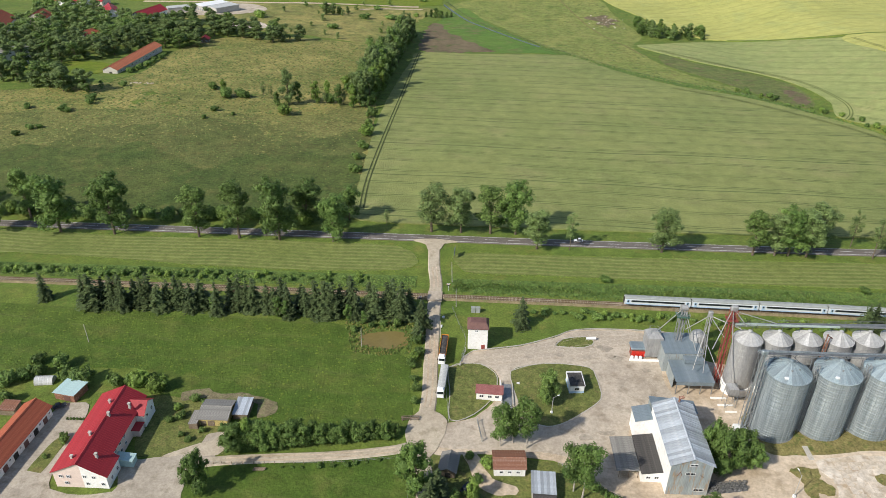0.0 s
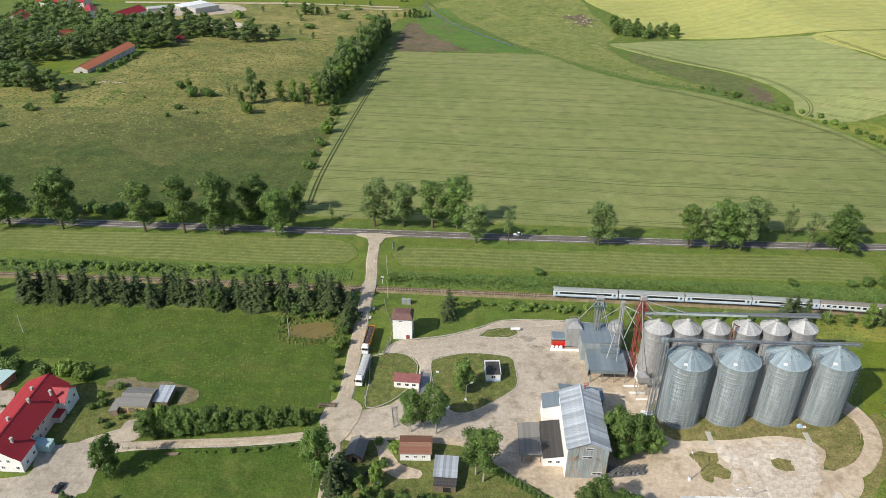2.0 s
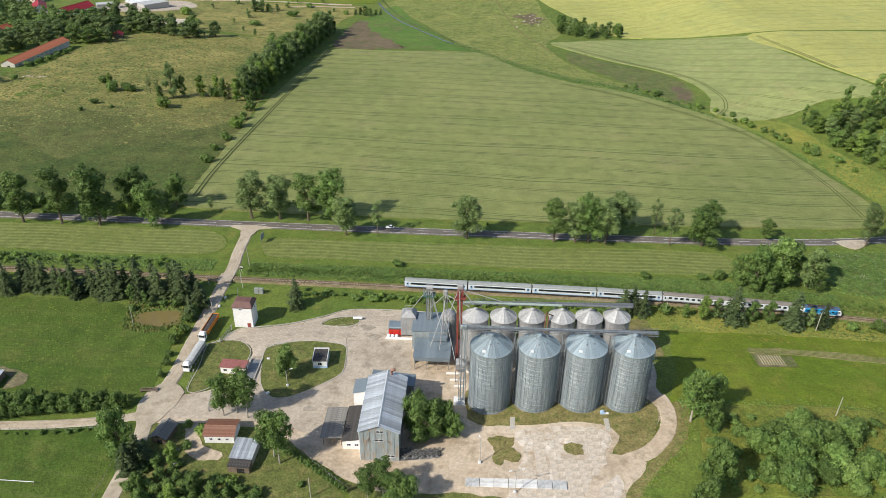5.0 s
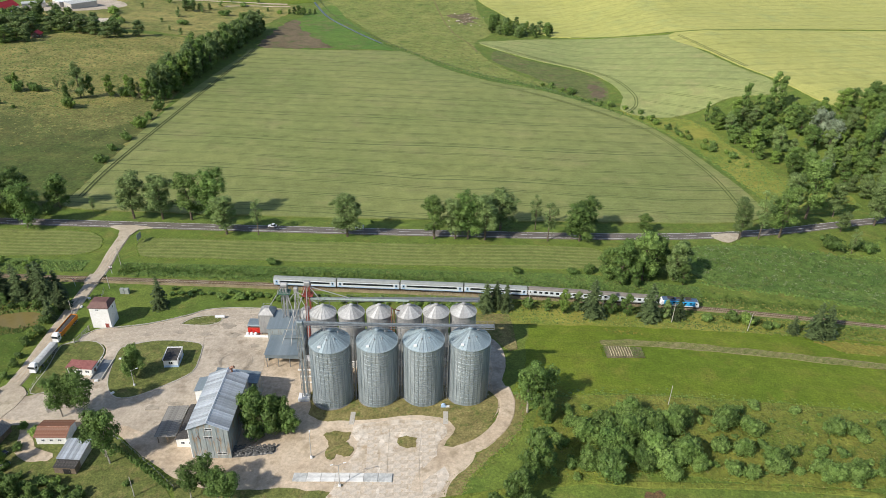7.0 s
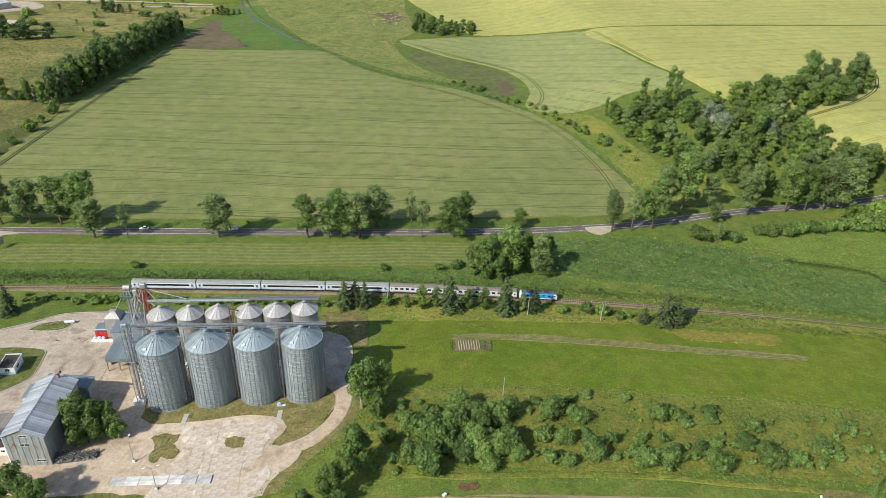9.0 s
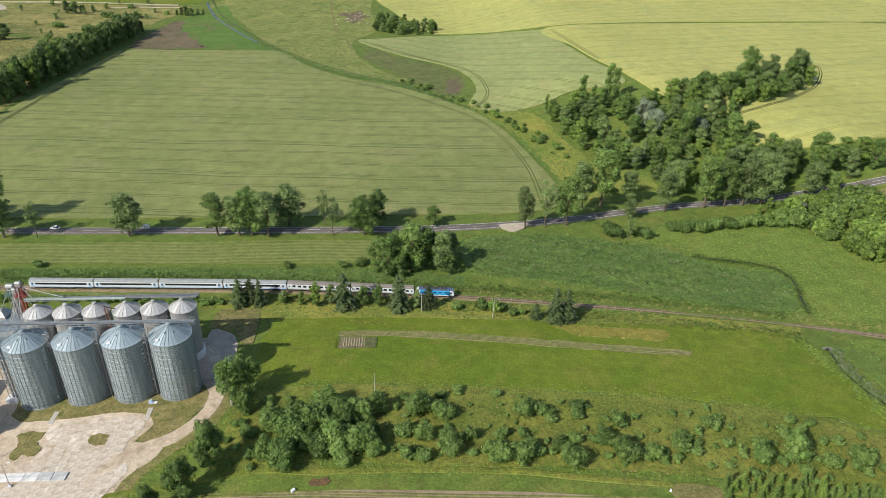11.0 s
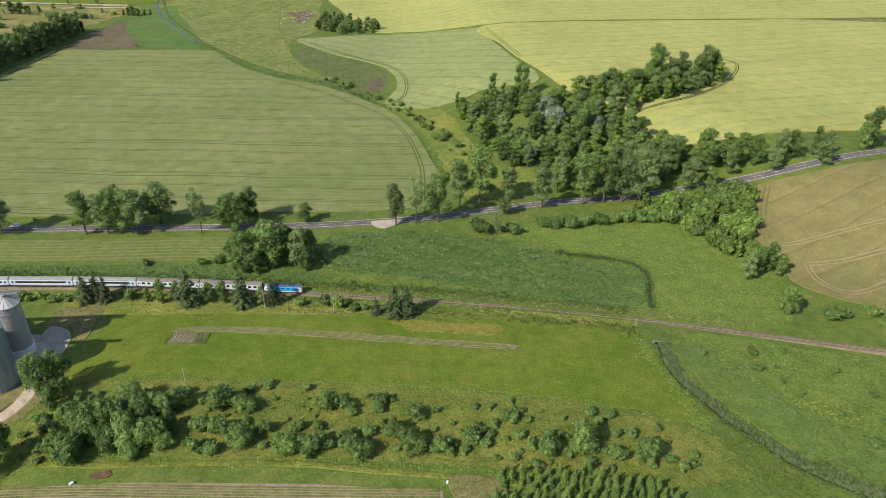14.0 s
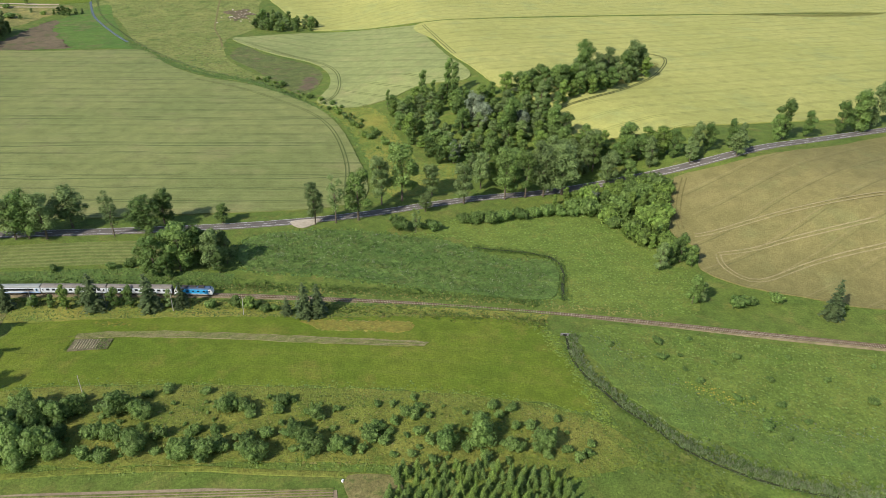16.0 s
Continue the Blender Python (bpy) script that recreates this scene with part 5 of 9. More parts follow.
def spruce(seed, height, radius, leaf):
    def build():
        r, verts, faces = random.Random(seed), [], []
        layers = 17
        for k in range(layers):
            t = k / (layers - 1)
            z = height * (0.06 + 0.93 * t)
            reach = radius * (1 - t) ** 0.75 + 0.12
            for b in range(max(5, int(13 * (1 - t) + 4))):
                a = r.uniform(0, 6.28)
                d = Vector((math.cos(a), math.sin(a), 0))
                side = Vector((-d.y, d.x, 0))
                long = reach * r.uniform(0.45, 1.25)
                sprays = max(2, int(6 * (1 - t)) + 1)
                lift = r.uniform(-0.3, 0.3)
                for q in range(sprays):
                    u = (q + 0.7) / sprays
                    p = d * (long * u) + Vector((0, 0, z + lift - long * u * u * 0.4))
                    for w in (-1, 1):
                        i = len(verts)
                        tip = side * (w * r.uniform(0.45, 0.95) * (1.1 - 0.6 * t)) + d * r.uniform(0.1, 0.6) + Vector((0, 0, -r.uniform(0.1, 0.45)))
                        verts += [p - d * 0.3, p + d * r.uniform(0.35, 0.7) + Vector((0, 0, -0.15)), p + tip]
                        faces.append((i, i + 1, i + 2))
        bm = bmesh.new()
        lathe(bm, [(radius * 0.5, height * 0.05), (radius * 0.36, height * 0.4), (radius * 0.15, height * 0.78), (0.03, height * 0.97)], 8)
        i = len(verts)
        bm.verts.index_update()
        verts += [v.co * r.uniform(0.92, 1.0) for v in bm.verts]
        faces += [tuple(i + v.index for v in f.verts) for f in bm.faces]
        bm.free()
        me = bpy.data.meshes.new("crown")
        me.from_pydata([tuple(v) for v in verts], [], faces)
        me.materials.append(leaf)
        return [("trunk", mesh_from(rods(((0, 0, -0.4), (0, 0, height * 0.9), 0.22, 0.03)), "trunk", M_BARK)), ("crown", me)]
    return build


def shrub(seed, height, radius, n, count, size, leaf):
    def build():
        r = random.Random(seed)
        lumps = []
        for k in range(n):
            a, d = r.uniform(0, 6.28), radius * r.uniform(0, 0.6)
            s = radius * r.uniform(0.4, 0.62)
            z = r.uniform(0.3, 0.72) * height * (1 - 0.35 * d / radius)
            lumps.append((d * math.cos(a), d * math.sin(a), z, s, s, min(s, height * 0.38)))
            for _ in range(2):
                q, e = r.uniform(0, 6.28), s * r.uniform(0.35, 0.6)
                lumps.append((d * math.cos(a) + s * 0.85 * math.cos(q), d * math.sin(a) + s * 0.85 * math.sin(q), z + r.uniform(-0.1, 0.7) * s, e, e, e))
        return [("shrub", crown_mesh("shrub", seed, lumps, count, size, leaf, 0.8))]
    return build


AVENUE = [Kind("roadside_tree", "tall leafy roadside tree with a clear trunk", "tree", 24, broad(s, 24, rad, clear, n, 3900, 0.36, leaf, M_BARK, 0.42, 0.62), "avenue along the road")
          for s, rad, clear, n, leaf in ((11, 6.2, 5.5, 21, M_LEAF_GREY), (12, 5.4, 6.0, 19, M_LEAF), (13, 7.0, 5.0, 22, M_LEAF_DARK), (14, 5.8, 6.5, 17, M_LEAF_GREY))]
THIN = [Kind("roadside_tree", "thin half-bare roadside tree with a grey crown", "tree", 20, broad(21, 20, 4.2, 7, 15, 1100, 0.34, M_LEAF_GREY, M_BARK, 0.3, 0.35), "avenue along the road")]
# The greyed first kind puts some of the copse's haze in its leaves.
WOOD = [Kind("woodland_tree", label, "tree", 18, broad(s, 18, rad, 2.0, 17, 2700, 0.36, leaf, M_BARK, 0.3), "trees of the copse")
        for s, rad, leaf, label in ((31, 5.6, M_LEAF_GREY, "leafy green tree in a dense copse"), (32, 5.0, M_LEAF_DARK, "dark green tree in a dense copse"), (33, 6.2, M_LEAF, "spreading green tree in a dense copse"), (34, 4.4, M_LEAF_LIGHT, "fresh green tree in a dense copse"))]
WILLOW = Kind("silver_willow", "pale silvery willow among green trees", "tree", 14, broad(41, 14, 6, 1.5, 16, 2600, 0.36, M_LEAF_SILVER, M_BARK, 0.3), "trees of the copse")
POPLAR = Kind("tall_poplar", "tall narrow poplar above the copse", "tree", 24, broad(42, 24, 4.0, 3, 19, 2600, 0.36, M_LEAF, M_BARK, 0.35), "trees of the copse")
YARDTREE = [Kind("yard_tree", "round leafy tree with fresh green foliage", "tree", 13, broad(s, 13, rad, 2.5, 20, 3200, 0.3, leaf, M_BARK, 0.28), "trees of the yard")
            for s, rad, leaf in ((51, 5.2, M_LEAF), (52, 4.6, M_LEAF_LIGHT), (53, 5.4, M_LEAF_DARK))]
BIRCH = Kind("birch_tree", "open-crowned birch with pale stems", "tree", 15, broad(54, 15, 4.3, 5.0, 17, 2600, 0.28, M_LEAF_DARK, M_BIRCH, 0.22, 0.5), "trees of the yard")
OPENTREE = Kind("spreading_tree", "open spreading tree with a pale forked trunk", "tree", 15, broad(57, 15, 5.4, 4.5, 17, 2600, 0.3, M_LEAF_DARK, M_BIRCH, 0.3, 0.5), "trees of the yard")
SPRUCE = [Kind("spruce", "dark green spruce with drooping branches", "spruce", 14, spruce(s, 14, rad, M_NEEDLE), "row of spruces") for s, rad in ((61, 3.0), (62, 3.5), (63, 2.7))]
BUSH = [Kind("shrub", label, "shrub", 3.5, shrub(s, 3.5, rad, 11, 760, 0.26, leaf), "wild shrubs")
        for s, rad, leaf, label in ((71, 2.3, M_LEAF, "wild green shrub in rough grass"), (72, 2.0, M_LEAF_DARK, "dense dark green shrub"), (73, 2.6, M_LEAF_LIGHT, "fresh green spreading shrub"), (74, 1.8, M_LEAF, "small upright green shrub"))]
SAPLING = [Kind("sapling", "pointed fresh green young tree", "tree", 14, spruce(s, 14, 3.4, leaf), "young plantation") for s, leaf in ((64, M_LEAF), (65, M_LEAF_LIGHT))]
TALLSHRUB = [Kind("tall_shrub", label, "shrub", 8, shrub(s, 8, rad, 9, 2300, 0.27, leaf), "thicket on the slope")
             for s, rad, leaf, label in ((75, 4.0, M_LEAF, "tall round green shrub on a rough slope"), (76, 3.7, M_LEAF_DARK, "tall dark green shrub on a rough slope"), (77, 4.2, M_LEAF, "broad green shrub on a rough slope"))]
THUJA = Kind("thuja", "narrow clipped thuja in a hedge row", "hedge plant", 2.6, shrub(81, 2.6, 0.8, 5, 220, 0.2, M_LEAF_DARK), "thuja hedge")

# Paler, greyer leaf materials put distance haze into the far trees' colour.
FARWOOD = [Kind("woodland_tree", "far green tree", "tree", 18, broad(s, 18, rad, 2.0, 12, 620, 0.62, leaf, M_BARK, 0.3), "far trees") for s, rad, leaf in ((91, 5.8, M_LEAF), (92, 5.0, M_LEAF_GREY), (93, 6.4, M_LEAF_GREY), (94, 4.6, M_LEAF_GREY))]
LOWBUSH = [Kind("shrub", "low shrub", "shrub", 3.5, shrub(s, 3.5, rad, 7, 300, 0.38, leaf), "wild shrubs") for s, rad, leaf in ((95, 2.2, M_LEAF), (96, 2.4, M_LEAF_DARK), (97, 2.0, M_LEAF_LIGHT))]


def growth(name, label, category, spots, kinds, low, high, spread=1.0):
    """Many plants that nobody could count, as one mesh."""
    r = random.Random(len(spots))
    verts, faces, tone = [], [], {}
    mats = []
    for x, y in spots:
        kind = kinds[r.randrange(len(kinds))]
        h = r.uniform(low, high)
        k = h / kind.height
        a, s = r.uniform(0, 6.28), k * spread * r.uniform(0.9, 1.15)
        m = np.array([[s * math.cos(a), -s * math.sin(a), 0], [s * math.sin(a), s * math.cos(a), 0], [0, 0, k]])
        o = np.array((x, y, ground_z(x, y)))
        for _, me in kind.meshes:
            co = np.empty(len(me.vertices) * 3)
            me.vertices.foreach_get("co", co)
            base = sum(len(v) for v in verts)
            verts.append(co.reshape(-1, 3) @ m.T + o)
            mat = me.materials[0]
            if mat not in mats:
                mats.append(mat)
            i = mats.index(mat)
            faces += [tuple(base + q for q in p.vertices) for p in me.polygons]
            tone.setdefault("i", []).extend([i] * len(me.polygons))
    me = bpy.data.meshes.new(name)
    me.from_pydata(np.concatenate(verts).tolist(), [], faces)
    for m in mats:
        me.materials.append(m)
    me.polygons.foreach_set("material_index", tone["i"])
    return tagged(new(name, me), label, category, "", "stuff")


AVENUE_N = [(-212, 300, 27), (-77, 303, 23), (-57, 308, 18), (-16, 298, 25), (-2, 298, 24), (12, 298, 25), (24, 298, 27), (141, 285, 22), (163, 295, 22), (233, 295.5, 10), (205, 297, 18), (311, 313, 28), (322, 317, 33), (366, 331, 22), (429, 341, 24), (386, 336, 21), (412, 338, 22), (338, 321, 20), (-240, 300, 25), (-262, 302, 27)]
AVENUE_S = [(-220, 286, 26), (-190, 286, 29), (-164, 285.5, 31), (-124, 285.5, 26), (-105, 285.5, 30), (-86, 285, 31), (-61, 285, 24), (33, 284, 21), (90, 284.5, 23), (131, 284.5, 23), (147, 285, 24), (155, 284.5, 23), (278, 291, 23), (299, 294.6, 28), (200, 285.6, 19), (354, 310.6, 24), (376.5, 315, 30), (408, 317, 30), (333, 302.5, 11), (388, 316.5, 28), (398, 317, 29), (432, 317, 21), (444, 316, 14), (504, 320, 15), (479, 322, 14)]
THIN_AT = [(326.5, 279, 13), (48, 284, 18), (180, 296, 18), (185, 285, 20), (-38, 303, 9), (288, 292, 25)]
# West of -40 the darker-leaved kinds stand in for cloud shade.
for i, (x, y, h) in enumerate(AVENUE_N + AVENUE_S):
    AVENUE[(1, 2, 2, 1)[i % 4] if x < -40 else (i % 4) if x < 270 else (1, 0, 3)[i % 3]].place(x, y, h * 0.94, spread=rng.uniform(1.3, 1.65) * (24 / h) ** 0.4 * (1 if x < 270 else 0.84))
for x, y, h in THIN_AT + [(-150, 500, 12), (-145, 501, 10), (-105, 500, 10), (-92, 503, 12), (-98, 502, 8)]:
    THIN[0].place(x, y, h)
for x, y, h in ((447, 330, 17), (459, 327, 17), (473, 331, 17), (482, 327, 20), (492, 331, 16), (505, 331, 16), (509, 329, 14), (536, 338, 15), (540, 339, 22), (556, 342, 15), (579, 347, 19), (592, 351, 24), (607, 358, 27), (625, 362, 24), (645, 368, 22), (670, 377, 20)):
    WOOD[rng.randrange(3)].place(x, y, h)

# Dense copse north of the road bend
COPSE = [(316, 470), (328, 474), (345, 478), (372, 468), (393, 460), (411, 459), (441, 472), (470, 494), (500, 500), (513, 488), (514, 480), (479, 451), (446, 428), (425, 414), (428, 382), (437, 365), (454, 360), (461, 347), (472, 335), (448, 336), (432, 335), (407, 333), (380, 333), (364, 340), (360, 368), (340, 372), (332, 398), (330, 416), (346, 420), (350, 448), (366, 450), (368, 424), (376, 412), (360, 408), (345, 426), (326, 424), (322, 450)]
spots = scatter(COPSE, 8.2, 3, 9000, 230)
for x, y in spots:
    WOOD[rng.randrange(4)].place(x, y, rng.uniform(8, 13) if x < 400 and rng.random() < 0.65 else rng.uniform(10, 17), spread=rng.uniform(1.2, 1.65))
for x, y, h in ((375, 424, 19), (381, 416, 15), (356, 372, 12), (402, 396, 14), (420, 300, 8)):
    WILLOW.place(x, y, h)
for x, y, h in ((363, 474, 27), (368, 472, 24), (345, 474, 23), (320, 474, 14), (352, 470, 16)):
    POPLAR.place(x, y, h)
for x, y, h in ((461, 470, 28), (481, 478, 22), (500, 482, 26), (507, 488, 22), (492, 474, 20), (438, 450, 17), (393, 394, 25), (430, 336, 22), (512, 492, 18), (470, 468, 20)):
    AVENUE[rng.randrange(4)].place(x, y, h, spread=1.1)

# Spruces along the railway
row = [(-168, 231, 13)] + [(x + rng.uniform(-1, 1), 228.5 + rng.uniform(-2.2, 2.2), rng.uniform(12, 17)) for x in np.arange(-149, -103, 3.2)] + [(x + rng.uniform(-1, 1), 228 + rng.uniform(-2.4, 2.4), rng.uniform(11, 17.5)) for x in np.arange(-95, -17, 3.4)]
row += [(-15.5, 222, 12), (-16.5, 214, 9)]
for x, y, h in ((-72, 225, 9), (-68, 224, 8), (-44, 224, 7), (-38, 222, 6), (-99, 228, 6)):
    WOOD[1].place(x, y, h, label="leafy dark tree among spruces")
for x, y, h in ((-15.9, 216.7, 5), (-16.2, 211, 4.5), (-15.4, 204.6, 4.5), (-17.2, 201, 3.5), (-17.4, 197.6, 4), (-16, 190, 3), (-15, 184.9, 4), (-15.2, 178.9, 3), (-30, 221, 3.5), (-35, 220, 3), (-25, 221, 4), (-41, 217, 3)):
    BUSH[rng.randrange(4)].place(x, y, h, spread=0.8, label="wild shrub beside a gravel lane")
for x, y, h in row + [(22.8, 224, 14), (153, 226, 14), (157, 228, 13), (161, 226.5, 12), (195, 223, 17), (217, 220.5, 17), (229, 222, 12), (278, 210.6, 16), (283, 212, 14), (271, 213, 8), (491, 198, 18)]:
    SPRUCE[rng.randrange(3)].place(x, y, h, spread=rng.uniform(1.05, 1.45))

# Row of trees at the west edge of the wheat
edge = [(-64, 372, 6), (-66, 392, 5), (-65, 412, 6), (-66, 436, 8), (-67, 455, 6), (-68, 476, 8)]
for k in range(46):
    t = k / 45
    edge.append((-74 + rng.uniform(-7, 5) + 8 * t, 498 + 290 * t + rng.uniform(-4, 4), rng.uniform(15, 23) if 0.05 < t < 0.85 else rng.uniform(9, 13)))
for x, y, h in edge:
    (BUSH[rng.randrange(4)] if h < 9 else WOOD[rng.randrange(4)]).place(x, y, h)
for x, y, h in ((-78, 499, 14), (-84, 497, 17), (-95, 500, 15), (-103, 505, 8), (-112, 500, 16), (-130, 492, 24), (-124, 497, 15), (-137, 486, 10), (-128, 468, 8), (-107, 520, 12), (-95, 540, 8), (-100, 560, 7), (-178, 497, 12), (-175, 494, 8), (-166, 498, 8), (-162, 497, 6)):
    (BUSH[rng.randrange(4)] if h < 10 else WOOD[rng.randrange(4)]).place(x, y, h)

growth("hedgerow", "dense leafy hedgerow trees between meadow and wheat", "hedgerow", [(-82 + rng.uniform(-9, 8) + 16 * k / 80, 500 + 280 * k / 80 + rng.uniform(-3, 3)) for k in range(80)], FARWOOD, 16, 25, 1.0)

# Wooded edge of the town
TOWN = [(-470, 560), (-392, 535), (-352, 512), (-330, 500), (-300, 488), (-274, 488), (-280, 500), (-318, 520), (-338, 545), (-338, 575), (-305, 586), (-298, 622), (-270, 640), (-255, 618), (-246, 650), (-244, 690), (-220, 682), (-190, 680), (-163, 705), (-175, 722), (-215, 726), (-262, 730), (-272, 760), (-300, 770), (-332, 745), (-350, 742), (-375, 790), (-420, 770), (-420, 830), (-480, 840), (-480, 770)]
town = scatter(TOWN, 8.0, 9, 9000, 300)
growth("town_wood", "dense mixed green trees at the edge of the town", "wood", [q for q in town if q[1] < 650 or q[0] > -330], FARWOOD, 10, 18, 1.75)
growth("town_wood", "lower mixed trees between the houses of the town", "wood", [q for q in town if q[1] >= 650 and q[0] <= -330], FARWOOD, 8, 15, 1.7)
for x, y, h in ((-270, 447, 6), (-267, 445, 4), (-297, 450, 5), (-279, 404, 4.5), (-275, 414, 4), (-271, 417, 3.5), (-279, 417, 3), (-256, 506, 4.5), (-192, 513, 6), (-190, 511, 4), (-174.5, 463, 4.5), (-176, 447, 3), (-260, 462, 5), (-262, 470, 6), (-205, 480, 2), (-160, 458, 2.5), (-330, 400, 6)):
    BUSH[rng.randrange(2)].place(x, y, h, label="dark shrub in a dry meadow")
for x, y, h in ((-277, 490, 9), (-283, 494, 11), (-290, 497, 9), (-296, 502, 12), (-303, 508, 15), (-272, 484, 7), (-310, 500, 9), (-268, 497, 6)):
    WOOD[1].place(x, y, h, spread=1.2, label="dark leafy tree at the edge of the town")
drape("lawn", [(-336, 543), (-312, 540), (-293, 540), (-287, 552), (-292, 566), (-306, 577), (-332, 578), (-340, 560)], 0.3, M_LUSH, 20, 5, 0.6, label="bright green lawn beside a long barn", category="lawn")
heap = bmesh.new()
for k in range(26):
    x, y, q = -245 + rng.uniform(-9, 9), 515 + rng.uniform(-1.6, 1.6), rng.uniform(0.25, 0.7)
    box(heap, x - q, x + q, y - q * 0.7, y + q * 0.7, ground_z(x, y), ground_z(x, y) + 0.3 + 0.5 * q)
tagged(part("rubble", heap, M_SLAB), "low pale rubble heap in dry grass", "rubble", kind="stuff")
for k in range(12):
    BUSH[rng.randrange(2)].place(-268 + rng.uniform(-2, 3) + 0.35 * k, 546 + 6 * k, rng.uniform(3, 5.5), label="dark shrub beside a long barn")
for x, y, h in ((-49, 878, 9), (-43, 876, 11), (-37, 875, 9), (-30, 880, 7), (-25, 884, 6), (-55, 880, 6), (-169, 850, 14), (-163, 853, 13), (-156, 857, 9), (-147, 868, 8)):
    WOOD[rng.randrange(3)].place(x, y, h, spread=1.4, label="dark tree at the edge of a far field")
growth("far_thicket", "scattered far trees and bushes in dry grass", "thicket", scatter([(-240, 705), (-75, 705), (-60, 1000), (-240, 1000)], 13, 21, 900, 40), FARWOOD + LOWBUSH, 3.5, 7.5, 1.6)
for x, y in scatter([(176, 795), (205, 775), (245, 780), (250, 800), (215, 850), (185, 880)], 8, 4, 600, 40):
    WOOD[rng.randrange(4)].place(x + 6, y, rng.uniform(6, 13), spread=1.6)

# Yard and garden trees
for i, (x, y, h, w) in enumerate(((29, 181, 13, 0.92), (75.4, 157.4, 15, 0.82), (79.4, 153.8, 15.5, 0.98), (84.4, 156, 13.5, 0.95), (87.2, 155, 9.5, 1.0), (-74.2, 139.2, 13.5, 0.86), (-12, 141.5, 18, 0.72), (4.5, 139.6, 8, 0.9), (14, 130, 7, 0.9), (20, 128, 6, 0.9), (9, 126, 7, 0.9), (1, 124, 6, 1), (-2, 130, 6, 0.9), (16, 122, 6, 1), (25, 122, 6, 1), (-77.5, 122, 10, 0.8))):
    YARDTREE[2 if x < 0 or x > 70 else i % 3].place(x, y, h, spread=w)
for x, y, h in ((-5.5, 139, 13), (-7.5, 136, 12)):
    SPRUCE[1].place(x, y, h, spread=1.3)
for x, y, h in ((13.1, 161, 16), (21, 160.5, 18), (17, 162.5, 14), (36, 142.2, 19), (33.8, 144.6, 17), (64.4, 129.6, 11.5), (68.6, 131.4, 12.5), (72.4, 129, 12), (76.4, 128.4, 11)):
    BIRCH.place(x, y, h, spread=1.02 if x < 60 else 1.35)
for x, y, h, w in ((169, 158.6, 8, 1), (158, 126.1, 13, 0.9), (163, 135.3, 16, 0.85), (150, 119.8, 10, 0.9)):
    YARDTREE[2].place(x, y, h, spread=w)
for x, y, h, w in ((163.4, 163, 18, 1.1), (169, 166, 15, 1.15), (165.5, 169, 14, 1.1)):
    OPENTREE.place(x, y, h, spread=w)
for x, y, h in ((3.5, 155.5, 3), (6, 146.5, 3), (8.5, 153, 3.4), (-8, 146, 3), (24, 133, 3), (30, 128, 3), (44, 134, 2), (0, 131, 3), (-84, 158, 2), (-87, 160, 2), (-81, 162, 2.2), (-90, 168, 3), (-93, 166, 2.6)):
    BUSH[rng.randrange(4)].place(x, y, h, label="rounded green garden shrub on a lawn")

YARDTREE[1].place(-65.2, 156.2, 11, spread=0.75, label="fresh green round tree at the end of a hedge")
for k in range(8):
    THUJA.place(-125.6 + 1.05 * k, 164.9, 1.7, label="small dark clipped conifer in a courtyard row")
for x, y, h in ((-41.5, 149.5, 1.9), (-37.3, 150, 1.6), (-33.4, 150.6, 2.0), (-30.8, 151.2, 1.7), (-23.8, 153, 1.5), (-46.5, 149.2, 1.0), (-49.5, 149, 1.0), (-52.5, 148.8, 0.9), (-27.5, 152.2, 1.0)):
    BUSH[1].place(x, y, h, spread=0.9, label="small round fruit bush on orchard grass")
# Hedge beside the lane
for k in range(22):
    t = k / 21
    YARDTREE[2].place(-69 + 49 * t, 155.8 + 7.2 * t + rng.uniform(-1, 1.2), rng.uniform(5.5, 7.5) * (1.35 - 0.5 * t), spread=rng.uniform(1.0, 1.3), label="dense dark green hedge tree beside a lane")
for k in range(17):
    t = k / 16
    THUJA.place(36.2 + 21 * t, 147 - 15 * t, rng.uniform(3.6, 4.4), spread=0.7)

# Scrub slope between meadow and track
SCRUB_BIG = [(180, 149, 10), (174, 139, 4), (171, 147, 3.5), (176, 156, 4), (169, 153, 3), (186, 143.7, 11), (192, 148, 10), (199, 152, 10), (199, 141, 11), (184, 135.6, 10), (206.7, 140, 9), (211, 138, 6), (202, 135, 6), (209, 155, 6), (223.9, 155.5, 8), (231, 153.5, 7), (219.5, 162, 3.5), (220, 136, 5), (225, 135, 4.5), (233, 139, 8), (239.4, 143.4, 4.5), (219, 146, 5), (225.5, 143.6, 6),
             (257.7, 153.4, 7.5), (263.5, 153.4, 5), (275, 155.7, 4.5), (250, 144.6, 3.5), (248, 134.5, 7.5), (254, 134.4, 7.5), (244.9, 137.2, 5), (258, 137.4, 5), (268.2, 132.6, 8.5), (284.5, 135, 8.5), (280.2, 140.2, 6.5), (265.5, 138.6, 5), (293, 134, 6), (302, 138, 5), (325, 132, 7.5), (336, 134, 9), (346, 131, 5), (355, 131, 8.5), (286, 148, 5), (314, 147, 4)]
for k, (x, y, h) in enumerate(SCRUB_BIG):
    if h < 5.5:
        BUSH[(0, 1, 3)[k % 3]].place(x, y, h, label="tall leafy shrub on a rough grass slope")
    else:
        TALLSHRUB[(0, 1, 2, 0)[k % 4]].place(x, y, h * 1.15, spread=0.92)
SCRUB = [(163, 146.2), (170, 164.7), (212, 164), (234, 166), (272, 160), (299, 158), (350, 150), (362, 143), (378, 131), (354, 120), (330, 124), (304, 129), (271, 133), (221, 135), (196, 137), (170, 132.8)]
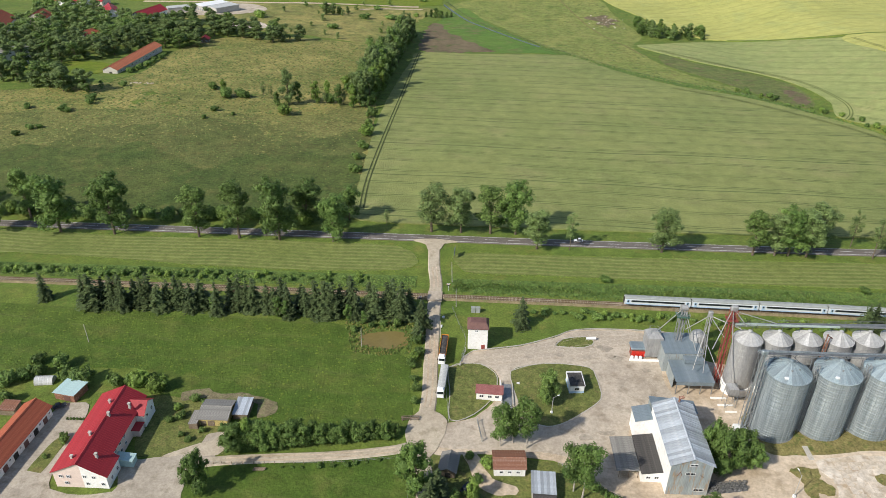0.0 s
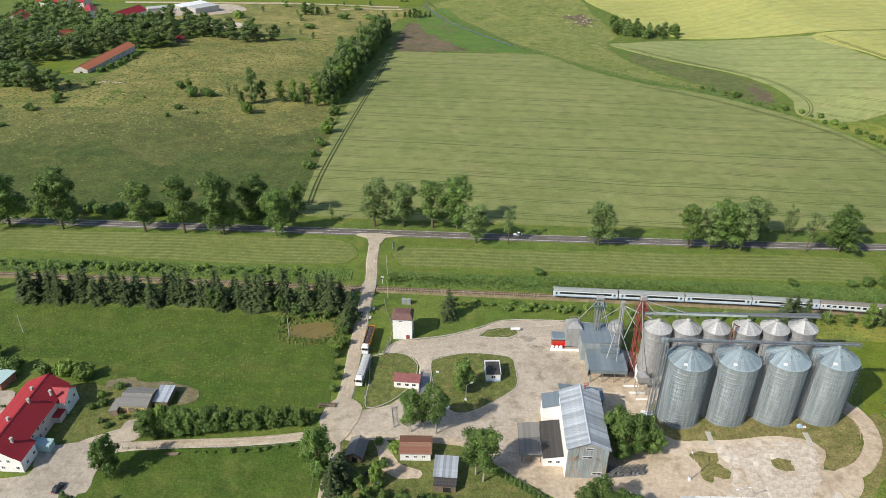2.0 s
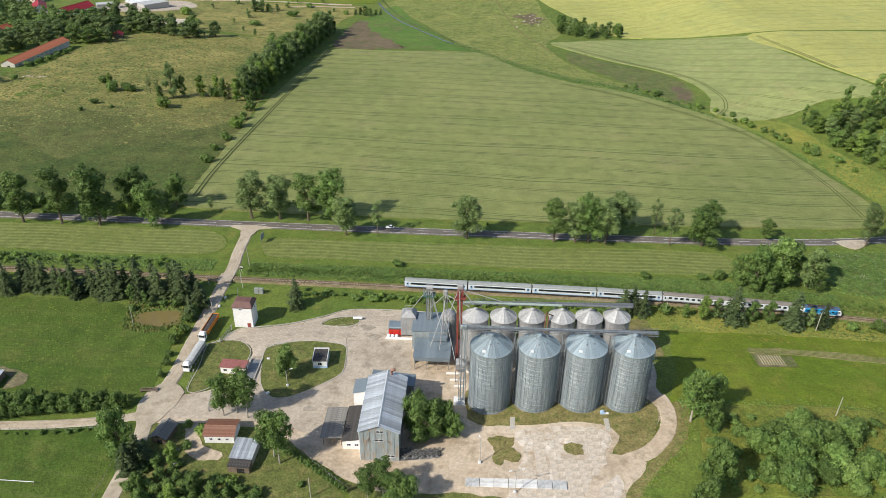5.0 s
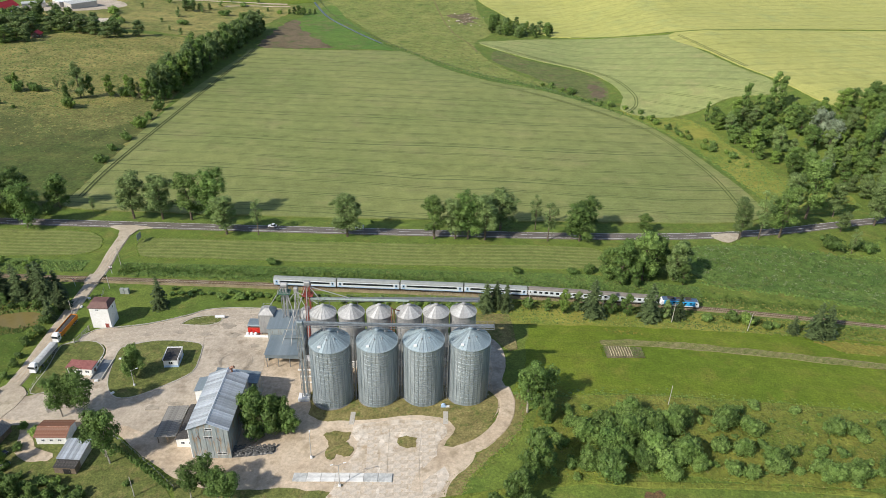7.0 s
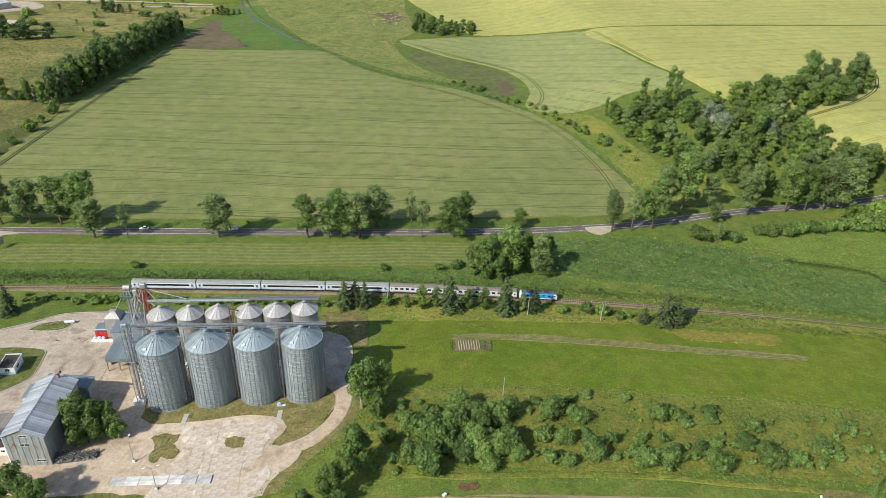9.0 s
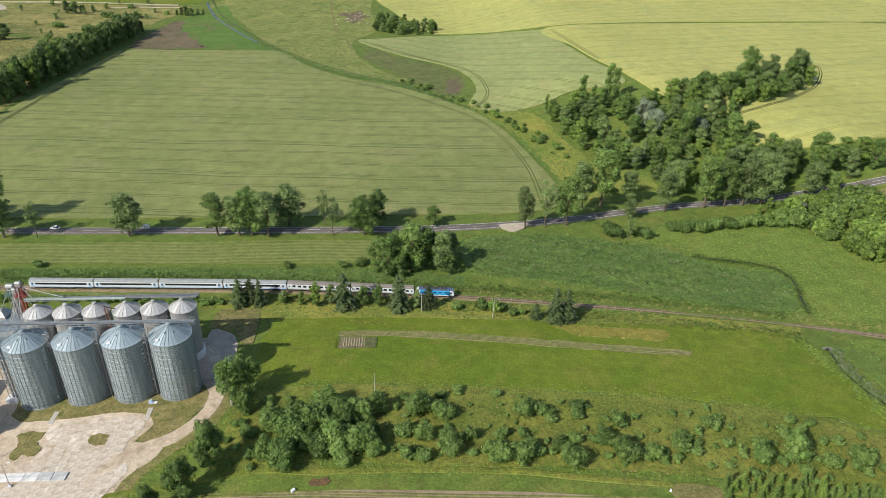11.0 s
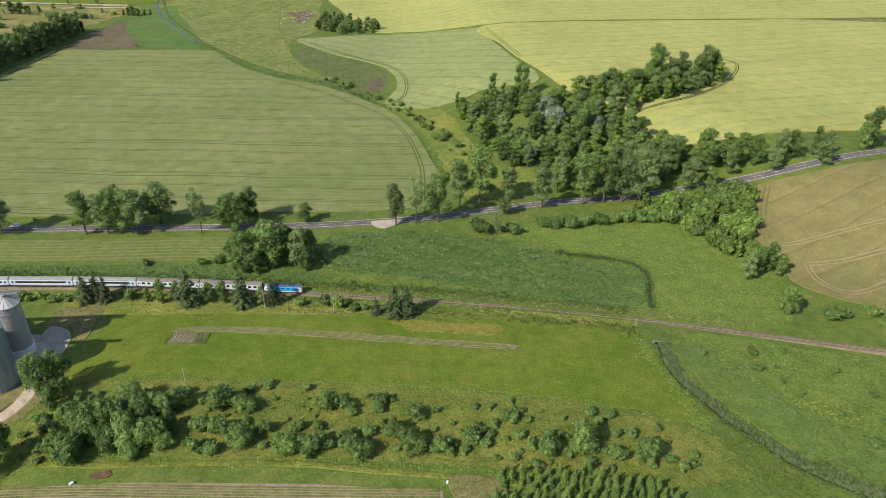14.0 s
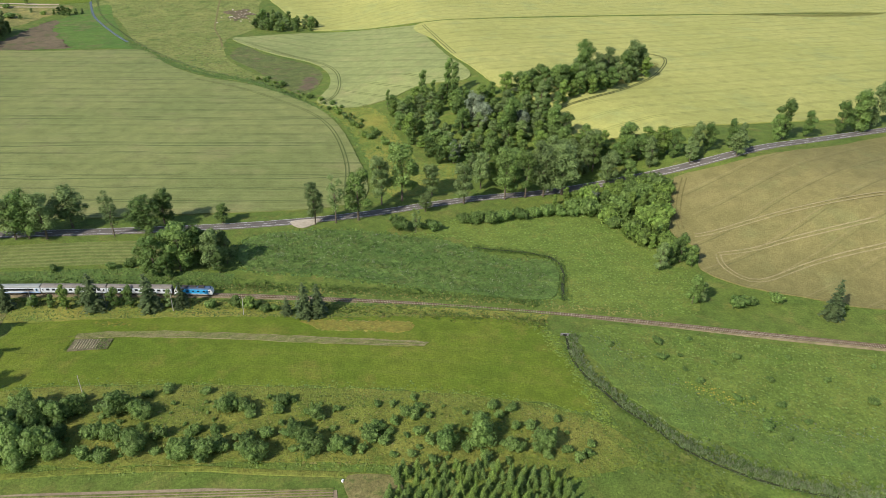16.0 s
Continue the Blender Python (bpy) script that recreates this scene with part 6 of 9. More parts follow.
growth("scrub", "low wild bushes scattered over rough grass", "scrub", [q for q in scatter(SCRUB, 3.8, 12, 4000, 170) if q[0] < 235 or q[1] < 146 or rng.random() < 0.6], [BUSH[0], BUSH[1], BUSH[3]], 1.0, 3.6, 1.1)
growth("young_plantation", "dense rows of young fresh green trees", "plantation", scatter([(310, 124), (338, 125), (357, 119), (362, 104), (304, 104)], 2.3, 5, 2500, 120), SAPLING, 3.6, 5.6, 1.15)

for x, y in scatter([(178, 137), (180, 156.5), (196, 160), (212, 158), (210, 142), (190, 135.8)], 5.4, 31, 900, 28):
    TALLSHRUB[rng.randrange(3)].place(x, y, rng.uniform(6.5, 10), spread=0.92)


# Reeds along the stream
def along(line, per_metre, side, spread, seed):
    """Spots strewn beside a line."""
    r, out = random.Random(seed), []
    pts = curve_points(line, 1.0 / per_metre)
    for p, q in zip(pts, pts[1:]):
        d = (q - p).normalized()
        off = side + r.gauss(0, spread)
        out.append((p.x - d.y * off, p.y + d.x * off))
    return out


def herbs(label, spots, low, high, wide, materials, seed, leaves, upright=0.3):
    """Leafy stalks in loose clumps, each of several small blades, as one mesh."""
    r = random.Random(seed)
    verts, faces, tone = [], [], []
    for x, y in spots:
        h, w, z = r.uniform(low, high) * (0.7 + 0.5 * abs(math.sin(x * 0.13 + y * 0.21))), wide * r.uniform(0.7, 1.4), ground_z(x, y)
        which = r.randrange(len(materials))
        for _ in range(leaves):
            a, d, i = r.uniform(0, 6.28), w * math.sqrt(r.random()), len(verts)
            px, py = x + d * math.cos(a), y + d * math.sin(a)
            top = z + h * (1.05 - 0.6 * (d / (w * 1.01)) ** 2) * r.uniform(0.75, 1.1)
            foot = z if r.random() < upright else top - h * r.uniform(0.25, 0.5)
            b, lean = r.uniform(0, 6.28), w * r.uniform(0.3, 0.6)
            bx, by = math.cos(b) * w * 0.4, math.sin(b) * w * 0.4
            verts += [(px - bx, py - by, foot), (px + bx, py + by, foot + 0.1 * h), (px + lean * math.cos(a), py + lean * math.sin(a), top)]
            faces.append((i, i + 1, i + 2))
            tone.append(which)
    me = bpy.data.meshes.new("herbs")
    me.from_pydata(verts, [], faces)
    for m in materials:
        me.materials.append(m)
    me.polygons.foreach_set("material_index", tone)
    return tagged(new("herbs", me), label, "herbs", "", "stuff")


def reeds(line, width, per_metre, low, high, side=0.0, material=M_REED, label="dense green reeds along the stream", seed=5):
    r = random.Random(seed)
    verts, faces = [], []
    pts = curve_points(line, 1.0 / per_metre)
    for p, q in zip(pts, pts[1:]):
        d = (q - p).normalized()
        for _ in range(3):
            off = side + r.gauss(0, width)
            x, y = p.x - d.y * off + r.uniform(-0.3, 0.3), p.y + d.x * off + r.uniform(-0.3, 0.3)
            z, h, a, w = ground_z(x, y), r.uniform(low, high), r.uniform(0, 3.14), r.uniform(0.12, 0.3)
            dx, dy, i = math.cos(a) * w, math.sin(a) * w, len(verts)
            lx, ly = r.uniform(-0.3, 0.3), r.uniform(-0.3, 0.3)
            verts += [(x - dx, y - dy, z), (x + dx, y + dy, z), (x + dx * 0.5 + lx, y + dy * 0.5 + ly, z + h), (x - dx * 0.5 + lx, y - dy * 0.5 + ly, z + h)]
            faces.append((i, i + 1, i + 2, i + 3))
    me = bpy.data.meshes.new("reeds")
    me.from_pydata(verts, [], faces)
    me.materials.append(material)
    tagged(new("reeds", me), label, "reeds", "", "stuff")


herbs("dense green reeds and sedge along the stream", along(BROOK, 9, 2.0, 1.4, 101), 0.6, 1.5, 0.45, [M_REED, M_REED, M_TUFT_DARK], 102, 7, 1.0)
herbs("dark sedge on the bank of the stream", along(BROOK, 3, -1.3, 0.5, 103), 0.4, 0.9, 0.4, [M_TUFT_DARK, M_TUFT_GREEN], 104, 6)
herbs("pale plumes of reeds along the stream", along(BROOK, 3.2, 2.8, 1.1, 105), 0.9, 1.7, 0.32, [M_REED_PALE, M_REED], 106, 5, 1.0)
herbs("wide reed bed beside the stream", along(BROOK[7:], 12, 4.0, 2.6, 107), 0.5, 1.3, 0.45, [M_REED, M_TUFT_DARK, M_REED], 108, 7, 1.0)
herbs("ragged weeds leaning over a ditch", along([(352, 263), (364, 259.5), (376.5, 256.5), (386, 252), (389, 246), (388.5, 236), (385.5, 226), (383.5, 216)], 6, 0.0, 1.3, 109), 0.6, 1.3, 0.5, [M_WEEDLEAF, M_TUFT_DARK, M_TUFT_GREEN], 110, 7)
herbs("tall leafy weeds in uneven clumps", scatter(WEEDFIELD, 1.1, 111, 14000, 3600), 0.5, 1.7, 0.75, [M_WEEDLEAF, M_WEEDLEAF, M_TUFT_DARK, M_WEEDFLOWER], 112, 9)
herbs("pale flowering weeds in a rank field", scatter(WEEDFIELD, 4.0, 113, 3000, 420), 0.9, 1.6, 0.4, [M_WEEDFLOWER, M_REED_PALE], 114, 5)
herbs("leafy vegetables in rows beside tilled earth", [(x, 192.8 + 0.45 * j) for x in (194.2, 195.2, 204.8, 205.8, 206.8, 207.8, 208.8) for j in range(17)], 0.75, 1.0, 0.36, [M_TUFT_GREEN, M_TUFT_DARK], 123, 6)
herbs("small dark shoots and thistles on the rough slope", scatter(SCRUB, 2.4, 115, 5000, 620), 0.35, 1.1, 0.4, [M_LEAF_DARK, M_LEAF, M_TUFT_GREEN], 116, 7)
herbs("scattered thistles and docks in rough pasture", scatter([(388, 198), (440, 187), (500, 172), (560, 156), (560, 118), (440, 124), (404, 148), (390, 166)], 2.6, 117, 5000, 520), 0.3, 0.9, 0.4, [M_TUFT_DARK, M_TUFT_GREEN, M_TUFT_GOLD], 118, 6)
herbs("tall herbs and grasses on the railway bank", along([(150, 232), (200, 229.5), (250, 223), (300, 215), (350, 206), (372, 201)], 7, -1.5, 2.2, 119), 0.4, 1.2, 0.45, [M_TUFT_GREEN, M_TUFT_DARK, M_TUFT_GOLD, M_TUFT_GREEN], 120, 7)
herbs("tall herbs and grasses north of the railway", along([(-4, 249), (80, 247), (150, 244), (215, 239), (254, 234.5), (310, 226), (372, 213)], 7, 2.0, 2.2, 121), 0.4, 1.3, 0.5, [M_TUFT_GREEN, M_TUFT_DARK, M_WEEDLEAF, M_TUFT_GREEN], 122, 7)
reeds([(-33, 967), (0, 874), (48, 779), (92, 704), (142, 633), (181, 594), (219, 562), (253, 514)], 1.0, 1.0, 0.6, 1.2)

# Trees and shrubs between railway and road
for x, y, h in ((208, 254, 14), (212, 249, 19), (222, 252, 22), (228, 256, 19), (236, 253, 19), (241, 257, 16), (216, 257, 17), (231, 261, 14), (218, 247, 11), (239, 249, 10)):
    WOOD[(1, 2, 1, 0)[rng.randrange(4)]].place(x, y, h, spread=1.15, label="dense leafy tree between railway and road")
for x, y, h in ((184, 224, 11), (189, 226, 9), (203, 224, 9), (209, 223, 10), (224, 222, 8), (178, 226, 6)):
    WOOD[rng.randrange(4)].place(x, y, h, label="leafy tree beside the railway")
for x, y, h in ((240, 221, 4), (250, 221, 5), (255, 220, 5), (262, 216, 4), (170, 228, 5), (258, 219, 4), (266, 217, 3)):
    BUSH[rng.randrange(4)].place(x, y, h, label="leafy shrub beside the railway")
for k in range(34):
    x = -235 + 5.2 * k + rng.uniform(-2, 2)
    BUSH[rng.randrange(4)].place(x, rng.uniform(301, 308), rng.uniform(4, 8), label="dense shrub below the roadside trees")
growth("bank_scrub", "low green bushes along the railway bank", "scrub", scatter([(-255, 254), (-150, 254), (-40, 256), (-40, 251), (-255, 249)], 3.0, 6, 2000, 70) + scatter([(24, 236), (85, 233), (150, 230), (150, 226), (85, 229), (24, 231)], 3.0, 8, 2000, 48), LOWBUSH, 1.5, 3.2)
for x, y, h in ((60, 258, 4), (168, 256, 3.5), (192, 256, 4), (200, 257, 4.5), (206, 258, 4), (-60, 300, 4), (100, 300, 1.5), (319.3, 284, 8.5), (335, 281, 7), (330, 284, 4), (351, 288, 6), (357, 287, 7), (364, 287, 7.5), (371, 289, 7), (380, 291, 7.5), (387, 292, 6.5), (394, 293.5, 7.5), (401, 294, 6), (408, 291.5, 5.5)):
    BUSH[rng.randrange(2)].place(x, y, h)
for x, y in scatter([(395, 306), (425, 312), (452, 314), (460, 300), (448, 282), (446, 258), (440, 246), (432, 262), (420, 285)], 5, 14, 2000, 60):
    (BUSH[2], BUSH[0], BUSH[2], WOOD[3], WOOD[2])[rng.randrange(5)].place(x, y, rng.uniform(5, 11), label="fresh green shrub in a thicket below the road")
for x, y, h in ((433, 238, 13), (440, 242, 11), (445, 244, 14), (449, 240, 10), (437, 211, 13), (441, 212, 9), (455, 208, 7), (462, 209, 4), (473, 210, 5), (498, 202, 4)):
    (BUSH if h < 9 else WOOD)[rng.randrange(4)].place(x, y, h)
for x, y, h in ((412, 185, 3.2), (410, 175, 2.4), (418.4, 161, 2.4), (392.5, 183.4, 2.2), (425, 186, 1.6), (417.4, 176.4, 1.5), (428.4, 171.6, 1.7), (438.4, 174.6, 2.6), (445.3, 161.2, 2), (458.4, 173, 2), (428.4, 151.8, 2.2), (442.3, 148, 2.6), (432.3, 138.2, 3.2), (436.2, 132.4, 2), (434, 146, 1.4), (434, 152, 1.4), (416, 168, 1.4), (447.4, 140, 2), (429, 183, 1.2), (466, 160, 2), (476, 148, 2.4), (488, 166, 2)):
    BUSH[(0, 1, 3)[rng.randrange(3)]].place(x, y, h, spread=rng.uniform(1.1, 1.6))
for x, y in scatter([(215, 575), (240, 530), (275, 490), (298, 430), (312, 385), (322, 388), (308, 440), (284, 496), (250, 534), (222, 580)], 5, 19, 1500, 40):
    BUSH[rng.randrange(4)].place(x, y, rng.uniform(2, 5), label="waterside shrub along the stream")
for x, y, h in ((-150, 192, 5), (-140, 190, 6), (-146, 186, 5), (-117, 182, 5), (-113, 183.4, 4), (-109.4, 182.4, 5.4), (-106, 183, 4.5), (-102.2, 180, 5.8), (-130.6, 182.6, 6.5), (-150.2, 183.5, 5.5), (-123, 157, 2.6), (-121.8, 155.4, 2.8), (-124.6, 149, 1.6), (-136, 184, 4), (-128, 183, 6), (-155, 180, 6), (-150, 172, 5), (-88, 176, 3), (-84, 174, 2.5), (-92, 172, 2.5)):
    BUSH[rng.randrange(4)].place(x, y, h)
growth("garden_shrubs", "mixed fruit bushes and shrubs of a cottage garden", "shrubs", scatter([(-5, 112), (-5, 136), (2, 142), (10, 138), (22, 134), (32, 130), (42, 116), (40, 110)], 3.2, 61, 1800, 85), [BUSH[0], BUSH[1], BUSH[3]], 1.6, 4.2)
# ---- grain silos ----
def turned_part(name, profile, n, material, parent, label="", shade=False):
    bm = bmesh.new()
    lathe(bm, profile, n, closed_top=False)
    return part(name, bm, material, parent, label, shade)


def silo(label, radius, wall, rise, base, rings, panels, m_wall, m_roof, group, m):
    top = thing("grain_silo", label, "silo", m, group)
    profile, step = [(radius, base)], (wall - base) / rings
    for k in range(rings):
        z = base + k * step
        profile += [(radius, z + step * 0.12), (radius + 0.03, z + step * 0.5), (radius, z + step * 0.88)]
        if k % 2 == 1:
            profile += [(radius + 0.06, z + step * 0.95), (radius + 0.06, z + step)]
    profile.append((radius, wall))
    turned_part("wall", profile, 48, m_wall, top)
    turned_part("base_ring", [(radius + 0.35, -0.4), (radius + 0.35, base + 0.15), (radius, base + 0.3)], 48, M_STEEL_DARK if base < 1 else M_WHITEWALL, top, "dark ring at the foot")
    turned_part("eave_ring", [(radius, wall - 0.15), (radius + 0.2, wall - 0.1), (radius + 0.22, wall + 0.05), (radius, wall + 0.08)], 48, m_roof, top)
    a = math.pi / panels
    bm = bmesh.new()
    r0, r1, z0, z1 = radius + 0.15, 0.45, wall, wall + rise
    lo = [bm.verts.new((r0 * math.cos(t), r0 * math.sin(t), z0)) for t in (-a, a)]
    hi = [bm.verts.new((r1 * math.cos(t), r1 * math.sin(t), z1)) for t in (-a, a)]
    bm.faces.new((lo[0], lo[1], hi[1], hi[0]))
    seam = [Vector((r * math.cos(a) - 0.05 * s * math.sin(a), r * math.sin(a) + 0.05 * s * math.cos(a), z + h)) for r, z in ((r0, z0), (r1, z1)) for s in (-1, 1) for h in (0.0, 0.13)]
    v = [bm.verts.new(p) for p in seam]
    for f in ((0, 1, 5, 4), (2, 6, 7, 3), (1, 3, 7, 5), (0, 2, 3, 1)):
        bm.faces.new([v[i] for i in f])
    sheet = mesh_from(bm, "roof_panel", m_roof)
    for k in range(panels):
        ob = new("roof_panel", sheet)
        ob.parent, ob.rotation_euler = top, (0, 0, 2 * math.pi * k / panels)
    bm = bmesh.new()
    lathe(bm, [(0.7, wall + rise - 0.15), (0.7, wall + rise + 0.45), (0.15, wall + rise + 0.7)], 12, closed_top=True)
    part("cap", bm, m_roof, top)
    return top


def add_front_fittings(top, radius, wall, rise):
    post = mesh_from(boxes((radius + 0.02, radius + 0.13, -0.06, 0.06, 0.2, wall)), "stiffener", M_ZINC)
    for k in range(30):
        ob = new("stiffener", post)
        ob.parent, ob.rotation_euler = top, (0, 0, 2 * math.pi * (k + 0.5) / 30)
    for k in range(1, 25):
        z = wall * k / 25
        turned_part("wind_ring", [(radius + 0.02, z - 0.05), (radius + 0.14, z - 0.04), (radius + 0.14, z + 0.04), (radius + 0.02, z + 0.05)], 40, M_ZINC, top)
    a = radians(-118)
    hatch = part("roof_hatch", bevelled(boxes((-0.55, 0.55, -0.4, 0.4, 0, 0.55)), 0.06), M_WHITE, top, "white roof hatch")
    hatch.location = (radius * 0.8 * math.cos(a), radius * 0.8 * math.sin(a), wall + rise * 0.22)
    for t in (-50, -100, 30, 130):
        bm = bmesh.new()
        lathe(bm, [(0.22, 0), (0.22, 0.45), (0.38, 0.5), (0.1, 0.7)], 8, closed_top=True)
        vent = part("roof_vent", bm, M_STEEL_DARK, top)
        vent.location = (radius * 0.45 * math.cos(radians(t)), radius * 0.45 * math.sin(radians(t)), wall + rise * 0.56)
    a = radians(-25)
    c = Vector((math.cos(a), math.sin(a), 0))
    s = Vector((-c.y, c.x, 0))
    p = c * (radius + 0.45)
    bars = [(p + s * k + Vector((0, 0, 0.5)), p + s * k + Vector((0, 0, wall)), 0.05) for k in (-0.35, 0.35)]
    bars += [(p - s * 0.35 + Vector((0, 0, z)), p + s * 0.35 + Vector((0, 0, z)), 0.035) for z in np.arange(0.8, wall, 0.6)]
    part("ladder", rods(*bars, n=4), M_ZINC, top, "galvanised wall ladder")
    hoops = bmesh.new()
    for z in np.arange(3, wall, 1.6):
        ring = [p + c * (0.75 * math.sin(t)) + s * (0.45 * math.cos(t)) + Vector((0, 0, z)) for t in np.linspace(0, math.pi, 6)]
        for q0, q1 in zip(ring, ring[1:]):
            rod(hoops, q0, q1, 0.03, n=4, caps=False)
    part("ladder_cage", hoops, M_ZINC, top)


FRONT_X, FRONT_Y, FRONT_R, FRONT_H = (99.2, 114.3, 129.3, 144.2), (172.0, 172.6, 173.0, 173.5), 6.6, 23.4
FRONT_Z = (1.7, 2.0, 2.4, 2.8)
big = silo("tall galvanised corrugated grain silo with a conical roof", FRONT_R, FRONT_H, 3.7, 0.3, 26, 30, M_ZINC, M_ZINC_ROOF, "large front silos", pose(FRONT_X[0], FRONT_Y[0], FRONT_Z[0]))
add_front_fittings(big, FRONT_R, FRONT_H, 3.7)
for x, y, z in zip(FRONT_X[1:], FRONT_Y[1:], FRONT_Z[1:]):
    copy_thing(big, pose(x, y, z))
BACK_X, BACK_Y = (94.0, 103.7, 113.4, 123.6, 133.0, 142.5), (191.3, 191.7, 192.0, 192.2, 192.5, 193.2)
small = silo("weathered grey grain silo with a pale ribbed conical roof", 4.5, 22.4, 2.7, 4.0, 16, 18, M_ZINC_OLD, M_PALE_ROOF, "smaller rear silos", pose(BACK_X[0], BACK_Y[0], 0.1))
part("plinth", boxes((-3.2, 3.2, -3.2, 3.2, -0.3, 3.9)), M_WHITEWALL, small, "white concrete plinth")
part("collar", (lambda b: (lathe(b, [(4.6, 3.6), (4.6, 4.1), (4.45, 4.2)], 32), b)[1])(bmesh.new()), M_LOCO_DARK, small, "dark blue band at the foot")
for k, (x, y) in enumerate(zip(BACK_X[1:], BACK_Y[1:])):
    copy_thing(small, pose(x, y, 0.2 + 0.16 * k))


def truss(name, label, a, b, width, height, bays, material, deck=True, posts=()):
    """A lattice walkway from a to b, with its posts."""
    top = thing(name, label, "walkway", Matrix.Translation(a))
    a, b = Vector(a), Vector(b)
    d = b - a
    u = Vector((-d.y, d.x, 0)).normalized() * (width / 2)
    up = Vector((0, 0, height))
    chords, webs, rails = [], [], []
    for s in (-1, 1):
        for h in (0, 1):
            chords.append((u * s + up * h, d + u * s + up * h, 0.09))
        for k in range(bays + 1):
            p = d * (k / bays) + u * s
            webs.append((p, p + up, 0.055))
            if k < bays:
                q = d * ((k + 1) / bays) + u * s
                webs.append((p + up * (k % 2), q + up * (1 - k % 2), 0.045))
            rails.append((p + up, p + up + Vector((0, 0, 1.1)), 0.04))
        rails.append((u * s + up + Vector((0, 0, 1.1)), d + u * s + up + Vector((0, 0, 1.1)), 0.035))
        rails.append((u * s + up + Vector((0, 0, 0.6)), d + u * s + up + Vector((0, 0, 0.6)), 0.025))
    for bar in chords:
        part("chord", rods(bar, n=4), material, top)
    half = len(webs) // 2
    part("bracing", rods(*webs[:half], n=4), material, top)
    part("bracing", rods(*webs[half:], n=4), material, top)
    part("handrail", rods(*rails, n=4), material, top, "thin steel handrail")
    if deck:
        bm = bmesh.new()
        v = [bm.verts.new(p) for p in (u * -1 + up, d - u + up, d + u + up, u + up)]
        f = bm.faces.new(v)
        made = bmesh.ops.extrude_face_region(bm, geom=[f])["geom"]
        for e in made:
            if isinstance(e, bmesh.types.BMVert):
                e.co.z -= 0.08
        part("deck", bm, material, top, "grey steel deck")
    for p, q in posts:
        part("post", rods((Vector(p) - a, Vector(q) - a, 0.11)), material, top)
    return top


conv_posts = [((x + dx, 176.0, 25.6), (x + dx, 176.2, 28.5)) for x in FRONT_X for dx in (-3.2, 3.2)]
conv_posts += [((x + dx, 175.0, 25.2), (x + dx * 0.35, 175.2, 28.4)) for x in FRONT_X for dx in (-5.2, 5.2)]
conv_posts += [((x + 7.55, 172.0, 2.2), (x + 7.55, 175.0, 28.4)) for x in FRONT_X[:3]]
way = truss("silo_walkway", "grey steel lattice walkway above the silo roofs", (90.5, 175.6, 28.2), (152.0, 176.2, 28.6), 1.7, 0.8, 28, M_STEEL_DIM, True, conv_posts)
part("conveyor", boxes((0, 61, 0.25, 0.75, 0.85, 1.25)), M_ZINC, way, "galvanised chain conveyor")
way = truss("silo_walkway", "pale steel conveyor bridge over the rear silos", (89.5, 194.0, 25.6), (148.0, 195.4, 26.2), 1.6, 0.5, 24, M_STEEL_DIM, True, [((x + dx, 194.2, 23.4), (x + dx, 194.5, 25.6)) for x in BACK_X for dx in (-2, 2)])
part("conveyor", boxes((0, 34, -0.6, 0.0, 0.6, 1.1)), M_PALE_GREEN, way, "pale green conveyor housing")
part("conveyor", boxes((34.1, 58, -0.5, 0.1, 0.95, 1.4)), M_STEEL_DARK, way, "grey conveyor housing")


def guard(parent, a, b, levels, material):
    """A guard rail round a platform, each bar a part."""
    for z in levels:
        for k in (-1, 1):
            part("platform_rail", rods(((k * a, -b, z), (k * a, b, z), 0.05)), material, parent)
            part("platform_rail", rods(((-a, k * b, z), (a, k * b, z), 0.05)), material, parent)


def lattice(name, label, x, y, side, height, material, levels, z0=0.0, category="tower"):
    top = thing(name, label, category, pose(x, y, ground_z(x, y)))
    h = side / 2
    corner = [(-h, -h), (h, -h), (h, h), (-h, h)]
    for cx, cy in corner:
        part("leg", rods(((cx, cy, z0 - 0.3), (cx, cy, height), 0.10), n=5), material, top)
    braces = []
    for k in range(levels):
        a, b = z0 + (height - z0) * k / levels, z0 + (height - z0) * (k + 1) / levels
        for i in range(4):
            p, q = corner[i], corner[(i + 1) % 4]
            braces += [((*p, b), (*q, b), 0.05), ((*(p if k % 2 else q), a), (*(q if k % 2 else p), b), 0.045)]
    part("bracing", rods(*braces, n=4), material, top)
    return top


tower = lattice("elevator_tower", "grey lattice elevator tower beside the silos", 90.3, 171.4, 2.2, 31.0, M_STEEL_DARK, 14)
for dx in (-0.5, 0.5):
    part("elevator_leg", boxes((dx - 0.22, dx + 0.22, -0.3, 0.3, 0, 31)), M_ZINC, tower, "galvanised elevator casing")
part("elevator_head", bevelled(boxes((-1.0, 1.0, -0.6, 0.6, 30.6, 32.2)), 0.25), M_ZINC, tower)
part("base_box", bevelled(boxes((-2.6, 1.2, -1.6, 1.4, -0.2, 1.4)), 0.08), M_WHITE, tower, "pale steel base box")
for x in (106.7, 121.8, 136.8):
    t = lattice("ladder_tower", "slim lattice ladder tower between two silos", x, 171.0, 1.1, 26.8, M_STEEL_DARK, 18)

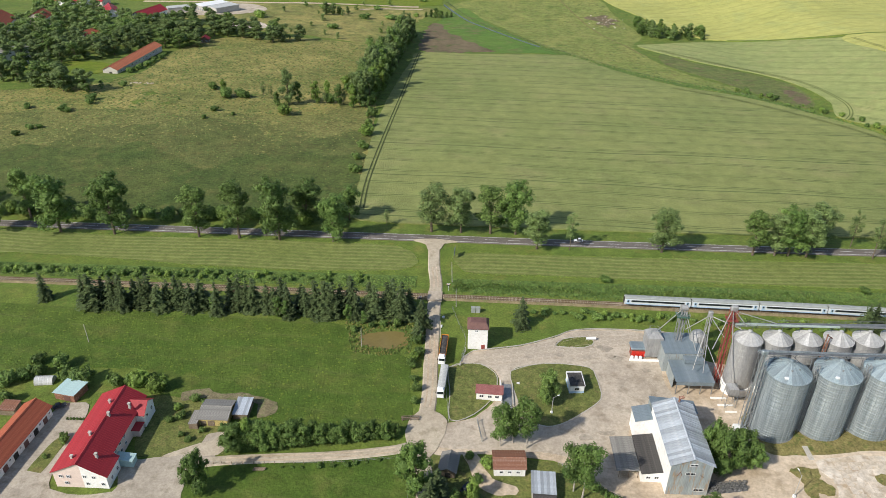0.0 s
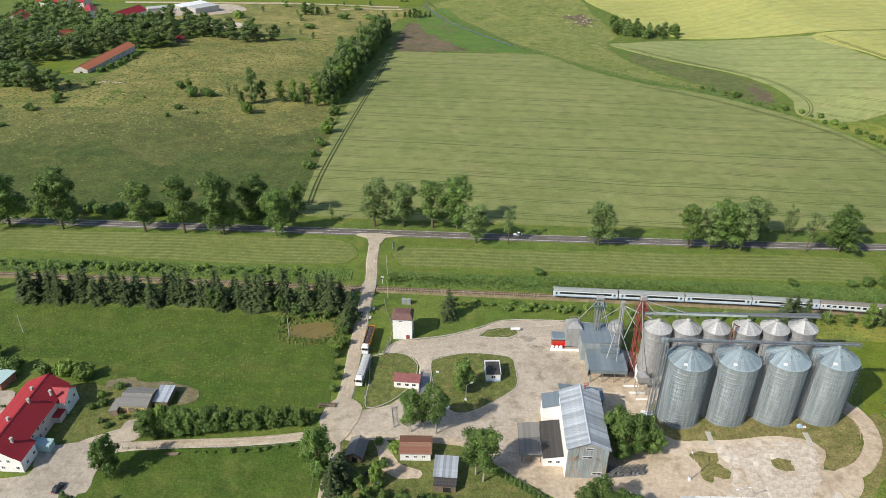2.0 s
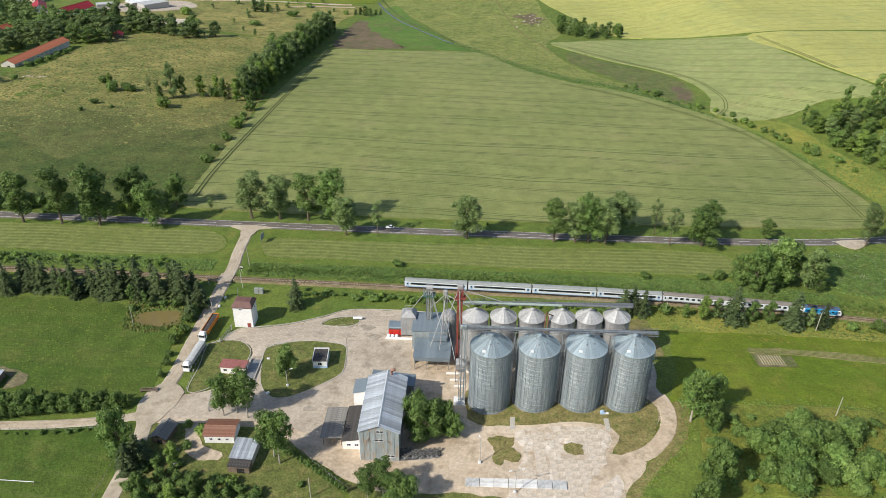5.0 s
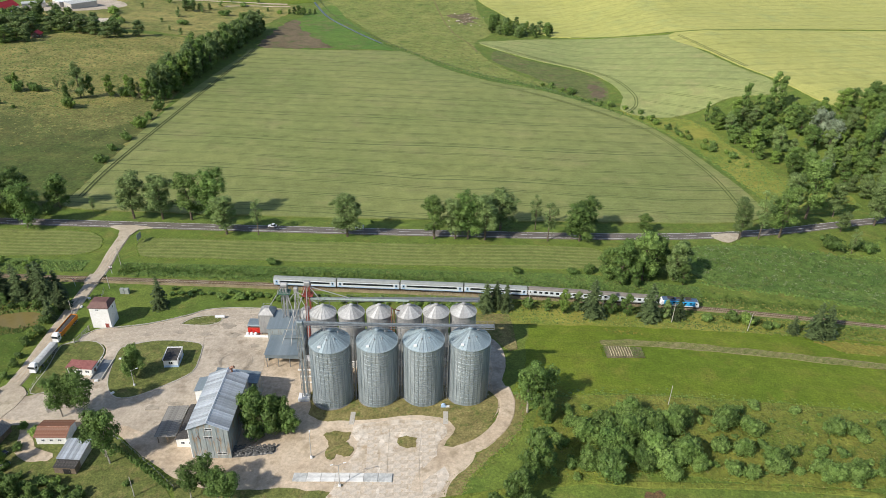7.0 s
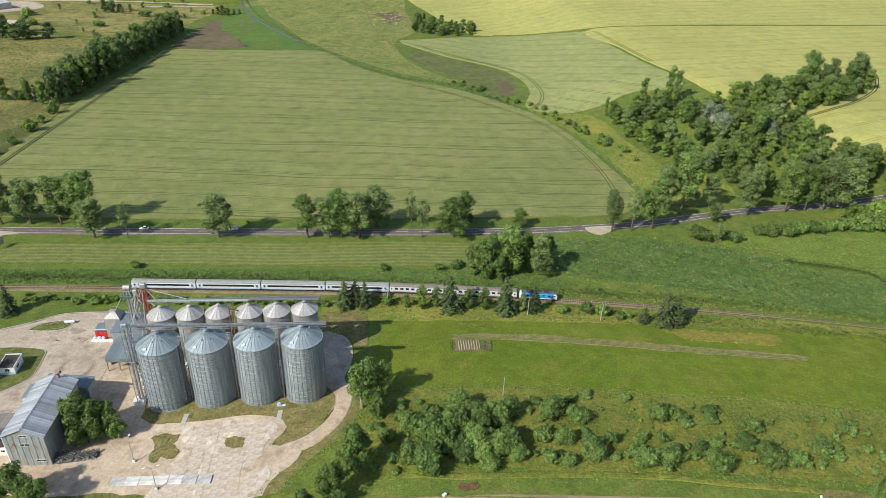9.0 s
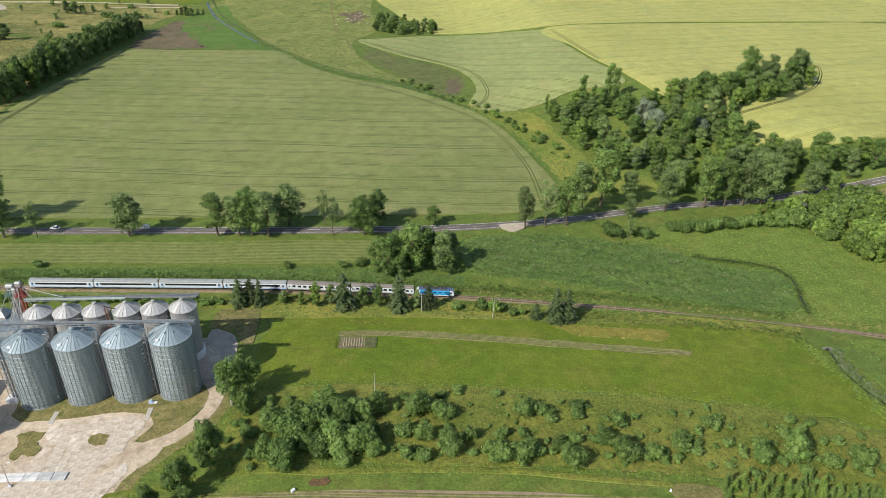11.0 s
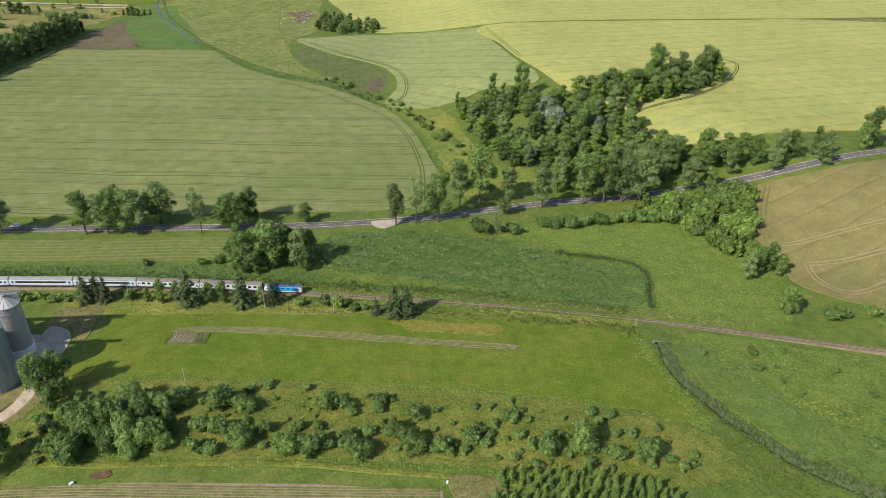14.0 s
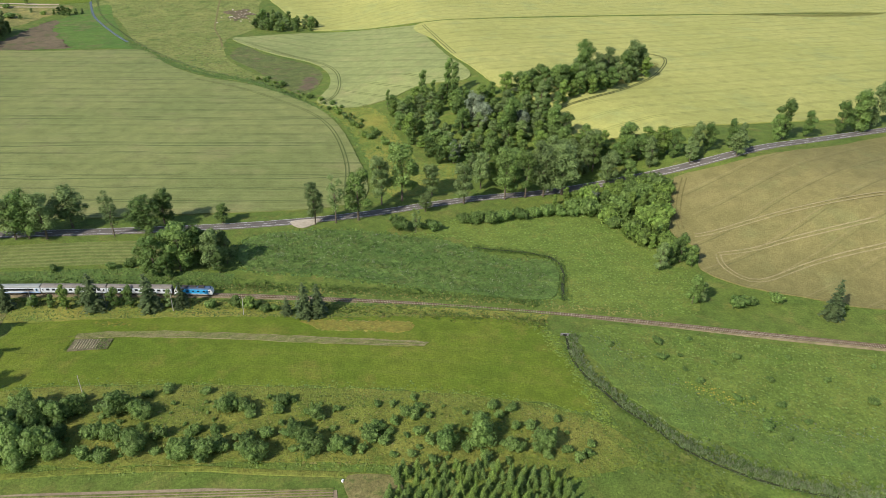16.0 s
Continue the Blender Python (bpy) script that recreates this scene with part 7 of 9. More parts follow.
# Dryer plant with its elevators
red = lattice("elevator_tower", "red-painted lattice elevator tower of the dryer", 88.6, 194.6, 2.0, 31.0, M_RED_STEEL, 12)
for dx in (-0.55, 0.55):
    part("elevator_leg", boxes((dx - 0.25, dx + 0.25, -0.3, 0.3, 0, 30)), M_RED_STEEL, red, "rust-red elevator casing")
part("platform", boxes((-1.9, 1.9, -1.6, 1.6, 27.0, 27.15)), M_RED_STEEL, red)
guard(red, 1.9, 1.6, (27.7, 28.3), M_RED_STEEL)
part("elevator_head", bevelled(boxes((-1.1, 1.1, -0.7, 0.7, 30.2, 32.4)), 0.3), M_ZINC_OLD, red, "grey elevator head")
part("spout", rods(((0.5, 0, 30.4), (4.8, -1.5, 25.4), 0.17), ((0.8, 0, 30.2), (14.2, -1.2, 26.8), 0.15), ((-0.6, 0, 30.4), (-5.2, -3.2, 17.0), 0.17), ((-0.3, -0.5, 30), (1.0, -10, 6.8), 0.17)), M_ZINC_OLD, red, "pale steel grain pipes")
head = lattice("elevator_tower", "grey lattice tower with a green platform above the dryer", 77.2, 207.5, 2.2, 21.5, M_STEEL_DARK, 8)
part("platform", boxes((-2.2, 2.2, -1.8, 1.8, 19.3, 19.5)), surf("green_grating", (0.06, 0.13, 0.10), (0.08, 0.16, 0.12), 1, 5, 0.6, 0, grain=0.2), head, "dark green platform")
guard(head, 2.2, 1.8, (20.0, 20.6), M_STEEL_DARK)
part("elevator_leg", boxes((-0.7, -0.25, -0.3, 0.3, 0, 22), (0.25, 0.7, -0.3, 0.3, 0, 22)), M_ZINC_OLD, head, "pale elevator casing")
bm = bmesh.new()
rod(bm, (-1.2, 0, 22.6), (1.2, 0, 22.6), 1.0, n=12)
part("elevator_head", bm, M_ZINC_OLD, head)
part("spout", rods(((-0.8, 0, 21.5), (-7.0, 1.8, 11.0), 0.15), ((0.6, -0.3, 21.5), (5.0, -6, 8.6), 0.15), ((0.2, 0, 21), (3.5, -3, 11), 0.14)), M_ZINC_OLD, head, "pale steel grain pipes")
mast = lattice("elevator_tower", "pale pipe head with grain pipes spreading from it", 83.4, 199.5, 1.2, 25.0, M_ZINC_OLD, 8)
part("elevator_head", bevelled(boxes((-0.8, 0.8, -0.6, 0.6, 24.6, 26.8)), 0.25), M_ZINC_OLD, mast, "grey elevator head")
part("spout", rods(((0, 0, 25), (-5.8, 4, 16.0), 0.14), ((0, 0, 25), (4.8, -4, 19.0), 0.14), ((0, -0.3, 25), (-1.5, -9, 7.5), 0.14), ((0, 0, 25), (8.5, -6.5, 24.5), 0.14), ((-0.2, 0, 20), (-4.8, -8, 8), 0.12), ((0.2, -0.2, 15), (4.2, -13.5, 6.5), 0.12)), M_ZINC_OLD, mast, "pale steel grain pipes")
pipe = thing("loading_pipe", "rusty brown pipe stack between two rear silos", "pipe", pose(118.2, 189.2, 0.2))
part("pipe", rods(((-0.5, 0, 0), (-0.4, 0, 26.5), 0.22), ((0.5, 0, 0), (0.5, 0, 25), 0.2), ((-0.4, 0, 26), (2.2, 1.5, 24), 0.2), n=8), M_RUST_ROOF, pipe)
part("bracing", rods(*[((-0.5, 0, z), (0.5, 0, z + 1.2), 0.07) for z in range(2, 24, 2)]), M_RUST_ROOF, pipe)
hop = thing("grain_hopper", "grey steel loading hopper on legs", "hopper", pose(89.6, 183.2, 0.1))
bm = bmesh.new()
lathe(bm, [(0.5, 4.2), (2.4, 6.2), (2.4, 8.6), (0.6, 9.6)], 4, closed_top=True)
part("bin", bm, M_ZINC_OLD, hop).rotation_euler = (0, 0, radians(45))
for cx in (-1.7, 1.7):
    for cy in (-1.7, 1.7):
        part("leg", rods(((cx, cy, -0.2), (cx, cy, 6.4), 0.1)), M_STEEL_DARK, hop)
part("bracing", rods(((-1.7, -1.7, 1), (1.7, -1.7, 4.5), 0.06), ((1.7, -1.7, 1), (-1.7, -1.7, 4.5), 0.06), ((1.7, -1.7, 1), (1.7, 1.7, 4.5), 0.06), ((-1.7, -1.7, 1), (-1.7, 1.7, 4.5), 0.06)), M_STEEL_DARK, hop)
for i, (x, y) in enumerate(((87.2, 186.2), (88.6, 182.8), (90.2, 179.6))):
    w = thing("low_wall", "low white concrete wall by the loading point", "wall", pose(x, y, 0.1))
    part("wall", bevelled(boxes((-2.6, 2.6, -0.4, 0.4, -0.2, 0.9)), 0.06), M_WHITEWALL, w)


# ---- buildings ----
def window(parent, x, y, z, w, h, face="s"):
    """A framed window on a wall that faces south, north, east or west."""
    turn = {"s": 0, "e": 90, "n": 180, "w": 270}[face]
    m = pose(x, y, z, 0, 0, turn)
    t = 0.1
    fr = part("window", boxes((-w / 2, w / 2, -0.07, 0.03, -h / 2, -h / 2 + t), (-w / 2, w / 2, -0.07, 0.03, h / 2 - t, h / 2), (-w / 2, -w / 2 + t, -0.07, 0.03, -h / 2 + t, h / 2 - t), (w / 2 - t, w / 2, -0.07, 0.03, -h / 2 + t, h / 2 - t), (-t / 2, t / 2, -0.06, 0.03, -h / 2 + t, h / 2 - t)), M_WHITE, parent)
    fr.matrix_basis = m
    part("pane", boxes((-w / 2 + t, w / 2 - t, -0.03, 0.0, -h / 2 + t, h / 2 - t)), M_GLASS, fr)
    return fr


def door(parent, x, y, w, h, material, face="s", z=0.0):
    turn = {"s": 0, "e": 90, "n": 180, "w": 270}[face]
    d = part("door", bevelled(boxes((-w / 2, w / 2, -0.08, 0.04, 0.0, h)), 0.02), material, parent)
    d.matrix_basis = pose(x, y, z, 0, 0, turn)
    part("handle", boxes((w * 0.32, w * 0.4, -0.14, -0.06, h * 0.48, h * 0.53)), M_STEEL_DARK, d)
    return d


def prism(bm, x0, x1, y0, y1, z0, ze0, ze1, ridge=None, zr=None):
    """A wall block along y; the gable's ridge stands at x = ridge."""
    if ridge is None:
        sec = [(x0, z0), (x1, z0), (x1, ze1), (x0, ze0)]
    else:
        sec = [(x0, z0), (x1, z0), (x1, ze1), (ridge, zr), (x0, ze0)]
    a = [bm.verts.new((x, y0, z)) for x, z in sec]
    b = [bm.verts.new((x, y1, z)) for x, z in sec]
    n = len(sec)
    bm.faces.new(a)
    bm.faces.new(b[::-1])
    for k in range(n):
        bm.faces.new((a[(k + 1) % n], a[k], b[k], b[(k + 1) % n]))
    return bm


def roof_sheets(parent, xa, za, xb, zb, y0, y1, pitch, material, name="roof_sheet", rib=0.05):
    """One slope from its eave (xa, za) to its ridge (xb, zb), laid in sheets along y."""
    n = max(1, round((y1 - y0) / pitch))
    w = (y1 - y0) / n
    d = Vector((xb - xa, 0, zb - za))
    up = Vector((-d.z, 0, d.x)).normalized()
    up = up if up.z > 0 else -up
    bm = bmesh.new()
    a, t = Vector((xa, 0, za)), up * 0.1
    for q0, q1, lift in ((0.0, w - 0.015, 0.0), (w - 0.16, w - 0.02, rib)):
        lo = [a + Vector((0, q, 0)) + up * lift for q in (q0, q1)]
        hi = [p + d for p in lo]
        vs = [bm.verts.new(p) for p in (lo[0], lo[1], hi[1], hi[0])] + [bm.verts.new(p + t) for p in (lo[0], lo[1], hi[1], hi[0])]
        for f in ((3, 2, 1, 0), (4, 5, 6, 7), (0, 1, 5, 4), (1, 2, 6, 5), (2, 3, 7, 6), (3, 0, 4, 7)):
            bm.faces.new([vs[i] for i in f])
    bmesh.ops.recalc_face_normals(bm, faces=list(bm.faces))
    me = mesh_from(bm, name, material)
    for k in range(n):
        ob = new(name, me)
        ob.parent, ob.location = parent, (0, y0 + k * w, 0)
    return n


def ridge_cap(parent, x, z, y0, y1, material):
    bm = bmesh.new()
    v = [bm.verts.new(p) for p in ((x - 0.35, y0, z - 0.06), (x, y0, z + 0.2), (x + 0.35, y0, z - 0.06), (x - 0.35, y1, z - 0.06), (x, y1, z + 0.2), (x + 0.35, y1, z - 0.06))]
    for f in ((0, 1, 4, 3), (1, 2, 5, 4), (0, 3, 5, 2), (0, 2, 1), (3, 4, 5)):
        bm.faces.new([v[i] for i in f])
    part("ridge_cap", bm, material, parent)


def house_block(name, label, category, m, x0, x1, y0, y1, eave, ridge_x, ridge_z, m_wall, m_roof, pitch=1.0, over=0.45, eave_r=None, rib=0.05):
    """A gabled building whose ridge runs along its own y."""
    top = thing(name, label, category, m)
    er = eave if eave_r is None else eave_r
    part("wall", prism(bmesh.new(), x0, x1, y0, y1, -0.4, eave, er, ridge_x, ridge_z), m_wall, top)
    for xe, ze, ov in ((x0, eave, -over), (x1, er, over)):
        slope = (ridge_z - ze) / (ridge_x - xe)
        roof_sheets(top, xe + ov, ze + slope * ov + 0.06, ridge_x, ridge_z + 0.06, y0 - over, y1 + over, pitch, m_roof, rib=rib)
    ridge_cap(top, ridge_x, ridge_z + 0.14, y0 - over, y1 + over, m_roof)
    return top


def shed_block(name, label, category, m, x0, x1, y0, y1, za, zb, m_wall, m_roof, pitch=1.0, over=0.3):
    """A shed whose roof falls from x1 to x0 (za at x0, zb at x1)."""
    top = thing(name, label, category, m)
    part("wall", prism(bmesh.new(), x0, x1, y0, y1, -0.4, za, zb), m_wall, top)
    s = (zb - za) / (x1 - x0)
    roof_sheets(top, x0 - over, za - s * over + 0.05, x1 + over, zb + s * over + 0.05, y0 - over, y1 + over, pitch, m_roof)
    return top


def chimney(parent, x, y, z0, z1, m, s=0.35):
    c = part("chimney", bevelled(boxes((x - s, x + s, y - s, y + s, z0, z1)), 0.03), m, parent, "pale masonry chimney")
    part("chimney_cap", boxes((x - s - 0.1, x + s + 0.1, y - s - 0.1, y + s + 0.1, z1, z1 + 0.14)), M_KERB, c)


# Mill with its annexes
mill = house_block("feed_mill", "tall mill clad in rust-stained blue-grey sheet under a pale metal roof", "mill", pose(0, 0, 0.1), 60.2, 72.0, 145, 169.5, 12.0, 66.2, 14.6, M_RUSTWALL, M_TINROOF, 1.05, 0.5, rib=0.14)
window(mill, 66.4, 144.97, 12.0, 2.2, 0.9)
window(mill, 66.0, 144.97, 8.6, 2.8, 0.9)
window(mill, 69.4, 144.97, 2.2, 3.0, 1.0)
for x in (61.4, 63.2, 65, 66.8, 68.6, 70.6):
    part("cladding_seam", boxes((x - 0.04, x + 0.04, 144.9, 145.02, 0, 12.0)), M_RUSTWALL, mill)
part("gutter", boxes((71.95, 72.2, 145, 169.5, 11.75, 11.9)), M_ZINC, mill)
part("side_wall", boxes((60.05, 60.2, 145, 169.4, 0, 11.9)), M_WHITEWALL, mill, "white rendered side wall")
part("exhaust", (lambda b: (rod(b, (67.5, 168.6, 13.5), (67.5, 168.6, 16.2), 0.35), rod(b, (67.2, 168.2, 16.0), (68.6, 168.2, 16.6), 0.45), b)[2])(bmesh.new()), M_RUST_ROOF, mill, "rusty exhaust on the ridge")
part("sign_bracket", rods(((63.0, 144.8, 9.4), (62.2, 144.6, 7.8), 0.08), ((63.0, 144.8, 9.4), (63.6, 144.6, 8.0), 0.08), ((68.5, 144.8, 8.6), (69.8, 144.3, 7.8), 0.06)), M_RUST_ROOF, mill)
shed_block("mill_annex", "white rendered annex with a slate-blue sheet roof", "building", pose(0, 0, 0.1), 55.0, 60.0, 166.8, 173, 7.2, 8.4, M_WHITEWALL, M_BLUETIN, 0.7)
shed_block("mill_rear_shed", "blue-grey sheet shed behind the mill", "building", pose(0, 0, 0.1), 60.6, 74.5, 170.2, 175.5, 9.6, 8.2, M_TINWALL, M_BLUETIN, 0.8)
low = shed_block("low_annex", "low white annex with a tarred roof", "building", pose(0, 0, 0.1), 54.0, 60.0, 149.2, 164.5, 3.2, 4.2, M_WHITEWALL, M_TAR, 0.8, 0.2)
window(low, 56.0, 149.17, 1.9, 1.3, 1.0)
window(low, 58.4, 149.17, 1.9, 1.3, 1.0)
can = thing("open_canopy", "open lean-to with a grey fibre-cement roof on posts", "canopy", pose(0, 0, 0.1))
roof_sheets(can, 46.8, 3.0, 53.6, 3.4, 150.2, 164.0, 0.9, M_ETERNIT)
for x in (47.8, 50.6, 53.4):
    for y in (150.6, 157, 164):
        part("post", boxes((x - 0.1, x + 0.1, y - 0.1, y + 0.1, -0.3, 3.05 + (x - 47.4) * 0.06)), M_WOOD, can)
part("back_wall", boxes((47.6, 53.8, 163.9, 164.05, -0.2, 2.9)), M_WOOD, can, "dark plank back wall")
pile = thing("covered_pile", "long low pile under black sheeting held by tyres", "pile", pose(77.9, 147.6, 0.3, 0, 0, 5))
bm = bmesh.new()
gx, gy = 18, 6
vs = [[bm.verts.new((-7 + 14 * i / gx, -1.9 + 3.8 * j / gy, max(-0.3, 1.75 * math.sin(math.pi * j / gy) ** 0.6 * (0.55 + 0.45 * math.sin(i * 2.1) ** 2) * min(1, (i + 0.2) / 1.5, (gx - i + 0.2) / 1.5)))) for j in range(gy + 1)] for i in range(gx + 1)]
for i in range(gx):
    for j in range(gy):
        bm.faces.new((vs[i][j], vs[i + 1][j], vs[i + 1][j + 1], vs[i][j + 1]))
part("sheeting", bm, M_PLASTIC_BLACK, pile)
for k in range(44):
    bm = bmesh.new()
    lathe(bm, [(0.28, 0), (0.46, 0.02), (0.5, 0.12), (0.46, 0.22), (0.28, 0.24)], 12)
    part("tyre", bm, M_TYRE, pile).matrix_basis = pose(-6.3 + 12.6 * k / 43, -1.3 + 0.62 * (k * 3 % 5), 1.5 + rng.uniform(-0.15, 0.15), rng.uniform(-15, 15), rng.uniform(-15, 15), 0)

# Dryer sheds, bin and red intake
dry = thing("dryer_shed", "slate-blue sheet-roofed grain intake shed with an open front", "shed", pose(0, 0, 0.1))
roof_sheets(dry, 72.6, 5.6, 85.8, 5.7, 188.0, 199.6, 0.7, M_BLUETIN)
part("front_skirt", boxes((73.0, 85.6, 188.0, 188.15, 4.2, 5.6)), M_BLUETIN, dry, "slate-blue hanging front skirt")
part("back_wall", boxes((73.0, 85.6, 199.2, 199.5, -0.2, 5.5)), M_GREYWALL, dry)
part("side_wall", boxes((72.8, 73.05, 191.5, 199.4, -0.2, 5.4)), M_TINWALL, dry)
for x in (73.3, 77.4, 81.5, 85.3):
    part("post", boxes((x - 0.12, x + 0.12, 188.1, 188.34, -0.3, 5.5)), M_STEEL_DARK, dry)
up = shed_block("dryer_house", "blue-grey sheet dryer house under a slate-blue roof", "building", pose(0, 0, 0.1), 71.4, 84.5, 200.0, 211.5, 8.2, 8.6, M_TINWALL, M_BLUETIN, 0.7)
part("roof_step", boxes((77.6, 84.4, 197.2, 200.0, 6.2, 7.6)), M_BLUETIN, up)
bin_ = thing("square_bin", "square grey corrugated bin with a hipped top", "bin", pose(69.4, 209.6, 0.1))
prof = []
for k in range(16):
    prof += [(4.0, 1.0 + k * 0.5), (4.07, 1.25 + k * 0.5)]
bm = bmesh.new()
lathe(bm, prof + [(4.0, 9.2), (1.2, 11.2)], 4, closed_top=True)
part("body", bm, M_ZINC_OLD, bin_).rotation_euler = (0, 0, radians(45))
for cx in (-2.3, 2.3):
    for cy in (-2.3, 2.3):
        part("leg", boxes((cx - 0.15, cx + 0.15, cy - 0.15, cy + 0.15, -0.3, 1.2)), M_STEEL_DARK, bin_)
part("top_rail", rods(*[((sx * 1.6, -1.6, 11.6), (sx * 1.6, 1.6, 11.6), 0.05) for sx in (-1, 1)], *[((-1.6, sy * 1.6, 11.6), (1.6, sy * 1.6, 11.6), 0.05) for sy in (-1, 1)], *[((sx * 1.6, sy * 1.6, 9.6), (sx * 1.6, sy * 1.6, 11.7), 0.05) for sx in (-1, 1) for sy in (-1, 1)]), M_ZINC, bin_)
dome = thing("dust_collector", "pale domed dust collector behind the dryer", "collector", pose(84.6, 208.5, 0.1))
bm = bmesh.new()
lathe(bm, [(3.0, -0.2), (3.0, 9.5), (2.4, 11), (1.0, 12.2), (0.3, 12.4)], 16, closed_top=True)
part("body", bm, M_ZINC_OLD, dome)
red_box = thing("intake_box", "bright red slatted fan unit under a grey roof", "machine", pose(64.6, 208.6, 0.1))
part("body", boxes((-2.8, 2.8, -1.2, 1.6, 0.3, 2.9)), M_RED_STEEL, red_box)
for k in range(4):
    part("panel", bevelled(boxes((-2.7 + k * 1.38, -1.45 + k * 1.38, -1.34, -1.2, 0.4, 2.8)), 0.04), M_RED_TIN, red_box, "bright red panel")
part("roof", bevelled(boxes((-3.0, 3.2, -1.0, 3.6, 2.95, 3.9)), 0.3), M_BLUETIN, red_box, "grey-blue roof")
ramp = thing("loading_kerb", "long low white concrete loading edge", "kerb", pose(69.5, 205.4, 0.1))
part("edge", bevelled(boxes((-8.6, 3.6, -0.4, 0.4, -0.2, 0.7)), 0.05), M_WHITEWALL, ramp)
for k in range(3):
    b = thing("plastic_tank", "white plastic tank standing on concrete", "tank", pose(62.0 + 1.5 * k, 206.2, 0.2))
    bm = bmesh.new()
    lathe(bm, [(0.55, -0.1), (0.62, 0.1), (0.62, 1.2), (0.4, 1.4), (0.2, 1.5)], 12, closed_top=True)
    part("body", bm, M_WHITE, b)

# White tower, kiosk, gatehouse and weighbridge
tw = thing("transformer_tower", "white rendered tower house with a brown hipped roof", "tower", pose(5.9, 212.2, 0.1))
part("wall", bevelled(boxes((-3.6, 3.6, -3.2, 3.2, -0.4, 9.3)), 0.05), M_WHITEWALL, tw)
bm = bmesh.new()
v = box(bm, -4.0, 4.0, -3.6, 3.6, 9.3, 10.9)
for i, s in ((4, 1), (5, 1), (6, 1), (7, 1)):
    v[i].co.x *= 0.72
    v[i].co.y *= 0.45
part("roof", bm, M_BROWN_ROOF, tw, "brown sheet hipped roof")
part("eave_board", boxes((-4.0, 4.0, -3.6, 3.6, 9.05, 9.28)), M_BROWN_ROOF, tw)
door(tw, 2.0, -3.22, 1.3, 2.0, M_RED_STEEL, z=0.0)
window(tw, 3.62, 0.5, 7.4, 0.9, 1.0, "e")
window(tw, -0.6, -3.22, 8.2, 1.2, 0.7)
kb = thing("signal_cabinet", "small pale grey double cabinet beside the railway", "cabinet", pose(5.2, 232.5, 0.2))
for dx in (-0.95, 0.95):
    part("cabinet_box", bevelled(boxes((dx - 0.85, dx + 0.85, -0.6, 0.6, -0.2, 2.3)), 0.05), M_COACH_ROOF, kb, "pale grey metal box")
gh = thing("gatehouse", "small white gatehouse with a faded red roof", "building", pose(9.9, 183.4, 0.1, 0, 0, -3))
part("wall", boxes((-4.3, 4.3, -1.9, 1.9, -0.4, 3.1)), M_WHITEWALL, gh)
sub = bmesh.new()
prism(sub, -4.7, 4.7, -2.3, 2.3, 3.1, 3.35, 3.35)
part("roof", sub, surf("faded_red_roof", (0.27, 0.10, 0.09), (0.33, 0.14, 0.125), 0.5, 4, 0.8, 0.0, grain=0.2), gh, "faded red flat roof")
for x in (-2.6, 0.2, 2.6):
    window(gh, x, -1.92, 1.8, 1.4, 1.1)
door(gh, 4.32, 0.0, 1.0, 2.0, M_BROWN_ROOF, "e")
wb = thing("weighbridge", "sunken steel weighbridge deck between pale kerbs", "weighbridge", pose(16.0, 184.6, 0.2, 0, 0, 0))
part("deck", boxes((-1.5, 1.5, -5.2, 5.2, 0.1, 0.22)), M_STEEL_DARK, wb, "dark steel deck")
for s in (-1.9, 1.9):
    part("curb", bevelled(boxes((s - 0.2, s + 0.2, -5.5, 5.5, -0.1, 0.6)), 0.05), M_KERB, wb, "pale concrete curb")
for y in (-4, 0, 4):
    part("rail_post", rods(((-2.2, y, 0), (-2.2, y, 1.3), 0.07)), M_WHITE, wb)
part("guard_rail", rods(((-2.2, -5, 1.2), (-2.2, 6, 1.2), 0.09)), M_WHITE, wb, "white guard rail")
kiosk = thing("kiosk", "pale blue and white kiosk with a dark flat roof", "kiosk", pose(39.4, 190.0, 0.35, 0, 0, 4))
part("wall", bevelled(boxes((-2.5, 2.5, -3.4, 3.4, -0.2, 3.0)), 0.05), M_WHITE, kiosk)
part("roof", bevelled(boxes((-2.6, 2.6, -3.5, 3.5, 3.0, 3.35)), 0.05), M_TAR, kiosk, "dark flat roof")
part("parapet", boxes((-2.7, 2.7, 3.3, 3.6, 2.9, 3.7), (-2.7, -2.5, -3.5, 3.4, 2.9, 3.6), (2.5, 2.7, -3.5, 3.4, 2.9, 3.6)), M_WHITE, kiosk, "white parapet")
part("plinth", boxes((-2.55, 2.55, -3.45, 3.45, -0.25, 0.8)), M_COACH_BLUE, kiosk, "pale blue lower wall")
window(kiosk, 0, -3.42, 1.9, 1.5, 1.3)
window(kiosk, 2.52, -1, 1.9, 2.0, 1.2, "e")
for x, y, a, n in ((0.6, 203.0, 78, 6), (6.6, 166.8, 100, 5)):
    gt = thing("sliding_gate", "grey steel sliding gate at the yard entrance", "gate", pose(x, y, 0.2, 0, 0, a))
    part("gate_frame", boxes((-4, 4, -0.05, 0.05, 0.2, 0.3), (-4, 4, -0.05, 0.05, 1.5, 1.6)), M_STEEL_DARK, gt)
    for k in range(17):
        part("bar", boxes((-4 + k * 0.5 - 0.03, -4 + k * 0.5 + 0.03, -0.03, 0.03, 0.2, 1.6)), M_STEEL_DARK, gt)
    for s in (-4.2, 4.2):
        part("gate_post", boxes((s - 0.15, s + 0.15, -0.15, 0.15, -0.3, 2.0)), M_KERB, gt)

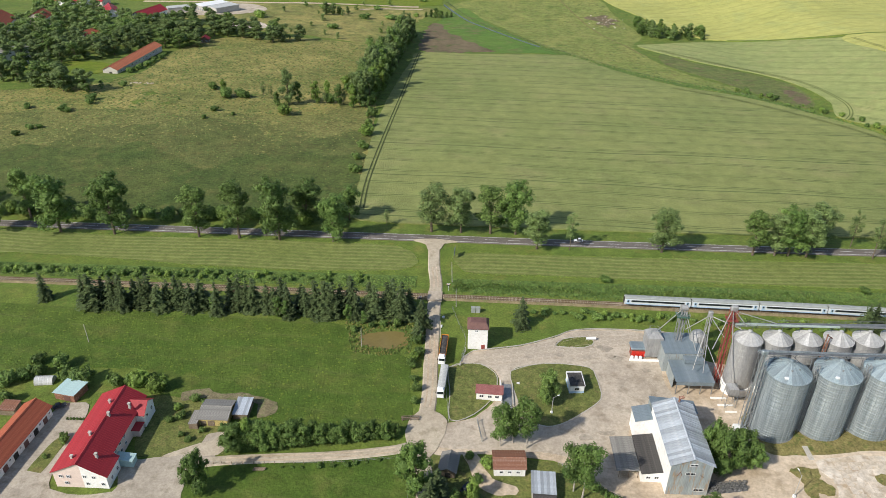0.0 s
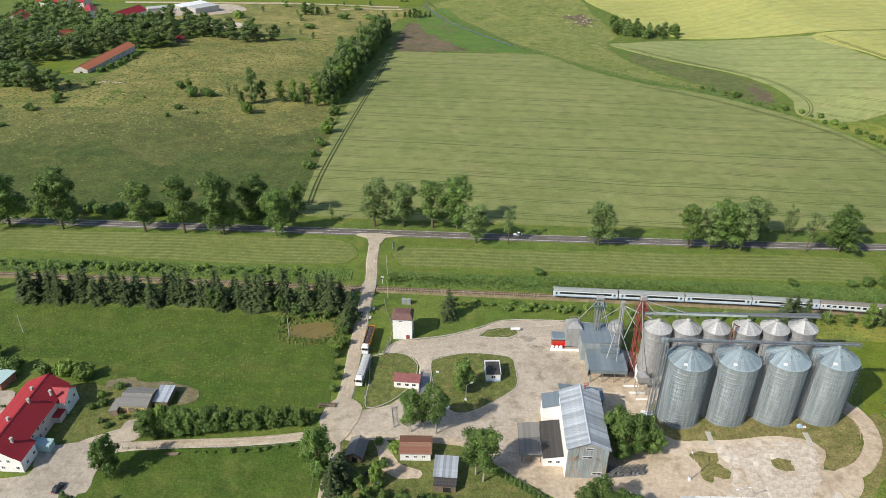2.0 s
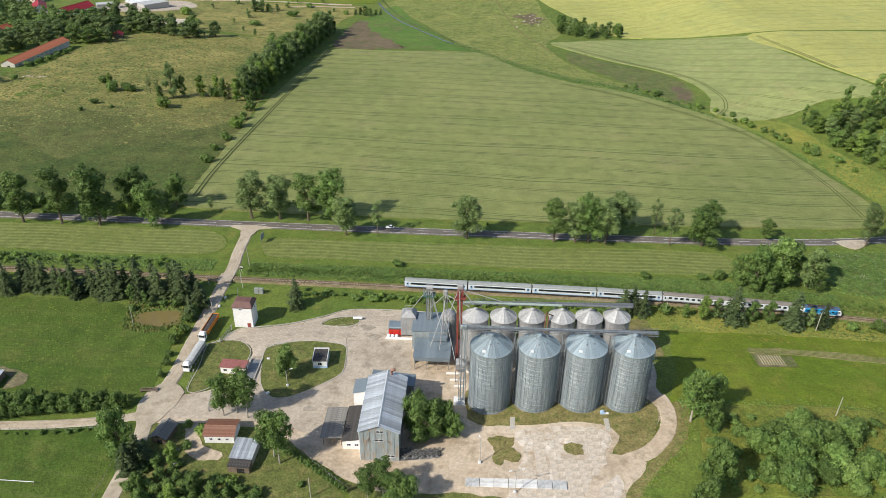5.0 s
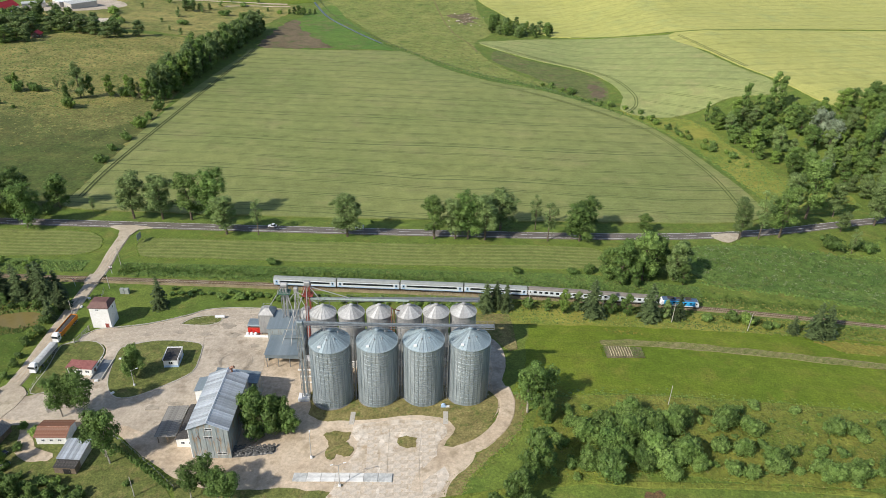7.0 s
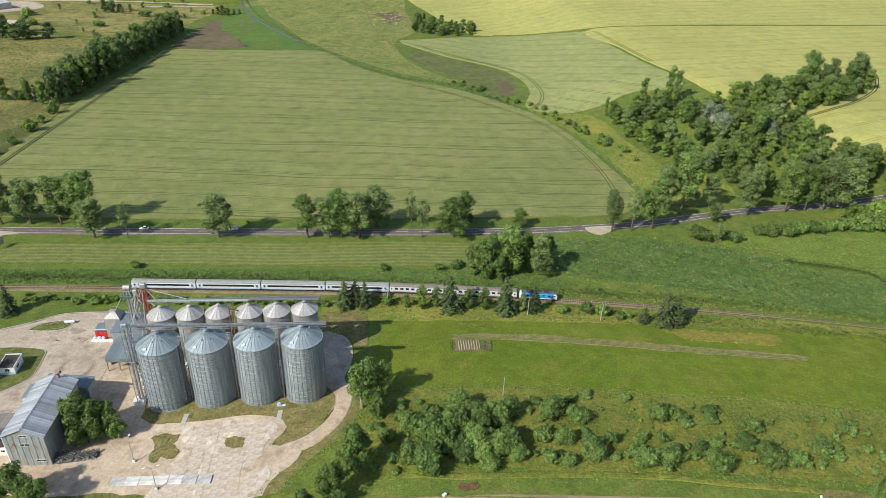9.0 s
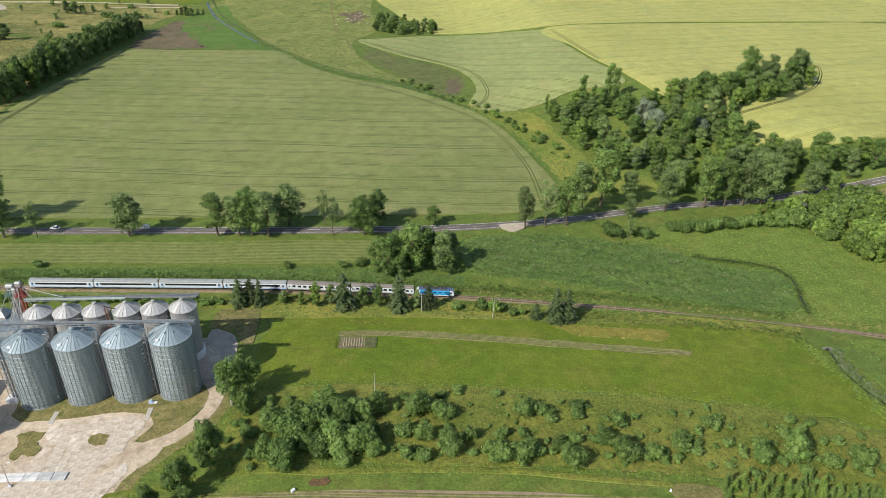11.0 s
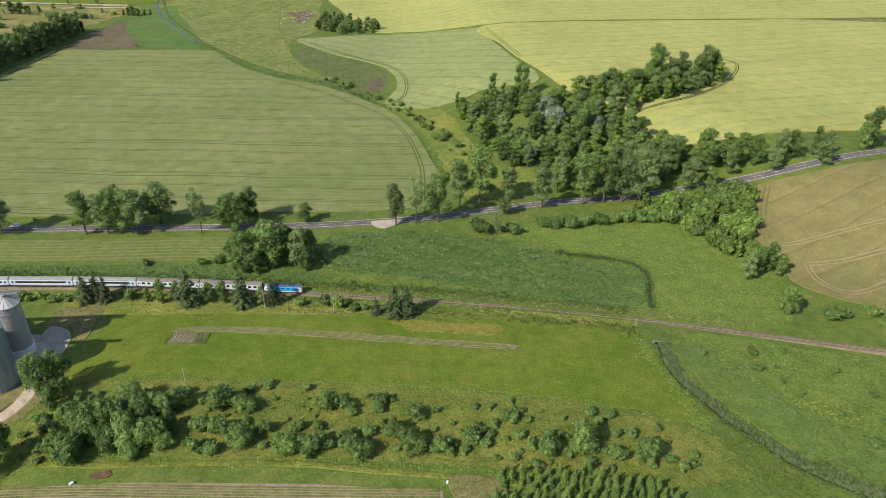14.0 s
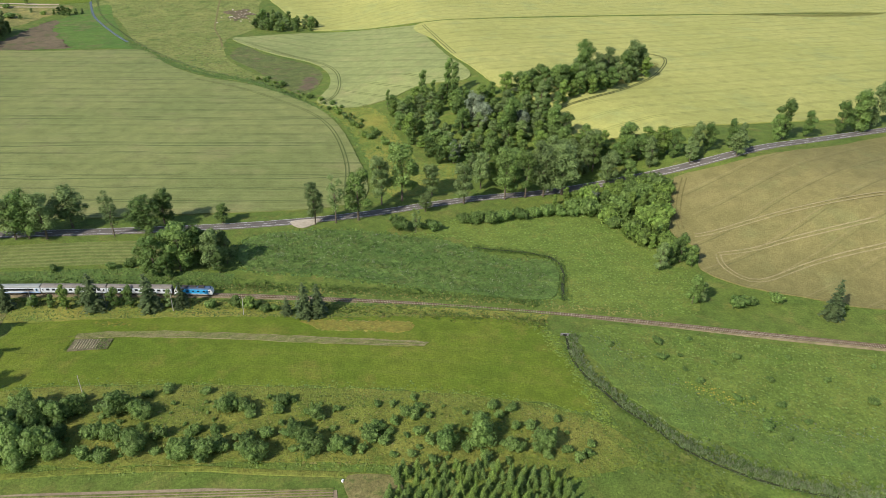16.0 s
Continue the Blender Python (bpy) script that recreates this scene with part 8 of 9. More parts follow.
# Small houses south of the yard
hs = house_block("cottage_shed", "low white outbuilding with a rusty sheet roof", "outbuilding", pose(15.3, 152.6, 0.1, 0, 0, 92), -3.4, 3.4, -4.6, 4.6, 3.2, -0.2, 4.3, M_WHITEWALL, M_RUST_ROOF, 0.8)
for y in (-2.5, 0, 2.5):
    window(hs, -3.42, y, 1.7, 1.1, 0.9, "w")
hs = shed_block("tin_shed", "plank shed with a silver sheet roof", "shed", pose(24.9, 144.2, 0.1, 0, 0, -92), -4.0, 3.4, -3.3, 3.3, 3.4, 2.9, M_GREYWALL, M_TINROOF, 0.9)
porch = shed_block("shed_porch", "low open shed front under a dark sheet roof", "shed", pose(24.9, 139.2, 0.1, 0, 0, -92), -1.5, 1.5, -3.2, 3.2, 2.7, 2.4, M_WOOD, M_TAR, 0.9, 0.15)
door(porch, 1.52, 0.6, 2.2, 1.9, M_DARK, "e")
hs = house_block("plank_shed", "dark timber shed with a grey fibre-cement roof", "shed", pose(-2.6, 151.2, 0.1, 0, 0, -8), -2.4, 2.4, -3.4, 3.4, 2.6, 0, 3.8, M_WOOD, M_ETERNIT, 0.9)
door(hs, 0.2, -3.42, 1.6, 1.9, M_DARK)
hs = shed_block("garden_shed", "little shed with a silver roof at the garden end", "shed", pose(12.0, 121.5, 0.1, 0, 0, -90), -2.5, 2.5, -3, 3, 2.6, 2.2, M_GREYWALL, M_TINROOF, 0.9)

# Farmhouse with red roof
fh = house_block("farmhouse", "long pink and white farmhouse under a bright red metal roof", "house", pose(0, 0, 0.1, 0, 0, 0), -115.6, -101.9, 138.6, 170.9, 6.0, -107.7, 9.7, M_PINKWALL, M_RED_ROOF, 0.8, 0.5)
part("wing_wall", prism(bmesh.new(), -102.1, -100.1, 138.55, 146.0, -0.4, 6.0, 4.9), M_WHITEWALL, fh, "white rendered front wing")
roof_sheets(fh, -99.6, 4.75, -101.6, 6.0, 138.1, 146.5, 0.8, M_RED_ROOF)
part("front_panel", prism(bmesh.new(), -107.2, -100.1, 138.5, 138.62, 0.0, 9.2, 4.85), M_WHITEWALL, fh, "white half of the front gable")
part("rear_wall", boxes((-102.0, -99.4, 163.2, 170.6, -0.4, 5.0)), M_WHITEWALL, fh, "white rendered rear wing")
for ys in (162.7, 171.1):
    bm = bmesh.new()
    p = [(-106.5, ys, 5.0), (-98.9, ys, 5.0), (-98.9, 166.9, 7.9), (-106.5, 166.9, 7.9)]
    v = [bm.verts.new(q) for q in p] + [bm.verts.new((x, y, z + 0.12)) for x, y, z in p]
    for f in ((3, 2, 1, 0), (4, 5, 6, 7), (0, 1, 5, 4), (1, 2, 6, 5), (2, 3, 7, 6), (3, 0, 4, 7)):
        bm.faces.new([v[i] for i in f])
    bmesh.ops.recalc_face_normals(bm, faces=list(bm.faces))
    part("wing_roof", bm, M_RED_ROOF, fh)
bm = bmesh.new()
v = [bm.verts.new(p) for p in ((-99.4, 163.2, 4.98), (-99.4, 170.6, 4.98), (-99.4, 166.9, 7.8), (-99.6, 163.2, 4.98), (-99.6, 170.6, 4.98), (-99.6, 166.9, 7.8))]
bm.faces.new(v[:3])
bm.faces.new(v[:2:-1])
part("wing_gable", bm, M_WHITEWALL, fh)
part("porch", boxes((-102.0, -99.6, 159.0, 162.4, -0.3, 2.6)), M_PINKWALL, fh)
part("porch_roof", bevelled(boxes((-102.0, -99.2, 158.6, 162.6, 2.6, 2.9)), 0.05), M_RED_ROOF, fh)
for x, y, z in ((-110.5, 141.5, 7.6), (-104.2, 143, 7.2), (-109.0, 150, 8.4), (-107.0, 158, 8.8), (-109.4, 164, 8.2), (-103.2, 163.5, 7.6)):
    chimney(fh, x, y, z, z + 2.0, M_GREYWALL, 0.34)
for x, z in ((-113.4, 4.4), (-111.2, 4.4), (-112.2, 1.8), (-106.4, 4.6), (-103.8, 4.4), (-106.0, 1.8), (-101.6, 1.8)):
    window(fh, x, 138.47, z, 1.1, 1.1)
for y in (148.5, 151.5, 154.5):
    for z in (1.8, 4.6):
        window(fh, -101.87, y, z, 1.1, 1.3, "e")
for y in (141, 144.5):
    window(fh, -100.07, y, 2.0, 1.1, 1.2, "e")
for y in (165.2, 168.6):
    window(fh, -99.37, y, 3.4, 1.1, 1.2, "e")
door(fh, -101.87, 150, 1.1, 2.1, M_BROWN_ROOF, "e")
shed_block("garden_canopy", "teal plastic canopy against the farmhouse", "canopy", pose(0, 0, 0.1), -101.6, -96.6, 146.7, 149.6, 3.0, 2.4, M_TEAL, M_TEAL, 0.9, 0.2)
bn = house_block("long_barn", "long low barn with an orange clay tile roof", "barn", pose(-136.9, 153.5, 0.1, 0, 0, -3.7), -4.4, 4.4, -24, 13.8, 3.6, 0, 6.2, M_WHITEWALL, M_ORANGE_TILE, 0.55, 0.5, rib=0.03)
for y in range(-20, 12, 5):
    door(bn, 4.42, y, 2.0, 2.2, M_DARK if y % 2 else M_BROWN_ROOF, "e")
    window(bn, 4.42, y + 2.4, 2.0, 0.9, 0.8, "e")
hs = shed_block("teal_garage", "brick garage with a pale teal flat roof", "garage", pose(-130.3, 177.0, 0.1, 0, 0, -12), -3.8, 3.8, -3.3, 3.3, 2.7, 3.0, M_RUST_ROOF, M_TEAL, 1.0, 0.4)
door(hs, 1.0, -3.32, 2.4, 2.2, M_BROWN_ROOF)
gr = thing("greenhouse", "small white plastic greenhouse", "greenhouse", pose(-142.4, 182.6, 0.1, 0, 0, 6))
bm = bmesh.new()
a = [(1.9 * math.cos(t), 2.2 * math.sin(t)) for t in np.linspace(0, math.pi, 9)]
r0, r1 = [bm.verts.new((-3, y, z)) for y, z in a], [bm.verts.new((3, y, z)) for y, z in a]
for k in range(8):
    bm.faces.new((r0[k], r0[k + 1], r1[k + 1], r1[k]))
bm.faces.new(r0[::-1])
bm.faces.new(r1)
part("cover", bm, M_TARP, gr, "milky plastic cover")
part("hoops", rods(*[((x, a[k][0] * 1.01, a[k][1] * 1.01), (x, a[k + 1][0] * 1.01, a[k + 1][1] * 1.01), 0.05) for x in (-3, -1.5, 0, 1.5, 3) for k in range(8)]), M_WHITE, gr)
gs = house_block("garden_barn", "grey-roofed barn with a yellow plank front", "barn", pose(-78.3, 169.2, 0.1, 0, 0, 90), -4.3, 4.3, -4.6, 4.6, 2.9, 0.5, 3.9, M_YELLOWWALL, M_ETERNIT, 0.9)
door(gs, -4.32, 0.6, 2.2, 2.2, M_WOOD, "w")
door(gs, -4.32, 3.2, 1.8, 2.0, M_WOOD, "w")
shed_block("lean_to", "low lean-to with a grey fibre-cement roof against a barn", "shed", pose(-84.2, 166.2, 0.1, 0, 0, 0), -1.4, 1.4, -3.0, 3.0, 2.0, 2.5, M_WOOD, M_ETERNIT, 0.9, 0.15)
sh = shed_block("lean_to", "lean-to with a rusty red and silver sheet roof", "shed", pose(-70.6, 171.8, 0.1, 0, 0, 90), -3.6, 3.6, -2.3, 2.3, 2.2, 2.7, M_WOOD, M_TINROOF, 0.9)
sh = shed_block("lean_to", "small rust-roofed garden hut", "shed", pose(-146, 168, 0.1, 0, 0, 90), -2, 2, -2.5, 2.5, 2.2, 2.6, M_WOOD, M_RUST_ROOF, 0.9)

# Town at the edge of the wood
far = house_block("long_red_barn", "long pale building with an orange-red tile roof", "building", pose(-279.5, 580, ground_z(-279.5, 575), 0, 0, -4.5), -6, 6, -38, 38, 4.6, 0, 7.4, M_PALEWALL, M_FARTILE, 2.4, 0.6)
door(far, 0.5, -38.03, 2.4, 2.8, M_DARK)
for y in range(-32, 34, 6):
    window(far, 6.03, y, 2.6, 1.6, 1.2, "e")
for x, y, a, w, l, h, mw, mr, label in ((-462, 695, 20, 22, 44, 9, M_WHITEWALL, M_ORANGE_TILE, "town house with an orange tile roof"), (-440, 728, 10, 18, 26, 9, M_PINKWALL, M_ORANGE_TILE, "town house with a weathered orange roof"), (-356, 660, -20, 14, 18, 6, M_WHITEWALL, M_ORANGE_TILE, "villa with an orange roof among trees"), (-352, 786, -14, 16, 44, 5, M_WHITEWALL, M_RED_ROOF, "long hall with a bright red roof"), (-400, 800, 30, 14, 34, 5, M_WHITEWALL, M_RED_ROOF, "low school with a red roof"), (-250, 668, 10, 8, 9, 3, M_WOOD, M_RED_ROOF, "small hut with a red roof"), (-470, 856, 80, 16, 40, 6, M_WHITEWALL, M_RED_ROOF, "long hall with a bright red roof"), (-448, 862, 80, 16, 30, 6, M_PINKWALL, M_RED_ROOF, "long hall with a bright red roof")):
    b = house_block("town_house", label, "house", pose(x, y, ground_z(x, y), 0, 0, a), -w / 2, w / 2, -l / 2, l / 2, h, 0, h + w * 0.32, mw, mr, 2.5, 0.5)
    for k in range(int(l // 5)):
        window(b, w / 2 + 0.03, -l / 2 + 3 + k * 5, h * 0.55, 1.6, 1.5, "e")
        window(b, -w / 2 - 0.03, -l / 2 + 3 + k * 5, h * 0.55, 1.6, 1.5, "w")
    for x2 in (-w * 0.25, w * 0.25):
        window(b, x2, -l / 2 - 0.03, h * 0.55, 1.6, 1.5)
for x, y, a, w, l, h, roof, label in ((-304, 852, -40, 18, 34, 6, M_WHITE, "white-roofed warehouse"), (-286, 838, -40, 18, 30, 6, M_TARP, "pale warehouse with a flat roof"), (-336, 830, -60, 12, 24, 5, M_TARP, "grey warehouse with a flat roof")):
    b = thing("warehouse", label + " on a paved lot", "warehouse", pose(x, y, ground_z(x, y), 0, 0, a))
    part("wall", boxes((-w / 2, w / 2, -l / 2, l / 2, -0.5, h)), M_GREYWALL, b)
    part("roof", bevelled(boxes((-w / 2 - 0.3, w / 2 + 0.3, -l / 2 - 0.3, l / 2 + 0.3, h, h + 0.7)), 0.1), roof, b)
    for k in range(4):
        door(b, -w / 2 + w * (k + 0.5) / 4, -l / 2 - 0.03, 2.4, 3.0, M_STEEL_DARK)
drape("paved_lot", [(-350, 812), (-330, 868), (-270, 885), (-240, 850), (-280, 812)], 0.2, M_CONCRETE, 20, 6, 0.3, label="pale paved lot round the warehouses", category="pavement")
drape("bare_lot", [(-268, 738), (-262, 768), (-225, 772), (-212, 750), (-235, 740)], 0.3, M_SLAB, 20, 6, 0.5, label="bare pale earth lot in the meadow", category="ground")
apt = thing("apartment_block", "pale green and white apartment block with balconies", "building", pose(-374, 560, ground_z(-374, 560), 0, 0, 62))
part("wall", boxes((-16, 16, -6, 6, -1, 12)), M_WHITEWALL, apt)
part("gable_panel", boxes((16, 16.15, -6, 6, 0, 12)), M_TEAL, apt, "pale green end wall")
part("roof", boxes((-16.3, 16.3, -6.3, 6.3, 12, 12.6)), M_ETERNIT, apt)
for fl in range(4):
    for k in range(7):
        window(apt, -13.5 + k * 4.5, -6.03, 1.6 + fl * 3, 1.8, 1.4)
    for k in range(3):
        bl = part("balcony", boxes((-12 + k * 9, -8.5 + k * 9, -7.4, -6.0, fl * 3, fl * 3 + 0.15), (-12 + k * 9, -8.5 + k * 9, -7.4, -7.3, fl * 3, fl * 3 + 1.1)), M_WHITE, apt)
# ---- the train ----
LINE = curve_points(RAILWAY, 1.0)
ARC = [0.0]
for a, b in zip(LINE, LINE[1:]):
    ARC.append(ARC[-1] + (b - a).length)


def on_line(s):
    i = min(max(1, int(np.searchsorted(ARC, s))), len(LINE) - 1)
    t = (s - ARC[i - 1]) / (ARC[i] - ARC[i - 1])
    return LINE[i - 1].lerp(LINE[i], t)


def s_at(x):
    return float(np.interp(x, [p.x for p in LINE], ARC))


def seat(s_mid, length):
    """Where a vehicle of that length stands on the rails."""
    a, b = on_line(s_mid - length * 0.36), on_line(s_mid + length * 0.36)
    m = (a + b) / 2
    return pose(m.x, m.y, bed_z(m.x, m.y) + 0.9, 0, 0, math.degrees(math.atan2(b.y - a.y, b.x - a.x)))


def hull(bm, sections):
    """Skins a body through closed sections of equal point count along x."""
    rings = [[bm.verts.new((x, y, z)) for y, z in sec] for x, sec in sections]
    n = len(rings[0])
    for a, b in zip(rings, rings[1:]):
        for k in range(n):
            bm.faces.new((a[k], a[(k + 1) % n], b[(k + 1) % n], b[k]))
    bm.faces.new(rings[0][::-1])
    bm.faces.new(rings[-1])
    bmesh.ops.recalc_face_normals(bm, faces=list(bm.faces))
    return bm


SIDE = [(-1.38, 1.0), (1.38, 1.0), (1.42, 1.6), (1.42, 3.2), (1.36, 3.45), (-1.36, 3.45), (-1.42, 3.2), (-1.42, 1.6)]
ROOF = [(-1.39, 3.42), (1.39, 3.42), (1.28, 3.78), (0.9, 4.02), (0.0, 4.12), (-0.9, 4.02), (-1.28, 3.78)]


def bogie(parent, x):
    b = part("bogie", boxes((x - 1.7, x + 1.7, -1.1, -0.9, 0.25, 0.75), (x - 1.7, x + 1.7, 0.9, 1.1, 0.25, 0.75), (x - 0.3, x + 0.3, -1.1, 1.1, 0.4, 0.8)), M_UNDER, parent)
    for wx in (x - 1.25, x + 1.25):
        for y in (-0.75, 0.75):
            bm = bmesh.new()
            rod(bm, (wx, y - 0.07, 0.46), (wx, y + 0.07, 0.46), 0.46, n=14)
            part("wheel", bm, M_UNDER, b)


def coach(name, label, band, m_roof):
    top = thing(name, label, "railway coach", None, "train standing on the line")
    h = 13.0
    part("body", hull(bmesh.new(), [(-h, SIDE), (h, SIDE)]), M_COACH, top)
    part("roof", hull(bmesh.new(), [(-h + 0.02, ROOF), (h - 0.02, ROOF)]), m_roof, top)
    part("underframe", boxes((-h + 0.5, h - 0.5, -1.2, 1.2, 0.75, 1.0), (-5, 5, -1.25, 1.25, 0.3, 0.8)), M_UNDER, top)
    bogie(top, -9.5)
    bogie(top, 9.5)
    for s in (-1, 1):
        y0, y1 = sorted((s * 1.415, s * 1.445))
        part("stripe", boxes((-h + 0.05, h - 0.05, y0, y1, 1.02, 1.35)), M_COACH_BLUE if band else M_COACH_ROOF, top, "coloured sill stripe")
        if band:
            part("window_band", boxes((-10.4, 10.4, *sorted((s * 1.42, s * 1.455)), 2.15, 3.0)), M_GLASS, top, "continuous dark window band")
            for k in range(11):
                part("mullion", boxes((-10.4 + k * 2.08 - 0.05, -10.4 + k * 2.08 + 0.05, *sorted((s * 1.42, s * 1.462)), 2.15, 3.0)), M_UNDER, top)
            for x in (-11.7, 11.7):
                d = part("door", boxes((x - 0.55, x + 0.55, *sorted((s * 1.42, s * 1.47)), 1.1, 3.15)), M_COACH_BLUE, top, "light blue door")
                part("door_glass", boxes((x - 0.3, x + 0.3, *sorted((s * 1.465, s * 1.485)), 2.1, 2.9)), M_GLASS, d)
        else:
            for k in range(10):
                x = -10.2 + k * 2.27
                part("window", bevelled(boxes((x - 0.66, x + 0.66, *sorted((s * 1.40, s * 1.45)), 2.1, 3.05)), 0.04), M_GLASS, top)
            for x in (-12.2, 12.2):
                d = part("door", boxes((x - 0.4, x + 0.4, *sorted((s * 1.42, s * 1.46)), 1.1, 3.2)), M_COACH, top)
                part("door_glass", boxes((x - 0.22, x + 0.22, *sorted((s * 1.455, s * 1.475)), 2.1, 2.9)), M_GLASS, d)
    for x in (-h, h):
        part("gangway", boxes((x - 0.28, x + 0.28, -0.7, 0.7, 1.0, 3.5)), M_UNDER, top, "dark rubber gangway")
    for k in range(5):
        part("roof_vent", boxes((-8 + 4 * k - 0.5, -8 + 4 * k + 0.5, -0.35, 0.35, 4.05, 4.25)), m_roof, top)
    return top


FRONT = s_at(240.0)
cars = [coach("passenger_coach", "pale coach with grey roof and continuous dark window band", True, M_COACH_ROOF), coach("passenger_coach", "white coach with sooty brown roof and separate windows", False, M_COACH_ROOF_OLD)]
pitch, s = 26.5, FRONT - 16.6 - 13.3
for k in range(6):
    src = cars[1] if k < 2 else cars[0]
    m = seat(s, 26)
    if k in (0, 2):
        src.matrix_basis = m
    else:
        copy_thing(src, m)
    s -= pitch

loco = thing("locomotive", "bright blue diesel locomotive with white ends and a dark roof", "locomotive", seat(FRONT - 8.1, 16))
low = [(-1.4, 0.9), (1.4, 0.9), (1.45, 1.5), (1.45, 2.9), (1.3, 3.15), (-1.3, 3.15), (-1.45, 2.9), (-1.45, 1.5)]
nose = [(-1.25, 0.9), (1.25, 0.9), (1.3, 1.5), (1.3, 2.2), (1.1, 2.4), (-1.1, 2.4), (-1.3, 2.2), (-1.3, 1.5)]
part("body", hull(bmesh.new(), [(-6.2, low), (6.2, low)]), M_LOCO, loco)
for s in (-1, 1):
    part("cab", hull(bmesh.new(), [(s * 6.21, low), (s * 7.1, low), (s * 7.8, nose)]), M_WHITE, loco, "white cab end")
    part("windscreen", hull(bmesh.new(), [(s * 7.15, [(-1.15, 2.45), (1.15, 2.45), (1.1, 3.0), (-1.1, 3.0)]), (s * 7.5, [(-1.1, 2.4), (1.1, 2.4), (1.0, 2.75), (-1.0, 2.75)])]), M_GLASS, loco)
    for y in (-0.85, 0.85):
        bm = bmesh.new()
        rod(bm, (s * 7.75, y, 1.5), (s * 7.9, y, 1.5), 0.16, n=10)
        part("headlight", bm, M_WHITE, loco)
        bm = bmesh.new()
        rod(bm, (s * 7.7, y, 1.0), (s * 8.15, y, 1.0), 0.2, n=10)
        part("buffer", bm, M_UNDER, loco)
    for k in range(5):
        part("side_window", bevelled(boxes((-4.4 + k * 2.2 - 0.45, -4.4 + k * 2.2 + 0.45, *sorted((s * 1.44, s * 1.49)), 2.2, 2.7)), 0.04), M_GLASS, loco)
    part("side_stripe", boxes((-6.1, 6.1, *sorted((s * 1.452, s * 1.475)), 0.95, 1.25)), M_WHITE, loco, "white sill stripe")
    part("cab_window", boxes((6.4, 7.0, *sorted((s * 1.44, s * 1.47)), 2.2, 2.85)), M_GLASS, loco)
part("roof", hull(bmesh.new(), [(-6.9, [(-1.25, 3.1), (1.25, 3.1), (1.0, 3.6), (0, 3.8), (-1.0, 3.6)]), (6.9, [(-1.25, 3.1), (1.25, 3.1), (1.0, 3.6), (0, 3.8), (-1.0, 3.6)])]), M_LOCO_DARK, loco, "dark grey-blue roof")
part("roof_hatch", boxes((-5, -2.4, -0.7, 0.7, 3.6, 4.05), (-1.5, 1.2, -0.6, 0.6, 3.6, 4.0), (2.2, 4.4, -0.8, 0.8, 3.6, 4.1)), M_UNDER, loco, "dark roof hatches")
part("underframe", boxes((-7.4, 7.4, -1.2, 1.2, 0.7, 0.95), (-2.4, 2.4, -1.3, 1.3, 0.25, 0.8)), M_UNDER, loco)
bogie(loco, -4.8)
bogie(loco, 4.8)


# ---- road vehicles ----
def wheel(parent, x, y, r, w=0.28):
    bm = bmesh.new()
    rod(bm, (x, y - w / 2, r), (x, y + w / 2, r), r, n=14)
    t = part("wheel", bm, M_RUBBER, parent)
    bm = bmesh.new()
    rod(bm, (x, y - w / 2 - 0.015, r), (x, y + w / 2 + 0.015, r), r * 0.55, n=10)
    part("rim", bm, M_ZINC, t)


